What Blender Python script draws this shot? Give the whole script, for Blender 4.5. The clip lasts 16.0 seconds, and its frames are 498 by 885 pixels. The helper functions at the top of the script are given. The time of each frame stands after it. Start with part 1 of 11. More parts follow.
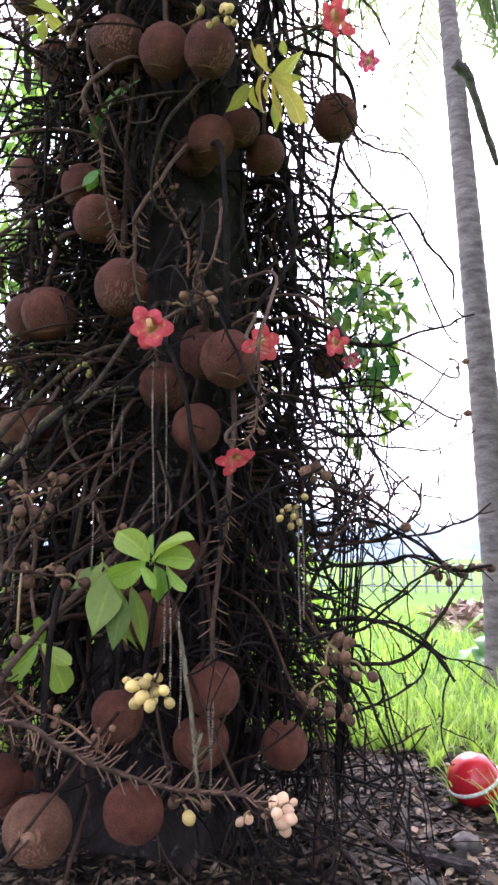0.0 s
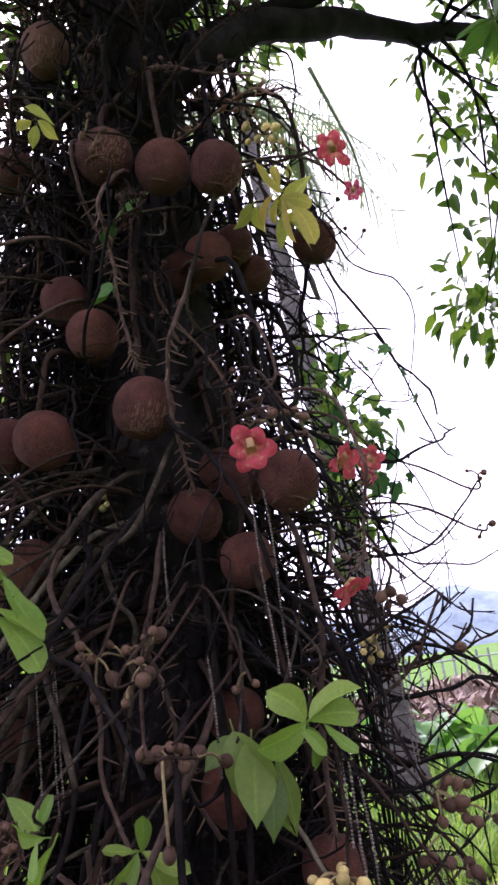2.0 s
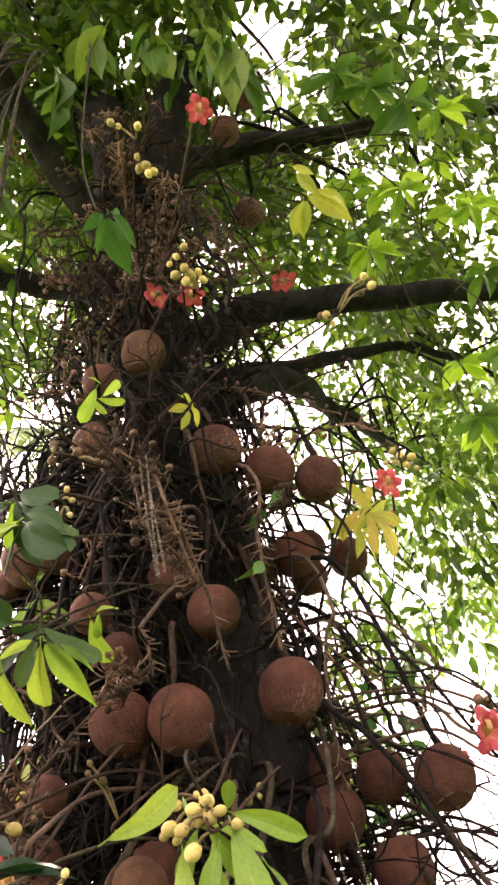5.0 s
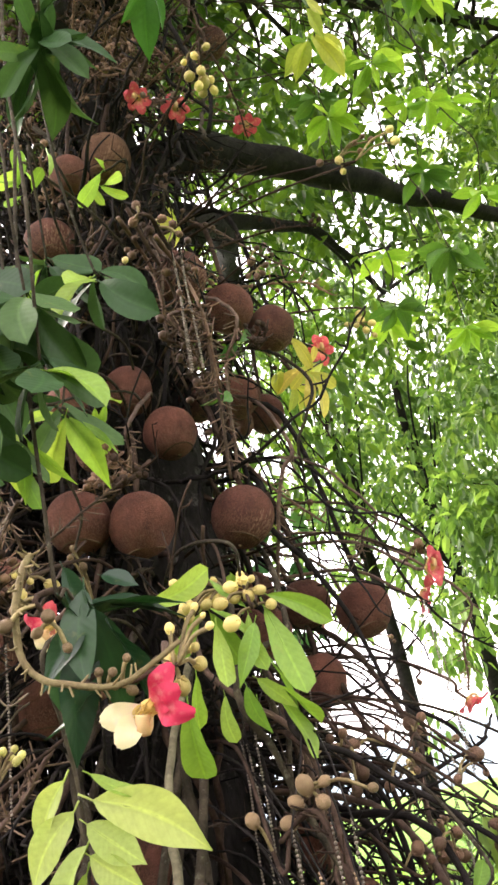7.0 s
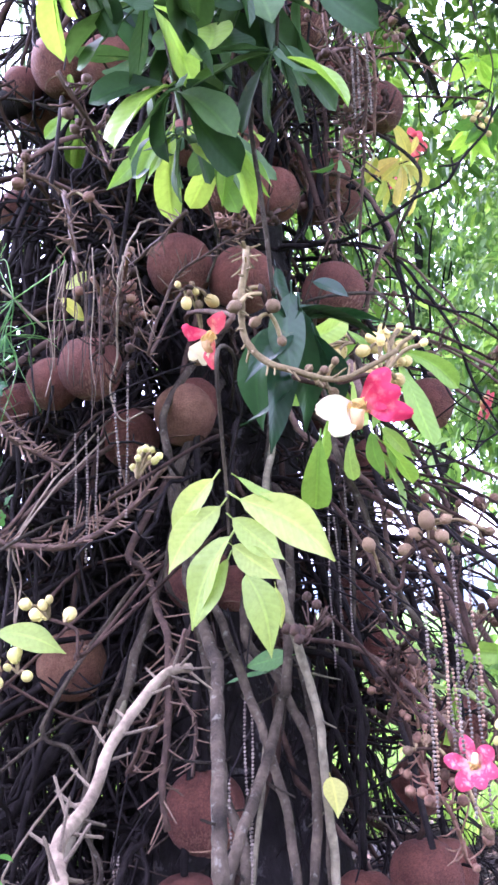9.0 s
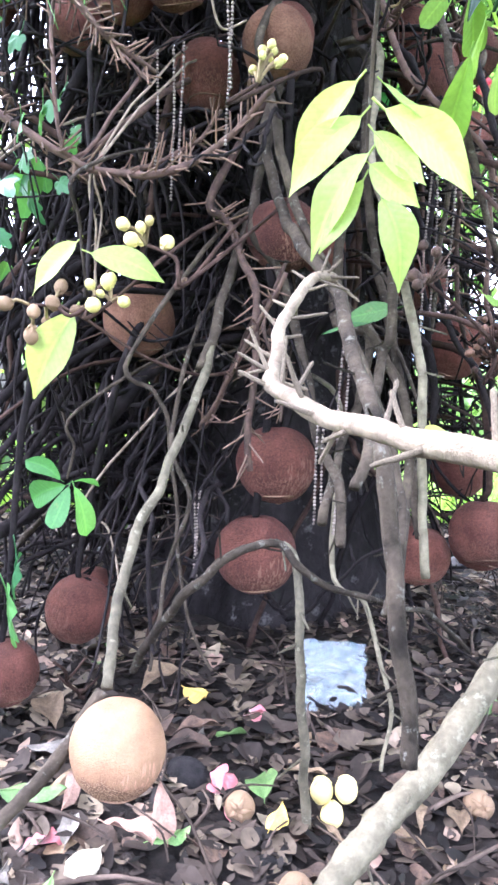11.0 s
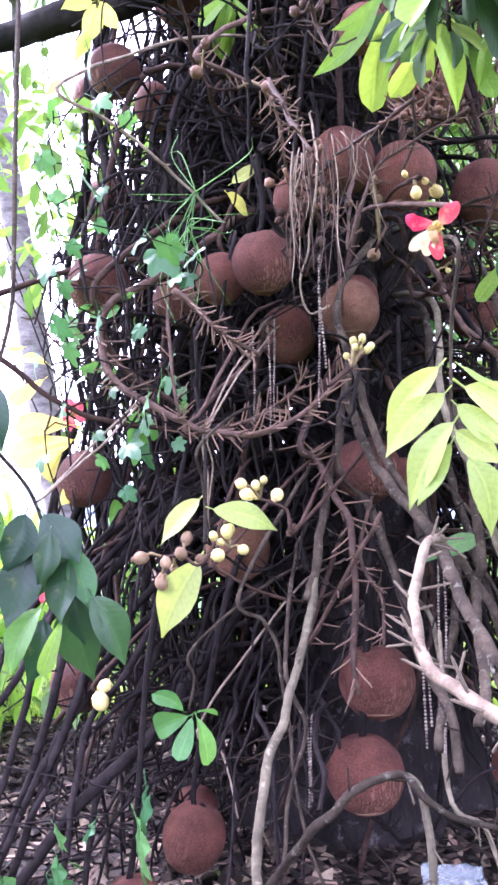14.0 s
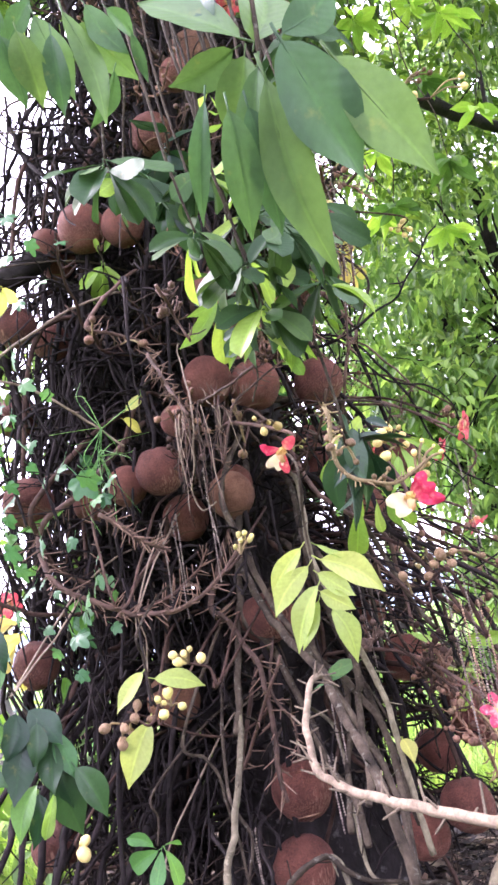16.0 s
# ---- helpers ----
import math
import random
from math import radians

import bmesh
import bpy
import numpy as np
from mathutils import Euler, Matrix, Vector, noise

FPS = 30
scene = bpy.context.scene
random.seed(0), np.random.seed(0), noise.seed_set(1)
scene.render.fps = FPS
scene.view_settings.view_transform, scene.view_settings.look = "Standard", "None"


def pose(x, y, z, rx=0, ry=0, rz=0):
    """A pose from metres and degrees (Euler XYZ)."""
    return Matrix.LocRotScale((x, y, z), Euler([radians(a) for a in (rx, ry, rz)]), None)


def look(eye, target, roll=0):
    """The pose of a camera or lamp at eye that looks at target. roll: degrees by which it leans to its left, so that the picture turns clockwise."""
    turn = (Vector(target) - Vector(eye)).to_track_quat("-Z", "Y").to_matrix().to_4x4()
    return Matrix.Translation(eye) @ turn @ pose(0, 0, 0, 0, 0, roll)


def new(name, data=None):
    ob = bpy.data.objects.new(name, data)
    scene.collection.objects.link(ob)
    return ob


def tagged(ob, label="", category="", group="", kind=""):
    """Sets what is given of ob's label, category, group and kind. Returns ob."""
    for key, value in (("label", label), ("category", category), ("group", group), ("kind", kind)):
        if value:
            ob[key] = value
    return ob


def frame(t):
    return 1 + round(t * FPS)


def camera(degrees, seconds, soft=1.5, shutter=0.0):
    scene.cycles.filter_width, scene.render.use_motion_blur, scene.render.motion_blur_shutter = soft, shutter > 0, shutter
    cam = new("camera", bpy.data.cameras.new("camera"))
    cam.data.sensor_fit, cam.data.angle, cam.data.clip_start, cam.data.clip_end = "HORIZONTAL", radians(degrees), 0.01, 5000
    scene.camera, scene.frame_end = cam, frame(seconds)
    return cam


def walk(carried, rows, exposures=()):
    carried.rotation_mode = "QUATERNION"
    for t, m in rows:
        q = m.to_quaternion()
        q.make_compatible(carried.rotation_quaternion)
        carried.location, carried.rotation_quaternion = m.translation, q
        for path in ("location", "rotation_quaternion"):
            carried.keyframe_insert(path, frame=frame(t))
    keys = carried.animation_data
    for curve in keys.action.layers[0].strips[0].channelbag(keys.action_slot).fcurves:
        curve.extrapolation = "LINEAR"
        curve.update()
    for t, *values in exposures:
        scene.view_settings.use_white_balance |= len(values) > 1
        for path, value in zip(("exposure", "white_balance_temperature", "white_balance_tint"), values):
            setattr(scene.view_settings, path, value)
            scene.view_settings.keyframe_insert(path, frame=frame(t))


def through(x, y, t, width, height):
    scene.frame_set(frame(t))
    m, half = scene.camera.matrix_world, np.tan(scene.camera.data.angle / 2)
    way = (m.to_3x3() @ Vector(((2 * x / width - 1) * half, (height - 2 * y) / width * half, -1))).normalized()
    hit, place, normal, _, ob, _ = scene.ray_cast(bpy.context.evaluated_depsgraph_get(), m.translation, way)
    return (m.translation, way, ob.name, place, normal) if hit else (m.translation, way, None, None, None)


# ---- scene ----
# camera and its walk
cam = camera(36.5, 16.0, 2.8)
PATH = [
    (0, (2.675, -0.747, 1.041), (0.858, 0.035, 1.336), -0.86),
    (0.5, (2.518, -0.876, 1.099), (0.755, -0.023, 1.504), -3.17),
    (1, (2.418, -1.062, 1.105), (0.773, -0.022, 1.564), -5.61),
    (1.5, (2.299, -1.229, 1.126), (0.791, -0.018, 1.637), -7.02),
    (2, (2.103, -1.323, 1.141), (0.665, -0.058, 1.713), -8.35),
    (2.5, (1.920, -1.472, 1.133), (0.687, -0.025, 1.753), -10.27),
    (3, (1.760, -1.625, 1.157), (0.741, -0.094, 1.943), -12.62),
    (3.5, (1.567, -1.731, 1.190), (0.811, -0.224, 2.266), -14.81),
    (4, (1.408, -1.837, 1.188), (0.727, -0.377, 2.373), -14.57),
    (4.2, (1.366, -1.905, 1.179), (0.715, -0.454, 2.392), -14.64),
    (6.3, (0.774, -2.343, 1.155), (0.558, -0.689, 2.258), -12.78),
    (6.5, (0.739, -2.334, 1.143), (0.568, -0.627, 2.171), -12.46),
    (7, (0.624, -2.243, 1.121), (0.480, -0.450, 1.995), -11.37),
    (7.5, (0.530, -2.208, 1.099), (0.388, -0.364, 1.861), -9.44),
    (8, (0.462, -2.234, 1.085), (0.369, -0.351, 1.754), -8.16),
    (8.5, (0.360, -2.267, 1.052), (0.290, -0.349, 1.615), -5.03),
    (9, (0.282, -2.253, 1.008), (0.149, -0.304, 1.438), -1.71),
    (9.2, (0.247, -2.231, 0.990), (0.101, -0.274, 1.376), -1.11),
    (11.3, (0.018, -2.159, 0.805), (-0.086, -0.183, 0.517), 3.62),
    (11.5, (-0.012, -2.177, 0.795), (-0.151, -0.204, 0.496), 4.09),
    (12, (-0.066, -2.215, 0.801), (-0.385, -0.262, 0.514), 4.47),
    (12.5, (-0.107, -2.252, 0.837), (-0.560, -0.317, 0.609), 3.84),
    (13, (-0.111, -2.262, 0.865), (-0.596, -0.327, 0.724), 2.48),
    (13.5, (-0.077, -2.284, 0.924), (-0.443, -0.319, 0.981), 0.98),
    (14, (-0.056, -2.333, 0.956), (-0.265, -0.355, 1.164), -0.24),
    (14.5, (-0.020, -2.372, 0.976), (-0.191, -0.407, 1.303), -2.59),
    (15, (0.008, -2.466, 0.990), (-0.129, -0.511, 1.386), -4.02),
    (15.5, (0.013, -2.693, 1.035), (0.001, -0.740, 1.469), -7.54),
    (16, (-0.034, -2.878, 1.051), (0.065, -0.938, 1.527), -10.89),
]
EXPOSURES = [(0.0, 2.4, 5900, 30), (1.0, 2.75, 5700, 36), (1.6, 1.85, 5800, 37), (2.2, 1.65, 5900, 41), (2.6, 1.87, 6000, 41), (3.1, 0.5, 6200, 34), (3.6, 0.4, 6900, 31), (4.2, 2.6, 7900, 36), (6.3, 2.75, 7500, 18), (7.5, 2.92, 6600, 25), (8.5, 3.2, 5500, 40), (9.2, 3.4, 5150, 45), (11.3, 3.88, 5300, 21), (12.5, 3.25, 5400, 32), (13.4, 3.32, 5300, 43), (14.5, 3.6, 5400, 46), (15.4, 3.5, 5250, 56), (16.0, 3.2, 5900, 40)]
walk(cam, [(t, look(e, g, r)) for t, e, g, r in PATH], EXPOSURES)

# overcast daylight
world = bpy.data.worlds.new("overcast_sky")
scene.world = world
world.use_nodes = True
wn, wl = world.node_tree.nodes, world.node_tree.links
sky = wn.new("ShaderNodeTexSky")
sky.sky_type = 'NISHITA'
sky.sun_disc = False
sky.sun_elevation, sky.sun_rotation = radians(50), radians(-62)
sky.air_density, sky.dust_density = 1.0, 6.0
pale = wn.new("ShaderNodeMix")
pale.data_type = 'RGBA'
pale.inputs[0].default_value = 0.7
pale.inputs[7].default_value = (11.0, 11.3, 11.6, 1)
wl.new(sky.outputs[0], pale.inputs[6])
wl.new(pale.outputs[2], wn["Background"].inputs[0])
wn["Background"].inputs[1].default_value = 0.09
sun_data = bpy.data.lights.new("sun", 'SUN')
sun_data.energy, sun_data.angle, sun_data.color = 1.3, radians(30), (1.0, 0.97, 0.92)
sun = new("sun", sun_data)
sun.matrix_world = look((-6.5, 3.5, 9.0), (0, 0, 1))


# materials
def principled(name, rough=0.7, spec=0.3):
    m = bpy.data.materials.new(name)
    m.use_nodes = True
    b = m.node_tree.nodes["Principled BSDF"]
    b.inputs["Roughness"].default_value = rough
    b.inputs["Specular IOR Level"].default_value = spec
    return m, m.node_tree.nodes, m.node_tree.links, b


def noise_node(n, l, scale, detail=5, rough=0.6, coord="Object", stretch=None):
    tc = n.new("ShaderNodeTexCoord")
    t = n.new("ShaderNodeTexNoise")
    t.inputs["Scale"].default_value = scale
    t.inputs["Detail"].default_value = detail
    t.inputs["Roughness"].default_value = rough
    if stretch:
        mp = n.new("ShaderNodeMapping")
        mp.inputs["Scale"].default_value = stretch
        l.new(tc.outputs[coord], mp.inputs[0])
        l.new(mp.outputs[0], t.inputs["Vector"])
    else:
        l.new(tc.outputs[coord], t.inputs["Vector"])
    return t


def ramp(n, l, src, stops):
    r = n.new("ShaderNodeValToRGB")
    e = r.color_ramp.elements
    while len(e) < len(stops):
        e.new(0.5)
    for k, (p, c) in zip(e, stops):
        k.position, k.color = p, (*c, 1)
    l.new(src, r.inputs[0])
    return r


def mixed(n, l, kind, fac, a, b):
    m = n.new("ShaderNodeMix")
    m.data_type, m.blend_type = 'RGBA', kind
    for s, v in ((m.inputs[0], fac), (m.inputs[6], a), (m.inputs[7], b)):
        if isinstance(v, (int, float)):
            s.default_value = v
        elif isinstance(v, tuple):
            s.default_value = (*v, 1)
        else:
            l.new(v, s)
    return m.outputs[2]


def bumped(n, l, b, height, strength, dist=0.01):
    k = n.new("ShaderNodeBump")
    k.inputs["Strength"].default_value = strength
    k.inputs["Distance"].default_value = dist
    l.new(height, k.inputs["Height"])
    l.new(k.outputs[0], b.inputs["Normal"])


def random_of(n, island=False):
    if island:
        return n.new("ShaderNodeNewGeometry").outputs["Random Per Island"]
    return n.new("ShaderNodeObjectInfo").outputs["Random"]


def rough_mat(name, dark, light, scale, rough=0.8, bump=0.5, fine=6.0, dist=0.01, stretch=None, spec=0.25, island=False, vary=0.35, fleck=None):
    """Two scales of noise between two colours, a shift from piece to piece, and relief."""
    m, n, l, b = principled(name, rough, spec)
    big = noise_node(n, l, scale, 4, 0.6, stretch=stretch)
    small = noise_node(n, l, scale * fine, 6, 0.7, stretch=stretch)
    c = ramp(n, l, big.outputs[0], [(0.32, dark), (0.68, light)]).outputs[0]
    g = ramp(n, l, small.outputs[0], [(0.3, (0.55, 0.55, 0.55)), (0.7, (1.25, 1.25, 1.25))]).outputs[0]
    c = mixed(n, l, 'MULTIPLY', 0.8, c, g)
    r = ramp(n, l, random_of(n, island), [(0.0, (1 - vary,) * 3), (1.0, (1 + vary,) * 3)]).outputs[0]
    c = mixed(n, l, 'MULTIPLY', 1.0, c, r)
    if fleck:
        spots = noise_node(n, l, scale * 3.2, 5, 0.7)
        c = mixed(n, l, 'MIX', ramp(n, l, spots.outputs[0], [(0.58, (0, 0, 0)), (0.66, (0.75, 0.75, 0.75))]).outputs[0], c, fleck)
    l.new(c, b.inputs["Base Color"])
    bumped(n, l, b, small.outputs[0], bump, dist)
    return m


def leaf_mat(name, a, b_, c_, rough=0.42, through=0.45, island=False, vein=True, coat=0.35, ribs=0.3):
    """A leaf: colour from piece to piece, blotches, and light that passes through."""
    m, n, l, b = principled(name, rough, coat)
    col = ramp(n, l, random_of(n, island), [(0.0, a), (0.5, b_), (1.0, c_)]).outputs[0]
    spot = noise_node(n, l, 14, 4)
    col = mixed(n, l, 'MULTIPLY', 0.4, col, ramp(n, l, spot.outputs[0], [(0.3, (0.7, 0.7, 0.65)), (0.7, (1.2, 1.2, 1.15))]).outputs[0])
    wear = noise_node(n, l, 3.0, 5, 0.7)
    col = mixed(n, l, 'MIX', ramp(n, l, wear.outputs[0], [(0.62, (0, 0, 0)), (0.78, (0.3, 0.3, 0.3))]).outputs[0], col, (0.30, 0.24, 0.07))
    if vein:
        uv = n.new("ShaderNodeTexCoord")
        sp = n.new("ShaderNodeSeparateXYZ")
        l.new(uv.outputs["UV"], sp.inputs[0])
        off = n.new("ShaderNodeMath")
        off.operation = 'SUBTRACT'
        l.new(sp.outputs[1], off.inputs[0])
        off.inputs[1].default_value = 0.5
        side = n.new("ShaderNodeMath")
        side.operation = 'ABSOLUTE'
        l.new(off.outputs[0], side.inputs[0])
        run = n.new("ShaderNodeMath")
        run.operation = 'MULTIPLY_ADD'
        l.new(side.outputs[0], run.inputs[0])
        run.inputs[1].default_value = -0.35
        l.new(sp.outputs[0], run.inputs[2])
        xyz = n.new("ShaderNodeCombineXYZ")
        l.new(run.outputs[0], xyz.inputs[0])
        w = n.new("ShaderNodeTexWave")
        w.wave_type, w.bands_direction = 'BANDS', 'X'
        w.inputs["Scale"].default_value, w.inputs["Distortion"].default_value = 3.4, 0.6
        l.new(xyz.outputs[0], w.inputs["Vector"])
        rib = ramp(n, l, side.outputs[0], [(0.0, (1.35, 1.35, 1.2)), (0.03, (1.25, 1.25, 1.1)), (0.06, (1, 1, 1))]).outputs[0]
        col = mixed(n, l, 'MULTIPLY', ribs, col, ramp(n, l, w.outputs[0], [(0.0, (0.86, 0.87, 0.82)), (0.22, (1.0, 1.0, 1.0))]).outputs[0])
        col = mixed(n, l, 'MULTIPLY', 0.8, col, rib)
        bumped(n, l, b, w.outputs[0], ribs * 0.4, 0.004)
    l.new(col, b.inputs["Base Color"])
    t = n.new("ShaderNodeBsdfTranslucent")
    lit = mixed(n, l, 'MULTIPLY', 1.0, col, (1.4, 1.5, 0.75))
    l.new(lit, t.inputs[0])
    mx = n.new("ShaderNodeMixShader")
    mx.inputs[0].default_value = through
    l.new(b.outputs[0], mx.inputs[1])
    l.new(t.outputs[0], mx.inputs[2])
    l.new(mx.outputs[0], n["Material Output"].inputs[0])
    return m


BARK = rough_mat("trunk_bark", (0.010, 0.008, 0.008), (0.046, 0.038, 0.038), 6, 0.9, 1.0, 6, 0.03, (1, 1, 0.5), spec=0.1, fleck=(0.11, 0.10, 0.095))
# stem brown taken near black: the dense crown's shade is put into it
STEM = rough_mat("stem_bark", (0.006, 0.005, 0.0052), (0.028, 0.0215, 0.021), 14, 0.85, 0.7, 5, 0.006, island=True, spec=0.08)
STEM_RED = rough_mat("flower_stem_bark", (0.046, 0.027, 0.021), (0.135, 0.080, 0.060), 22, 0.8, 0.7, 5, 0.005)
STEM_PALE = rough_mat("pale_stem_bark", (0.065, 0.054, 0.034), (0.19, 0.16, 0.105), 16, 0.8, 0.8, 5, 0.007, fleck=(0.22, 0.195, 0.135))
STEM_GREY = rough_mat("grey_stem_bark", (0.016, 0.012, 0.009), (0.078, 0.059, 0.042), 16, 0.85, 0.9, 5, 0.008, spec=0.12, fleck=(0.15, 0.14, 0.115))
STEM_BROWN = rough_mat("red_brown_stem_bark", (0.024, 0.014, 0.011), (0.072, 0.043, 0.033), 20, 0.8, 0.6, 5, 0.004, spec=0.08)
STEM_DRY = rough_mat("dry_stem_bark", (0.028, 0.020, 0.016), (0.105, 0.075, 0.058), 18, 0.85, 0.6, 5, 0.005, island=True, spec=0.1, vary=0.5)
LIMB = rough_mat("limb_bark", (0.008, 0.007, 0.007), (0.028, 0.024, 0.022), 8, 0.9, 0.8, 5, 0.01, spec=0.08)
TWIG = rough_mat("dry_twig", (0.12, 0.085, 0.06), (0.3, 0.23, 0.17), 25, 0.85, 0.4, 5, 0.003, island=True)
PALM = rough_mat("palm_bark", (0.075, 0.064, 0.064), (0.20, 0.175, 0.17), 6, 0.9, 0.6, 6, 0.01, (1, 1, 3))
BEAD = rough_mat("strand_bead", (0.08, 0.06, 0.05), (0.30, 0.24, 0.2), 60, 0.6, 0.2, 3, 0.002, island=True)
SOIL = rough_mat("damp_soil", (0.022, 0.016, 0.014), (0.085, 0.062, 0.052), 3, 0.95, 1.0, 9, 0.03)


def litter_mat():
    """Dead leaves: dark brown, grey, tan and a few pale or pinkish ones."""
    m, n, l, b = principled("dry_leaf", 0.75, 0.2)
    c = ramp(n, l, random_of(n, True), [(0.0, (0.009, 0.007, 0.006)), (0.4, (0.026, 0.018, 0.014)), (0.66, (0.058, 0.041, 0.031)), (0.84, (0.105, 0.078, 0.053)), (0.95, (0.22, 0.17, 0.115)), (1.0, (0.26, 0.165, 0.125))]).outputs[0]
    t = noise_node(n, l, 60, 4)
    l.new(mixed(n, l, 'MULTIPLY', 0.7, c, ramp(n, l, t.outputs[0], [(0.3, (0.6, 0.6, 0.6)), (0.7, (1.25, 1.25, 1.25))]).outputs[0]), b.inputs["Base Color"])
    bumped(n, l, b, t.outputs[0], 0.4, 0.004)
    return m


LITTER = litter_mat()
STONE = rough_mat("grey_stone", (0.06, 0.055, 0.055), (0.22, 0.2, 0.19), 7, 0.9, 0.7, 6, 0.01)
STONE_PALE = rough_mat("pale_grey_stone", (0.055, 0.052, 0.049), (0.13, 0.122, 0.115), 9, 0.9, 0.5, 7, 0.006)
GRASS = leaf_mat("grass_blade", (0.15, 0.26, 0.05), (0.25, 0.39, 0.085), (0.40, 0.52, 0.15), 0.5, 0.45, True, False, 0.3)
# brighter shrub leaf: the light from behind is put into its colour
SHRUB = leaf_mat("backlight_toned_shrub", (0.14, 0.26, 0.04), (0.24, 0.40, 0.065), (0.38, 0.52, 0.11), 0.5, 0.5, True, False)
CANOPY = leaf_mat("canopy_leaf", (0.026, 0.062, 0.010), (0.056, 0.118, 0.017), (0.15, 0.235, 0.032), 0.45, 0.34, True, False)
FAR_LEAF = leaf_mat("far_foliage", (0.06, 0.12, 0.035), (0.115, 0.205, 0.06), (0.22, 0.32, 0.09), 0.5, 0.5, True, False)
LEAF_GREEN = leaf_mat("green_leaf", (0.03, 0.10, 0.03), (0.05, 0.14, 0.035), (0.09, 0.20, 0.04), 0.38, 0.3)
LEAF_DARK = leaf_mat("dark_green_leaf", (0.007, 0.027, 0.013), (0.012, 0.040, 0.018), (0.026, 0.066, 0.023), 0.33, 0.2, coat=0.38, ribs=0.15)
LEAF_LIME = leaf_mat("lime_leaf", (0.29, 0.365, 0.105), (0.365, 0.435, 0.13), (0.44, 0.485, 0.175), 0.42, 0.42)
LEAF_YELLOW = leaf_mat("yellow_leaf", (0.50, 0.44, 0.15), (0.58, 0.48, 0.17), (0.60, 0.42, 0.18), 0.45, 0.55)
LEAF_GREYGREEN = leaf_mat("grey_green_leaf", (0.021, 0.052, 0.021), (0.034, 0.076, 0.029), (0.066, 0.120, 0.040), 0.5, 0.22, coat=0.2, ribs=0.15)
# frond green paled to grey: haze is put into the colour
FROND = leaf_mat("palm_frond", (0.10, 0.14, 0.09), (0.16, 0.21, 0.14), (0.24, 0.30, 0.19), 0.5, 0.4, True, False)
IVY = leaf_mat("ivy_leaf", (0.035, 0.115, 0.045), (0.055, 0.155, 0.058), (0.095, 0.22, 0.07), 0.36, 0.35, vein=False)


def fruit_mat(name, dark, light, k=1.0, grainy=None, streak=(0.40, 0.21, 0.135)):
    m, n, l, b = principled(name, 0.75, 0.25)
    big = noise_node(n, l, 1.3, 4)
    pore = n.new("ShaderNodeTexVoronoi")
    pore.inputs["Scale"].default_value = 30
    tc = n.new("ShaderNodeTexCoord")
    l.new(tc.outputs["Object"], pore.inputs["Vector"])
    low = n.new("ShaderNodeSeparateXYZ")
    l.new(tc.outputs["Object"], low.inputs[0])
    scurf = noise_node(n, l, 16, 7, 0.75)
    c = ramp(n, l, big.outputs[0], [(0.3, dark), (0.7, light)]).outputs[0]
    c = mixed(n, l, 'MULTIPLY', 0.75 * k, c, ramp(n, l, scurf.outputs[0], [(0.32, (0.45, 0.43, 0.42)), (0.68, (1.4, 1.38, 1.35))]).outputs[0])
    c = mixed(n, l, 'MULTIPLY', 1.0, c, ramp(n, l, random_of(n), [(0.0, (0.75, 0.72, 0.74)), (1.0, (1.3, 1.25, 1.2))]).outputs[0])
    c = mixed(n, l, 'MULTIPLY', 0.5 * k, c, ramp(n, l, pore.outputs[0], [(0.05, (1.35, 1.3, 1.25)), (0.3, (1.0, 1.0, 1.0)), (0.6, (0.6, 0.57, 0.56))]).outputs[0])
    # crackled, paler skin towards the blossom end
    crack = noise_node(n, l, 9, 3, 0.5, stretch=(1.6, 1.6, 0.22))
    k = ramp(n, l, crack.outputs[0], [(0.47, (0, 0, 0)), (0.51, (1, 1, 1)), (0.55, (0, 0, 0))]).outputs[0]
    base = n.new("ShaderNodeMapRange")
    base.inputs[1].default_value, base.inputs[2].default_value = -0.1, -0.5
    l.new(low.outputs[2], base.inputs[0])
    f = n.new("ShaderNodeMath")
    f.operation = 'MULTIPLY'
    l.new(k, f.inputs[0])
    l.new(base.outputs[0], f.inputs[1])
    c = mixed(n, l, 'MIX', f.outputs[0], c, (0.30, 0.145, 0.095))
    # a patch of pale upright splits on the outer side
    face = n.new("ShaderNodeVectorMath")
    face.operation = 'DOT_PRODUCT'
    l.new(tc.outputs["Object"], face.inputs[0])
    face.inputs[1].default_value = (0.83, 0.10, -0.55)
    ragged = n.new("ShaderNodeMath")
    ragged.operation = 'MULTIPLY_ADD'
    l.new(big.outputs[0], ragged.inputs[0])
    ragged.inputs[1].default_value = 0.35
    l.new(face.outputs["Value"], ragged.inputs[2])
    patch = ramp(n, l, ragged.outputs[0], [(0.96, (0, 0, 0)), (1.03, (1, 1, 1))]).outputs[0]
    split = noise_node(n, l, 8, 2, 0.4, stretch=(1.7, 1.7, 0.3))
    dash = ramp(n, l, split.outputs[0], [(0.52, (0, 0, 0)), (0.58, (0.85, 0.85, 0.85))]).outputs[0]
    both = mixed(n, l, 'MULTIPLY', 1.0, patch, dash)
    both = mixed(n, l, 'MULTIPLY', 1.0, both, ramp(n, l, random_of(n), [(0.40, (0.85, 0.85, 0.85)), (0.52, (0.05, 0.05, 0.05))]).outputs[0])
    c = mixed(n, l, 'MIX', both, c, streak)
    l.new(c, b.inputs["Base Color"])
    add = n.new("ShaderNodeMath")
    add.operation = 'SUBTRACT'
    l.new(scurf.outputs[0], add.inputs[0])
    l.new(pore.outputs[0], add.inputs[1])
    bumped(n, l, b, add.outputs[0], 0.3 if grainy else 0.9, 0.012)
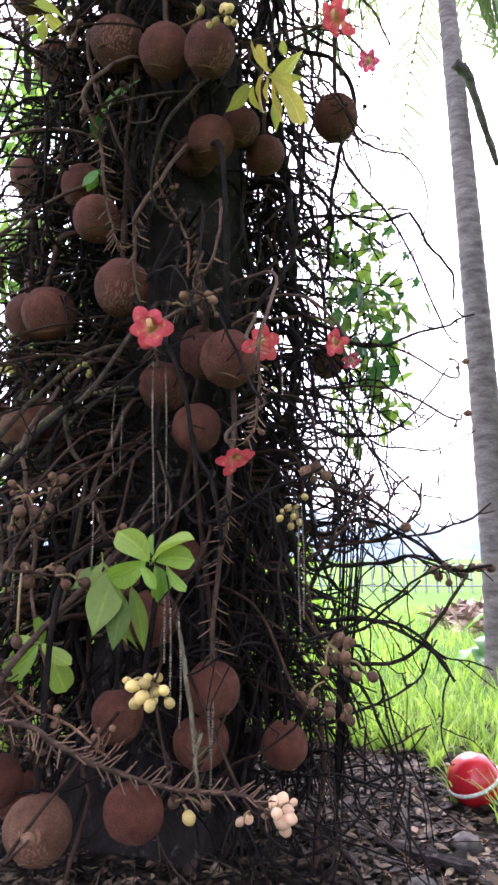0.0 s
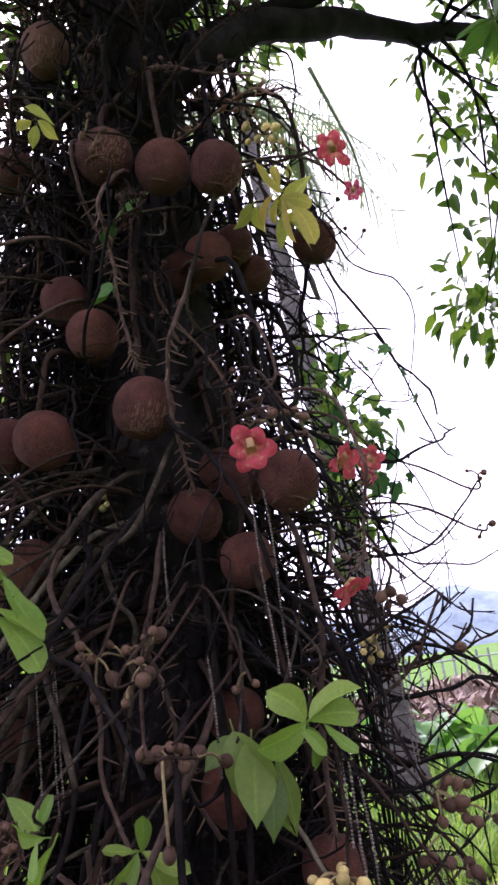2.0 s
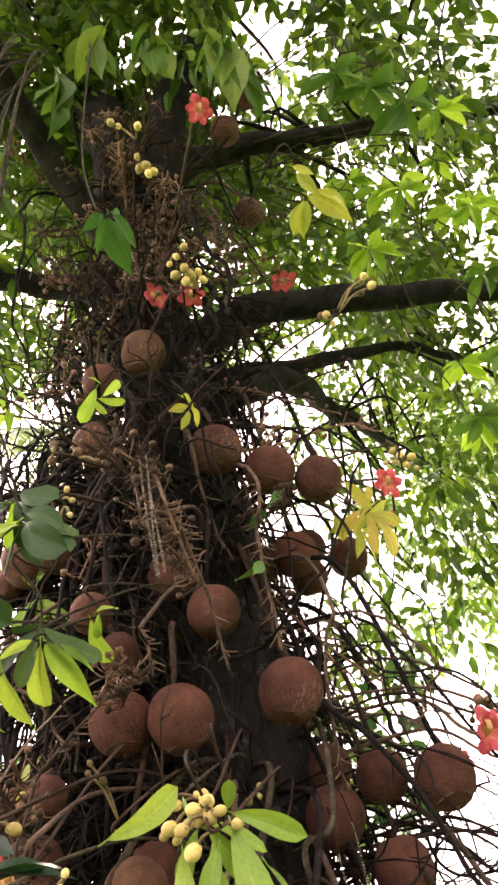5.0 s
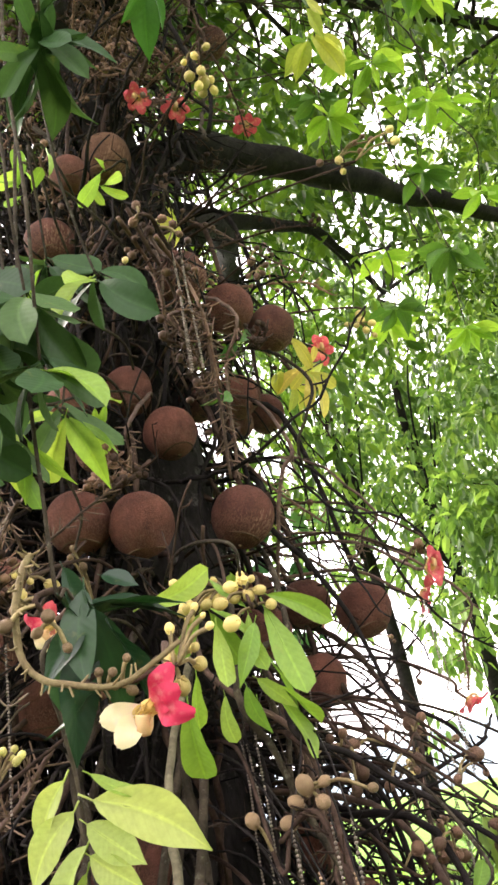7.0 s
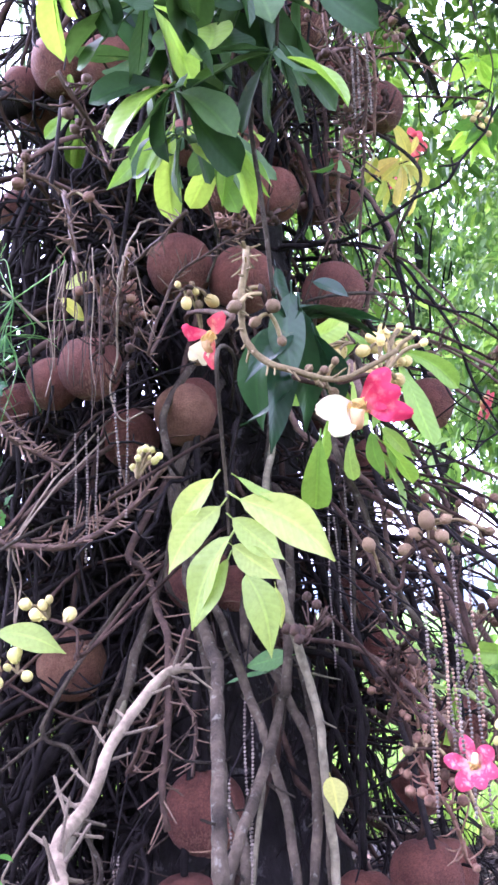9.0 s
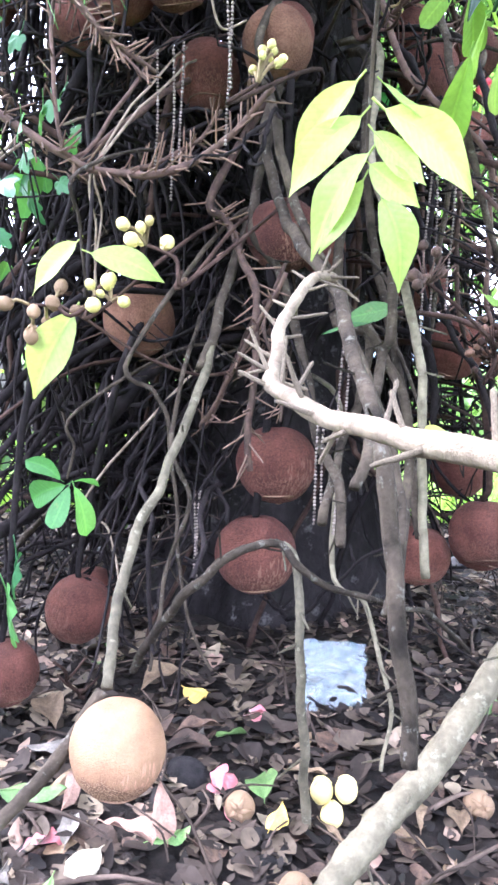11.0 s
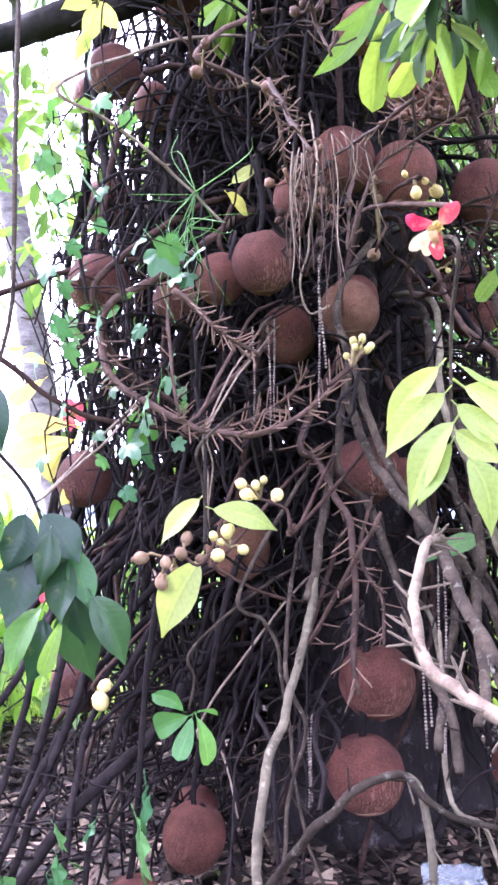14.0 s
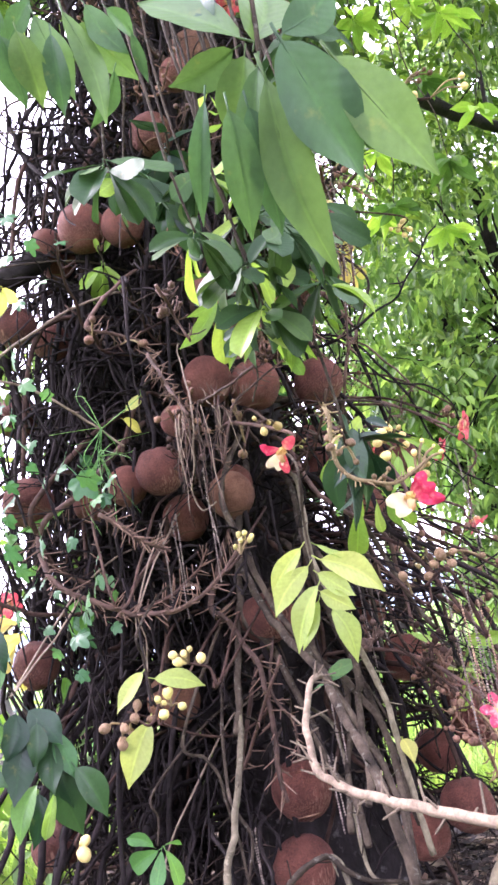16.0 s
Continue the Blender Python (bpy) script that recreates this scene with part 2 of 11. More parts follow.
    if grainy:
        lean = n.new("ShaderNodeMath")
        lean.operation = 'MULTIPLY_ADD'
        l.new(big.outputs[0], lean.inputs[0])
        lean.inputs[1].default_value = 1.5
        l.new(low.outputs[2], lean.inputs[2])
        edge = ramp(n, l, lean.outputs[0], [(0.18, (1, 1, 1)), (0.42, (0, 0, 0))]).outputs[0]
        grain = ramp(n, l, pore.outputs[0], [(0.2, (0.42, 0.27, 0.17)), (0.5, grainy)]).outputs[0]
        l.new(mixed(n, l, 'MIX', edge, c, grain), b.inputs["Base Color"])
    return m


FRUIT = fruit_mat("fruit_skin", (0.115, 0.041, 0.031), (0.255, 0.098, 0.070))
FRUIT_PALE = fruit_mat("pale_fruit_skin", (0.24, 0.135, 0.072), (0.35, 0.215, 0.12), 0.3, (0.11, 0.055, 0.03))
FRUIT_TAN = fruit_mat("tan_fruit_skin", (0.17, 0.078, 0.048), (0.34, 0.175, 0.11))
FRUIT_BLACK = rough_mat("rotten_fruit_skin", (0.010, 0.009, 0.010), (0.05, 0.042, 0.042), 2.2, 0.7, 0.9, 7, 0.02, spec=0.14)
SCAR = rough_mat("fruit_scar", (0.12, 0.065, 0.04), (0.26, 0.15, 0.095), 40, 0.9, 0.6, 4, 0.003)


def petal_mat(name, edge, heart):
    m, n, l, b = principled(name, 0.5, 0.3)
    tc = n.new("ShaderNodeTexCoord")
    sp = n.new("ShaderNodeSeparateXYZ")
    l.new(tc.outputs["UV"], sp.inputs[0])
    c = ramp(n, l, sp.outputs[0], [(0.0, heart), (0.45, edge), (1.0, edge)]).outputs[0]
    v = noise_node(n, l, 50, 4, stretch=(1, 4, 1))
    c = mixed(n, l, 'MULTIPLY', 0.5, c, ramp(n, l, v.outputs[0], [(0.3, (0.7, 0.6, 0.6)), (0.7, (1.2, 1.15, 1.15))]).outputs[0])
    pale = noise_node(n, l, 5, 4, 0.6)
    c = mixed(n, l, 'MIX', ramp(n, l, pale.outputs[0], [(0.5, (0, 0, 0)), (0.72, (0.55, 0.55, 0.55))]).outputs[0], c, heart)
    l.new(c, b.inputs["Base Color"])
    t = n.new("ShaderNodeBsdfTranslucent")
    l.new(c, t.inputs[0])
    mx = n.new("ShaderNodeMixShader")
    mx.inputs[0].default_value = 0.35
    l.new(b.outputs[0], mx.inputs[1])
    l.new(t.outputs[0], mx.inputs[2])
    l.new(mx.outputs[0], n["Material Output"].inputs[0])
    return m


PETAL = petal_mat("red_petal", (0.66, 0.085, 0.115), (0.80, 0.42, 0.25))
PETAL_DEEP = petal_mat("deep_pink_petal", (0.60, 0.03, 0.09), (0.72, 0.25, 0.25))
PETAL_ROSE = petal_mat("rose_petal", (0.52, 0.06, 0.13), (0.86, 0.62, 0.54))
PETAL_CREAM = petal_mat("cream_petal", (0.80, 0.70, 0.45), (0.78, 0.55, 0.5))
HOOD = petal_mat("stamen_hood", (0.72, 0.26, 0.28), (0.80, 0.55, 0.30))
STAMEN = petal_mat("stamen", (0.75, 0.22, 0.40), (0.8, 0.6, 0.2))
BUD = rough_mat("cream_bud", (0.50, 0.34, 0.10), (0.78, 0.62, 0.26), 22, 0.55, 0.1, 3, 0.002)
BUD_GREEN = rough_mat("green_bud", (0.42, 0.37, 0.10), (0.60, 0.53, 0.2), 30, 0.55, 0.1, 3, 0.002)
BUD_BROWN = rough_mat("brown_bud", (0.07, 0.034, 0.022), (0.21, 0.115, 0.075), 26, 0.7, 0.4, 4, 0.003, vary=0.5)


# building helpers
RND = random.Random(7)


def thing(name, at=(0, 0, 0), label="", category="", group="", kind="", turn=None):
    ob = new(name)
    ob.empty_display_size = 0.05
    ob.matrix_basis = Matrix.Translation(at) @ (turn.to_4x4() if turn else Matrix())
    return tagged(ob, label, category, group, kind)


def linked(name, mesh, material, parent=None, label="", m=None):
    ob = new(name, mesh)
    if material and not mesh.materials:
        mesh.materials.append(material)
    if parent:
        ob.parent = parent
    if m is not None:
        ob.matrix_basis = m
    return tagged(ob, label)


def finish(name, bm, smooth=True):
    me = bpy.data.meshes.new(name)
    bm.to_mesh(me)
    bm.free()
    if smooth:
        me.polygons.foreach_set("use_smooth", [True] * len(me.polygons))
    return me


def part(name, bm, material, parent, label="", m=None, smooth=True):
    return linked(name, finish(name, bm, smooth), material, parent, label, m)


def flow(points, steps=6):
    """A smooth line through the points (Catmull-Rom)."""
    p = [Vector(q) for q in points]
    p = [2 * p[0] - p[1]] + p + [2 * p[-1] - p[-2]]
    out = []
    for a, b, c, d in zip(p, p[1:], p[2:], p[3:]):
        for k in range(steps):
            t = k / steps
            out.append(0.5 * ((2 * b) + (c - a) * t + (2 * a - 5 * b + 4 * c - d) * t * t + (3 * b - a - 3 * c + d) * t ** 3))
    out.append(p[-2])
    return out


def tube(bm, pts, r0, r1, sides=6, rough=0.0, cap=True):
    """A tapered, uneven tube along a line of points."""
    rings = []
    n = len(pts)
    side = None
    for i, p in enumerate(pts):
        ahead = (pts[min(i + 1, n - 1)] - pts[max(i - 1, 0)])
        if ahead.length < 1e-7:
            ahead = Vector((0, 0, 1))
        ahead.normalize()
        if side is None:
            side = ahead.orthogonal().normalized()
        side = (side - ahead * side.dot(ahead)).normalized()
        up = ahead.cross(side)
        r = r0 + (r1 - r0) * i / (n - 1)
        ring = []
        for k in range(sides):
            a = 2 * math.pi * k / sides
            q = r * (1 + rough * (RND.random() - 0.5) * 2)
            ring.append(bm.verts.new(p + (side * math.cos(a) + up * math.sin(a)) * q))
        rings.append(ring)
    for a, b in zip(rings, rings[1:]):
        for k in range(sides):
            bm.faces.new((a[k], a[(k + 1) % sides], b[(k + 1) % sides], b[k]))
    if cap:
        bm.faces.new(rings[0][::-1])
        bm.faces.new(rings[-1])
    return bm


def ball(bm, centre, r, squash=1.0, rough=0.0, sub=2, m=None):
    made = bmesh.ops.create_icosphere(bm, subdivisions=sub, radius=1.0)["verts"]
    for v in made:
        k = r * (1 + rough * noise.noise(v.co * 2.3 + Vector(centre) * 9))
        v.co = Vector((v.co.x * k, v.co.y * k, v.co.z * k * squash))
        if m is not None:
            v.co = m @ v.co
        v.co += Vector(centre)
    return bm


def leaf_mesh(name, length=1.0, width=0.36, droop=0.25, fold=0.12, wave=0.02, seed=0, blunt=0.0):
    """One leaf along +x with a folded midrib, a bend, a twist and a wavy edge; UV x runs from stalk to tip."""
    rnd = random.Random(seed)
    twist, sway = rnd.uniform(-0.55, 0.55), rnd.uniform(-0.10, 0.10)
    bm = bmesh.new()
    uv = bm.loops.layers.uv.new("UVMap")
    n, rows = 13, []
    for i in range(n + 1):
        t = i / n
        if blunt > 0.3:
            w = width * 0.5 * 1.22 * t ** 0.72 * max(0.0, 1 - t ** 4.2) ** 0.5
        else:
            w = width * 0.5 * math.sin(math.pi * t ** 0.92) ** (0.72 + 0.55 * t)
        w += 0.004
        mid_y, mid_z = sway * math.sin(math.pi * t), -droop * t ** 1.7
        turn = twist * (t - 0.3)
        row = []
        for j in (-1.0, -0.66, -0.33, 0.0, 0.33, 0.66, 1.0):
            y = j * w * (1 + 0.04 * rnd.random())
            z = fold * abs(j) * w * 2 - 0.5 * fold * j * j * w + wave * math.sin(t * 11 + seed + j * 2) * abs(j) * min(1.0, 3 * t)
            y, z = y * math.cos(turn) - z * math.sin(turn), y * math.sin(turn) + z * math.cos(turn)
            row.append((bm.verts.new((length * t * (1 - 0.12 * droop), length * (mid_y + y), length * (mid_z + z))), (t, 0.5 + j / 2)))
        rows.append(row)
    for a, b in zip(rows, rows[1:]):
        for k in range(6):
            f = bm.faces.new((a[k][0], b[k][0], b[k + 1][0], a[k + 1][0]))
            for lp, (_, c) in zip(f.loops, (a[k], b[k], b[k + 1], a[k + 1])):
                lp[uv].uv = c
    # the leaf stalk and midrib
    rib = [Vector((-0.12 * length, 0, 0.02 * length))]
    rib += [Vector((length * t * (1 - 0.12 * droop), length * sway * math.sin(math.pi * t), length * (-droop * t ** 1.7 - 0.004))) for t in (0.0, 0.25, 0.5, 0.75)]
    tube(bm, rib, 0.012 * length, 0.004 * length, 4)
    return finish(name, bm)


def frame_of(x_axis, up=(0, 0, 1), spin=0.0):
    """A turn whose x runs along x_axis and whose z is as near to up as can be."""
    x = Vector(x_axis).normalized()
    y = Vector(up).cross(x)
    if y.length < 1e-4:
        y = Vector((0, 1, 0)).cross(x)
    y.normalize()
    m = Matrix((x, y, x.cross(y))).transposed()
    return m @ Matrix.Rotation(spin, 3, 'X')


# ground: one sheet, finer near the tree
def ground_height(x, y):
    r = math.hypot(x, y)
    h = 0.07 + 0.03 * noise.noise(Vector((x * 1.7, y * 1.7, 0))) + 0.02 * noise.noise(Vector((x * 5, y * 5, 3)))
    h += 0.10 * math.exp(-(r / 0.6) ** 2)
    if r > 6:
        h += min(1.0, (r - 6) / 30) * 0.6 * noise.noise(Vector((x * 0.05, y * 0.05, 7)))
    return h


def build_ground():
    bm = bmesh.new()
    radii = [0.0] + [0.06 * 1.075 ** k * (1 + k * 0.02) for k in range(118)]
    radii = [r for r in radii if r < 900] + [1500, 3000]
    sides, rows = 96, []
    for r in radii[1:]:
        rows.append([bm.verts.new((r * math.cos(a), r * math.sin(a), ground_height(r * math.cos(a), r * math.sin(a)))) for a in (2 * math.pi * k / sides for k in range(sides))])
    mid = bm.verts.new((0, 0, ground_height(0, 0)))
    for k in range(sides):
        bm.faces.new((mid, rows[0][k], rows[0][(k + 1) % sides]))
    for a, b in zip(rows, rows[1:]):
        for k in range(sides):
            bm.faces.new((a[k], b[k], b[(k + 1) % sides], a[(k + 1) % sides]))
    m, n, l, b = principled("ground_soil_and_turf", 0.95, 0.15)
    tc = n.new("ShaderNodeTexCoord")
    ln = n.new("ShaderNodeVectorMath")
    ln.operation = 'LENGTH'
    mid_of = n.new("ShaderNodeMapping")
    mid_of.inputs["Location"].default_value = (-0.5, 1.3, 0.0)
    l.new(tc.outputs["Object"], mid_of.inputs[0])
    l.new(mid_of.outputs[0], ln.inputs[0])
    big = noise_node(n, l, 0.9, 5)
    fine = noise_node(n, l, 34, 8, 0.8)
    soil = ramp(n, l, fine.outputs[0], [(0.3, (0.010, 0.008, 0.008)), (0.55, (0.030, 0.023, 0.020)), (0.75, (0.085, 0.064, 0.054))]).outputs[0]
    turf = ramp(n, l, fine.outputs[0], [(0.3, (0.06, 0.13, 0.02)), (0.7, (0.15, 0.28, 0.05))]).outputs[0]
    ad = n.new("ShaderNodeMath")
    ad.operation = 'MULTIPLY_ADD'
    l.new(big.outputs[0], ad.inputs[0])
    ad.inputs[1].default_value = 1.6
    l.new(ln.outputs["Value"], ad.inputs[2])
    edge = n.new("ShaderNodeMapRange")
    edge.inputs[1].default_value, edge.inputs[2].default_value = 3.8, 4.4
    l.new(ad.outputs[0], edge.inputs[0])
    l.new(mixed(n, l, 'MIX', edge.outputs[0], soil, turf), b.inputs["Base Color"])
    bumped(n, l, b, fine.outputs[0], 1.0, 0.03)
    g = part("ground", bm, m, None)
    tagged(g, "dark damp soil under the tree giving way to bright green turf", "ground", kind="structure")


build_ground()

# the tree
TREE = thing("cannonball_tree", (0, 0, 0), "old dark-barked tree hung with woody stems and round brown fruits", "tree")


def axis_at(z):
    return Vector((0.02 + 0.03 * math.sin(z * 0.9), 0.06 + 0.02 * z - 0.03 * math.cos(z * 1.3), z))


def trunk_radius(z):
    return 0.235 + 0.20 * math.exp(-max(z, 0) / 0.35) - 0.012 * z


def build_trunk():
    bm = bmesh.new()
    rows, sides = [], 40
    zs = [-0.15 + 0.09 * k for k in range(64)]
    for z in zs:
        c, r = axis_at(z), trunk_radius(z)
        row = []
        for k in range(sides):
            a = 2 * math.pi * k / sides
            flute = 0.10 * math.exp(-max(z, 0) / 0.5) * math.cos(5 * a + 0.6) + 0.07 * noise.noise(Vector((2.2 * math.cos(a), 2.2 * math.sin(a), z * 1.3)))
            flute += 0.035 * noise.noise(Vector((7 * math.cos(a), 7 * math.sin(a), z * 4)))
            row.append(bm.verts.new(c + Vector((math.cos(a), math.sin(a), 0)) * r * (1 + flute * 1.6)))
        rows.append(row)
    for a, b in zip(rows, rows[1:]):
        for k in range(sides):
            bm.faces.new((a[k], a[(k + 1) % sides], b[(k + 1) % sides], b[k]))
    bm.faces.new(rows[-1])
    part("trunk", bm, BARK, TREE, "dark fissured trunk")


build_trunk()


LIMB_POINTS = []


def limb(points, r0, r1, label="", steps=7):
    bm = bmesh.new()
    pts = flow(points, steps)
    LIMB_POINTS.extend(pts[len(pts) // 4:])
    pts = [p + 0.5 * r0 * Vector((noise.noise(p * 3), noise.noise(p * 3 + Vector((9, 0, 0))), noise.noise(p * 3 + Vector((0, 9, 0))))) for p in pts]
    tube(bm, pts, r0, r1, 10, 0.1)
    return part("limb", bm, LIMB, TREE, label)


limb([(0.1, 0.1, 3.7), (0.5, 0.45, 4.0), (1.1, 1.0, 4.2), (1.8, 1.65, 4.4), (3.2, 2.8, 4.6)], 0.105, 0.04)
limb([(0.1, 0.2, 3.55), (0.4, 0.6, 3.75), (0.7, 1.2, 4.15), (1.1, 2.0, 4.6), (1.6, 3.4, 5.0)], 0.06, 0.02)
limb([(0.1, 0.15, 3.3), (0.42, 0.5, 3.6), (0.42, 1.6, 4.2), (0.4, 3.2, 5.0), (0.3, 5.8, 6.2)], 0.085, 0.03)
limb([(0.1, 0.2, 5.0), (0.4, 0.5, 5.6), (1.1, 1.05, 6.0), (2.4, 2.0, 6.5), (3.6, 2.6, 6.6)], 0.10, 0.04)
limb([(0.15, 0.1, 4.6), (0.3, 0.15, 5.4), (0.55, 0.2, 6.2), (0.9, 0.6, 7.6)], 0.15, 0.07)
limb([(0.05, 0.1, 4.8), (-0.05, 0.1, 5.8), (-0.3, 0.3, 7.0), (-0.6, 0.8, 8.2)], 0.17, 0.08)
limb([(0.0, 0.1, 4.2), (-0.6, 0.1, 4.7), (-1.4, -0.2, 5.1), (-2.6, -0.8, 5.4)], 0.09, 0.04)
limb([(0.0, 0.0, 4.4), (-0.1, -0.7, 4.9), (0.3, -1.8, 5.2), (0.6, -3.0, 5.3)], 0.08, 0.03)
limb([(-0.1, 0.1, 3.0), (-0.72, -0.38, 2.40), (-1.04, -0.31, 2.39), (-1.98, -0.09, 2.34)], 0.05, 0.03)


# fruits
def shell_mesh(seed):
    bm = bmesh.new()
    bmesh.ops.create_uvsphere(bm, u_segments=28, v_segments=20, radius=1.0)
    off = Vector((seed * 3.1, seed * 1.7, seed))
    for v in bm.verts:
        k = 1 + 0.035 * noise.noise(v.co * 1.4 + off) + 0.012 * noise.noise(v.co * 5 + off)
        top = max(0.0, v.co.z - 0.93) * 1.2
        v.co = v.co * k
        v.co.z -= top
    return finish("shell", bm)


def scar_mesh():
    bm = bmesh.new()
    ring = []
    for k in range(24):
        a = 2 * math.pi * k / 24
        ring.append(Vector((0.56 * math.cos(a), 0.56 * math.sin(a), -0.815 + 0.02 * math.sin(3 * a))))
    ring += ring[:2]
    tube(bm, ring, 0.035, 0.035, 5, 0.25, False)
    ball(bm, (0, 0, -1.0), 0.09, 0.5, 0, 1)
    return finish("scar", bm)


SHELLS = [shell_mesh(k) for k in range(6)]
PALE_SHELL, BLACK_SHELL, TAN_SHELL = shell_mesh(7), shell_mesh(8), shell_mesh(9)
SCAR_MESH, BLACK_SCAR = scar_mesh(), scar_mesh()


FRUITS = []


def fruit(x, y, z, r=0.085, label="round brown woody fruit hanging from the trunk by a short stalk", skin=None, stalk=True, lean=18, group="fruits on the tree", mesh=None):
    FRUITS.append((x, y, z, r))
    k = RND.randrange(6)
    turn = Euler((radians(RND.uniform(-lean, lean)), radians(RND.uniform(-lean, lean)), math.atan2(y, x) + RND.uniform(-0.9, 0.9))).to_matrix()
    ob = thing("cannonball_fruit", (x, y, z), label, "fruit", group, turn=turn)
    size = Matrix.Diagonal((r, r * RND.uniform(0.95, 1.04), r * RND.uniform(0.94, 1.06), 1))
    shell = linked("shell", mesh or SHELLS[k], skin or FRUIT, ob, "", size)
    linked("scar", BLACK_SCAR if skin is FRUIT_BLACK else SCAR_MESH, skin if skin is FRUIT_BLACK else SCAR, shell, "" if skin is FRUIT_BLACK else "paler scar ring")
    if stalk:
        a, far = math.atan2(y, x), math.hypot(x, y)
        zr = min(z + RND.uniform(0.35, 0.9) * (0.5 + far), 4.9)
        a2 = a + RND.uniform(-0.5, 0.5)
        c = axis_at(zr)
        rr = trunk_radius(zr) * 0.9
        top = Vector((c.x + rr * math.cos(a2), c.y + rr * math.sin(a2), zr)) - Vector((x, y, z))
        knee = Vector((RND.uniform(-0.05, 0.05), RND.uniform(-0.05, 0.05), 0.45 * top.z + 0.08)) + top * 0.18
        inv = turn.inverted()
        bm = bmesh.new()
        tube(bm, flow([(0, 0, r * 0.9), tuple(inv @ Vector((0, 0, r + 0.05))), tuple(inv @ knee), tuple(inv @ (top * 0.75 + Vector((0, 0, 0.06)))), tuple(inv @ top)], 5), r * 0.085, r * 0.14, 7, 0.15)
        part("stalk", bm, STEM_BROWN if RND.random() < 0.5 else STEM, ob)
    return ob


fruit(0.34, -0.21, 2.78, 0.092)
fruit(0.47, -0.08, 2.70, 0.091)
fruit(0.42, 0.10, 2.45, 0.082)
fruit(0.49, 0.553, 2.597, 0.081)
fruit(0.40, -0.20, 1.89, 0.092)
fruit(0.15, -0.39, 1.86, 0.091)
fruit(-0.01, -0.43, 1.89, 0.089)
fruit(0.68, 0.05, 1.61, 0.083)
fruit(0.386, -0.058, 1.581, 0.079)
fruit(0.51, 0.01, 1.43, 0.075)
fruit(0.69, -0.01, 0.685, 0.074)
fruit(0.16, -0.29, 3.32, 0.093, "paler brown woody fruit with cracked skin on a short stalk", FRUIT_TAN, mesh=TAN_SHELL)
fruit(-0.05, -0.36, 2.93, 0.083)
fruit(0.130, -0.28, 2.345, 0.078)
fruit(0.235, -0.25, 2.185, 0.080)
fruit(-0.205, -0.568, 1.579, 0.076)
fruit(-0.32, -0.50, 1.565, 0.066)
fruit(0.515, 0.033, 1.660, 0.075, "dark brown woody fruit in the shade among the stems")
fruit(0.359, 0.076, 1.737, 0.065, "dark brown woody fruit in the shade among the stems")
fruit(0.001, -0.452, 1.483, 0.075, "paler brown woody fruit with cracked skin on a short stalk", FRUIT_TAN, mesh=TAN_SHELL)
fruit(-0.162, -0.34, 1.455, 0.078)
fruit(0.036, -0.50, 1.08, 0.080)
fruit(-0.29, -0.39, 0.89, 0.085, "paler brown woody fruit with cracked skin on a short stalk", FRUIT_TAN, mesh=TAN_SHELL)
fruit(0.047, -0.53, 0.59, 0.087)
fruit(0.013, -0.575, 0.40, 0.089)
fruit(-0.37, -0.57, 0.25, 0.072)
fruit(-0.456, -0.775, 0.188, 0.066)
fruit(-0.69, -0.43, 0.552, 0.074)
fruit(-0.361, -0.373, 2.574, 0.089)
fruit(-0.21, -0.42, 2.53, 0.082)
fruit(-0.505, -0.17, 2.575, 0.074)
fruit(-0.58, -0.10, 2.27, 0.075)
fruit(-0.66, -0.31, 2.26, 0.079)
fruit(-0.827, 0.218, 2.098, 0.092)
fruit(0.60, 0.03, 2.65, 0.084)
fruit(0.38, 0.32, 2.46, 0.071)
fruit(-0.03, 0.78, 1.84, 0.071)
fruit(0.016, -0.384, 1.53, 0.066)
fruit(0.75, -0.47, 0.415, 0.078, "paler brown woody fruit with cracked skin on a short stalk", FRUIT_TAN, mesh=TAN_SHELL)
fruit(0.59, -0.20, 0.37, 0.080)
fruit(0.568, -0.001, 0.522, 0.078)
fruit(0.595, 0.247, 0.493, 0.068)
fruit(0.65, -0.26, 0.63, 0.070)
fruit(0.498, -0.125, 0.865, 0.078)
fruit(-0.514, -0.285, 2.584, 0.060)
fruit(0.63, 0.22, 4.47, 0.078)
fruit(0.65, 0.22, 5.27, 0.088)
fruit(0.84, 0.21, 5.48, 0.089)
fruit(0.08, -0.49, 3.07, 0.064)
fruit(0.12, -0.50, 1.055, 0.050)
fruit(0.284, 0.089, 2.46, 0.076)
fruit(0.44, 0.20, 2.51, 0.068)
fruit(0.41, -0.02, 1.033, 0.078)
fruit(0.50, -0.55, 0.47, 0.074)
fruit(0.04, -0.60, 2.14, 0.058)
fruit(0.11, -0.59, 2.00, 0.054)
fruit(-0.85, 0.08, 2.42, 0.071)
fruit(-0.656, -0.435, 1.583, 0.083)
fruit(-0.47, -0.33, 1.56, 0.062)
fruit(-0.70, -0.39, 1.07, 0.072)
fruit(-0.44, -0.16, 0.15, 0.070)
fruit(-0.13, -0.60, 1.72, 0.050)
fruit(-0.85, 0.02, -0.06, 0.074)
fruit(0.38, -0.47, 0.39, 0.071)
fruit(-0.139, -1.215, 0.295, 0.066, "pale tan fruit with a scurfy patch, hanging just above the litter", FRUIT_PALE, False, 5, mesh=PALE_SHELL)
fruit(-0.52, -1.166, 0.149, 0.075, "blackened rotting fruit lying on the leaf litter", FRUIT_BLACK, False, 30, "fallen fruits", BLACK_SHELL)
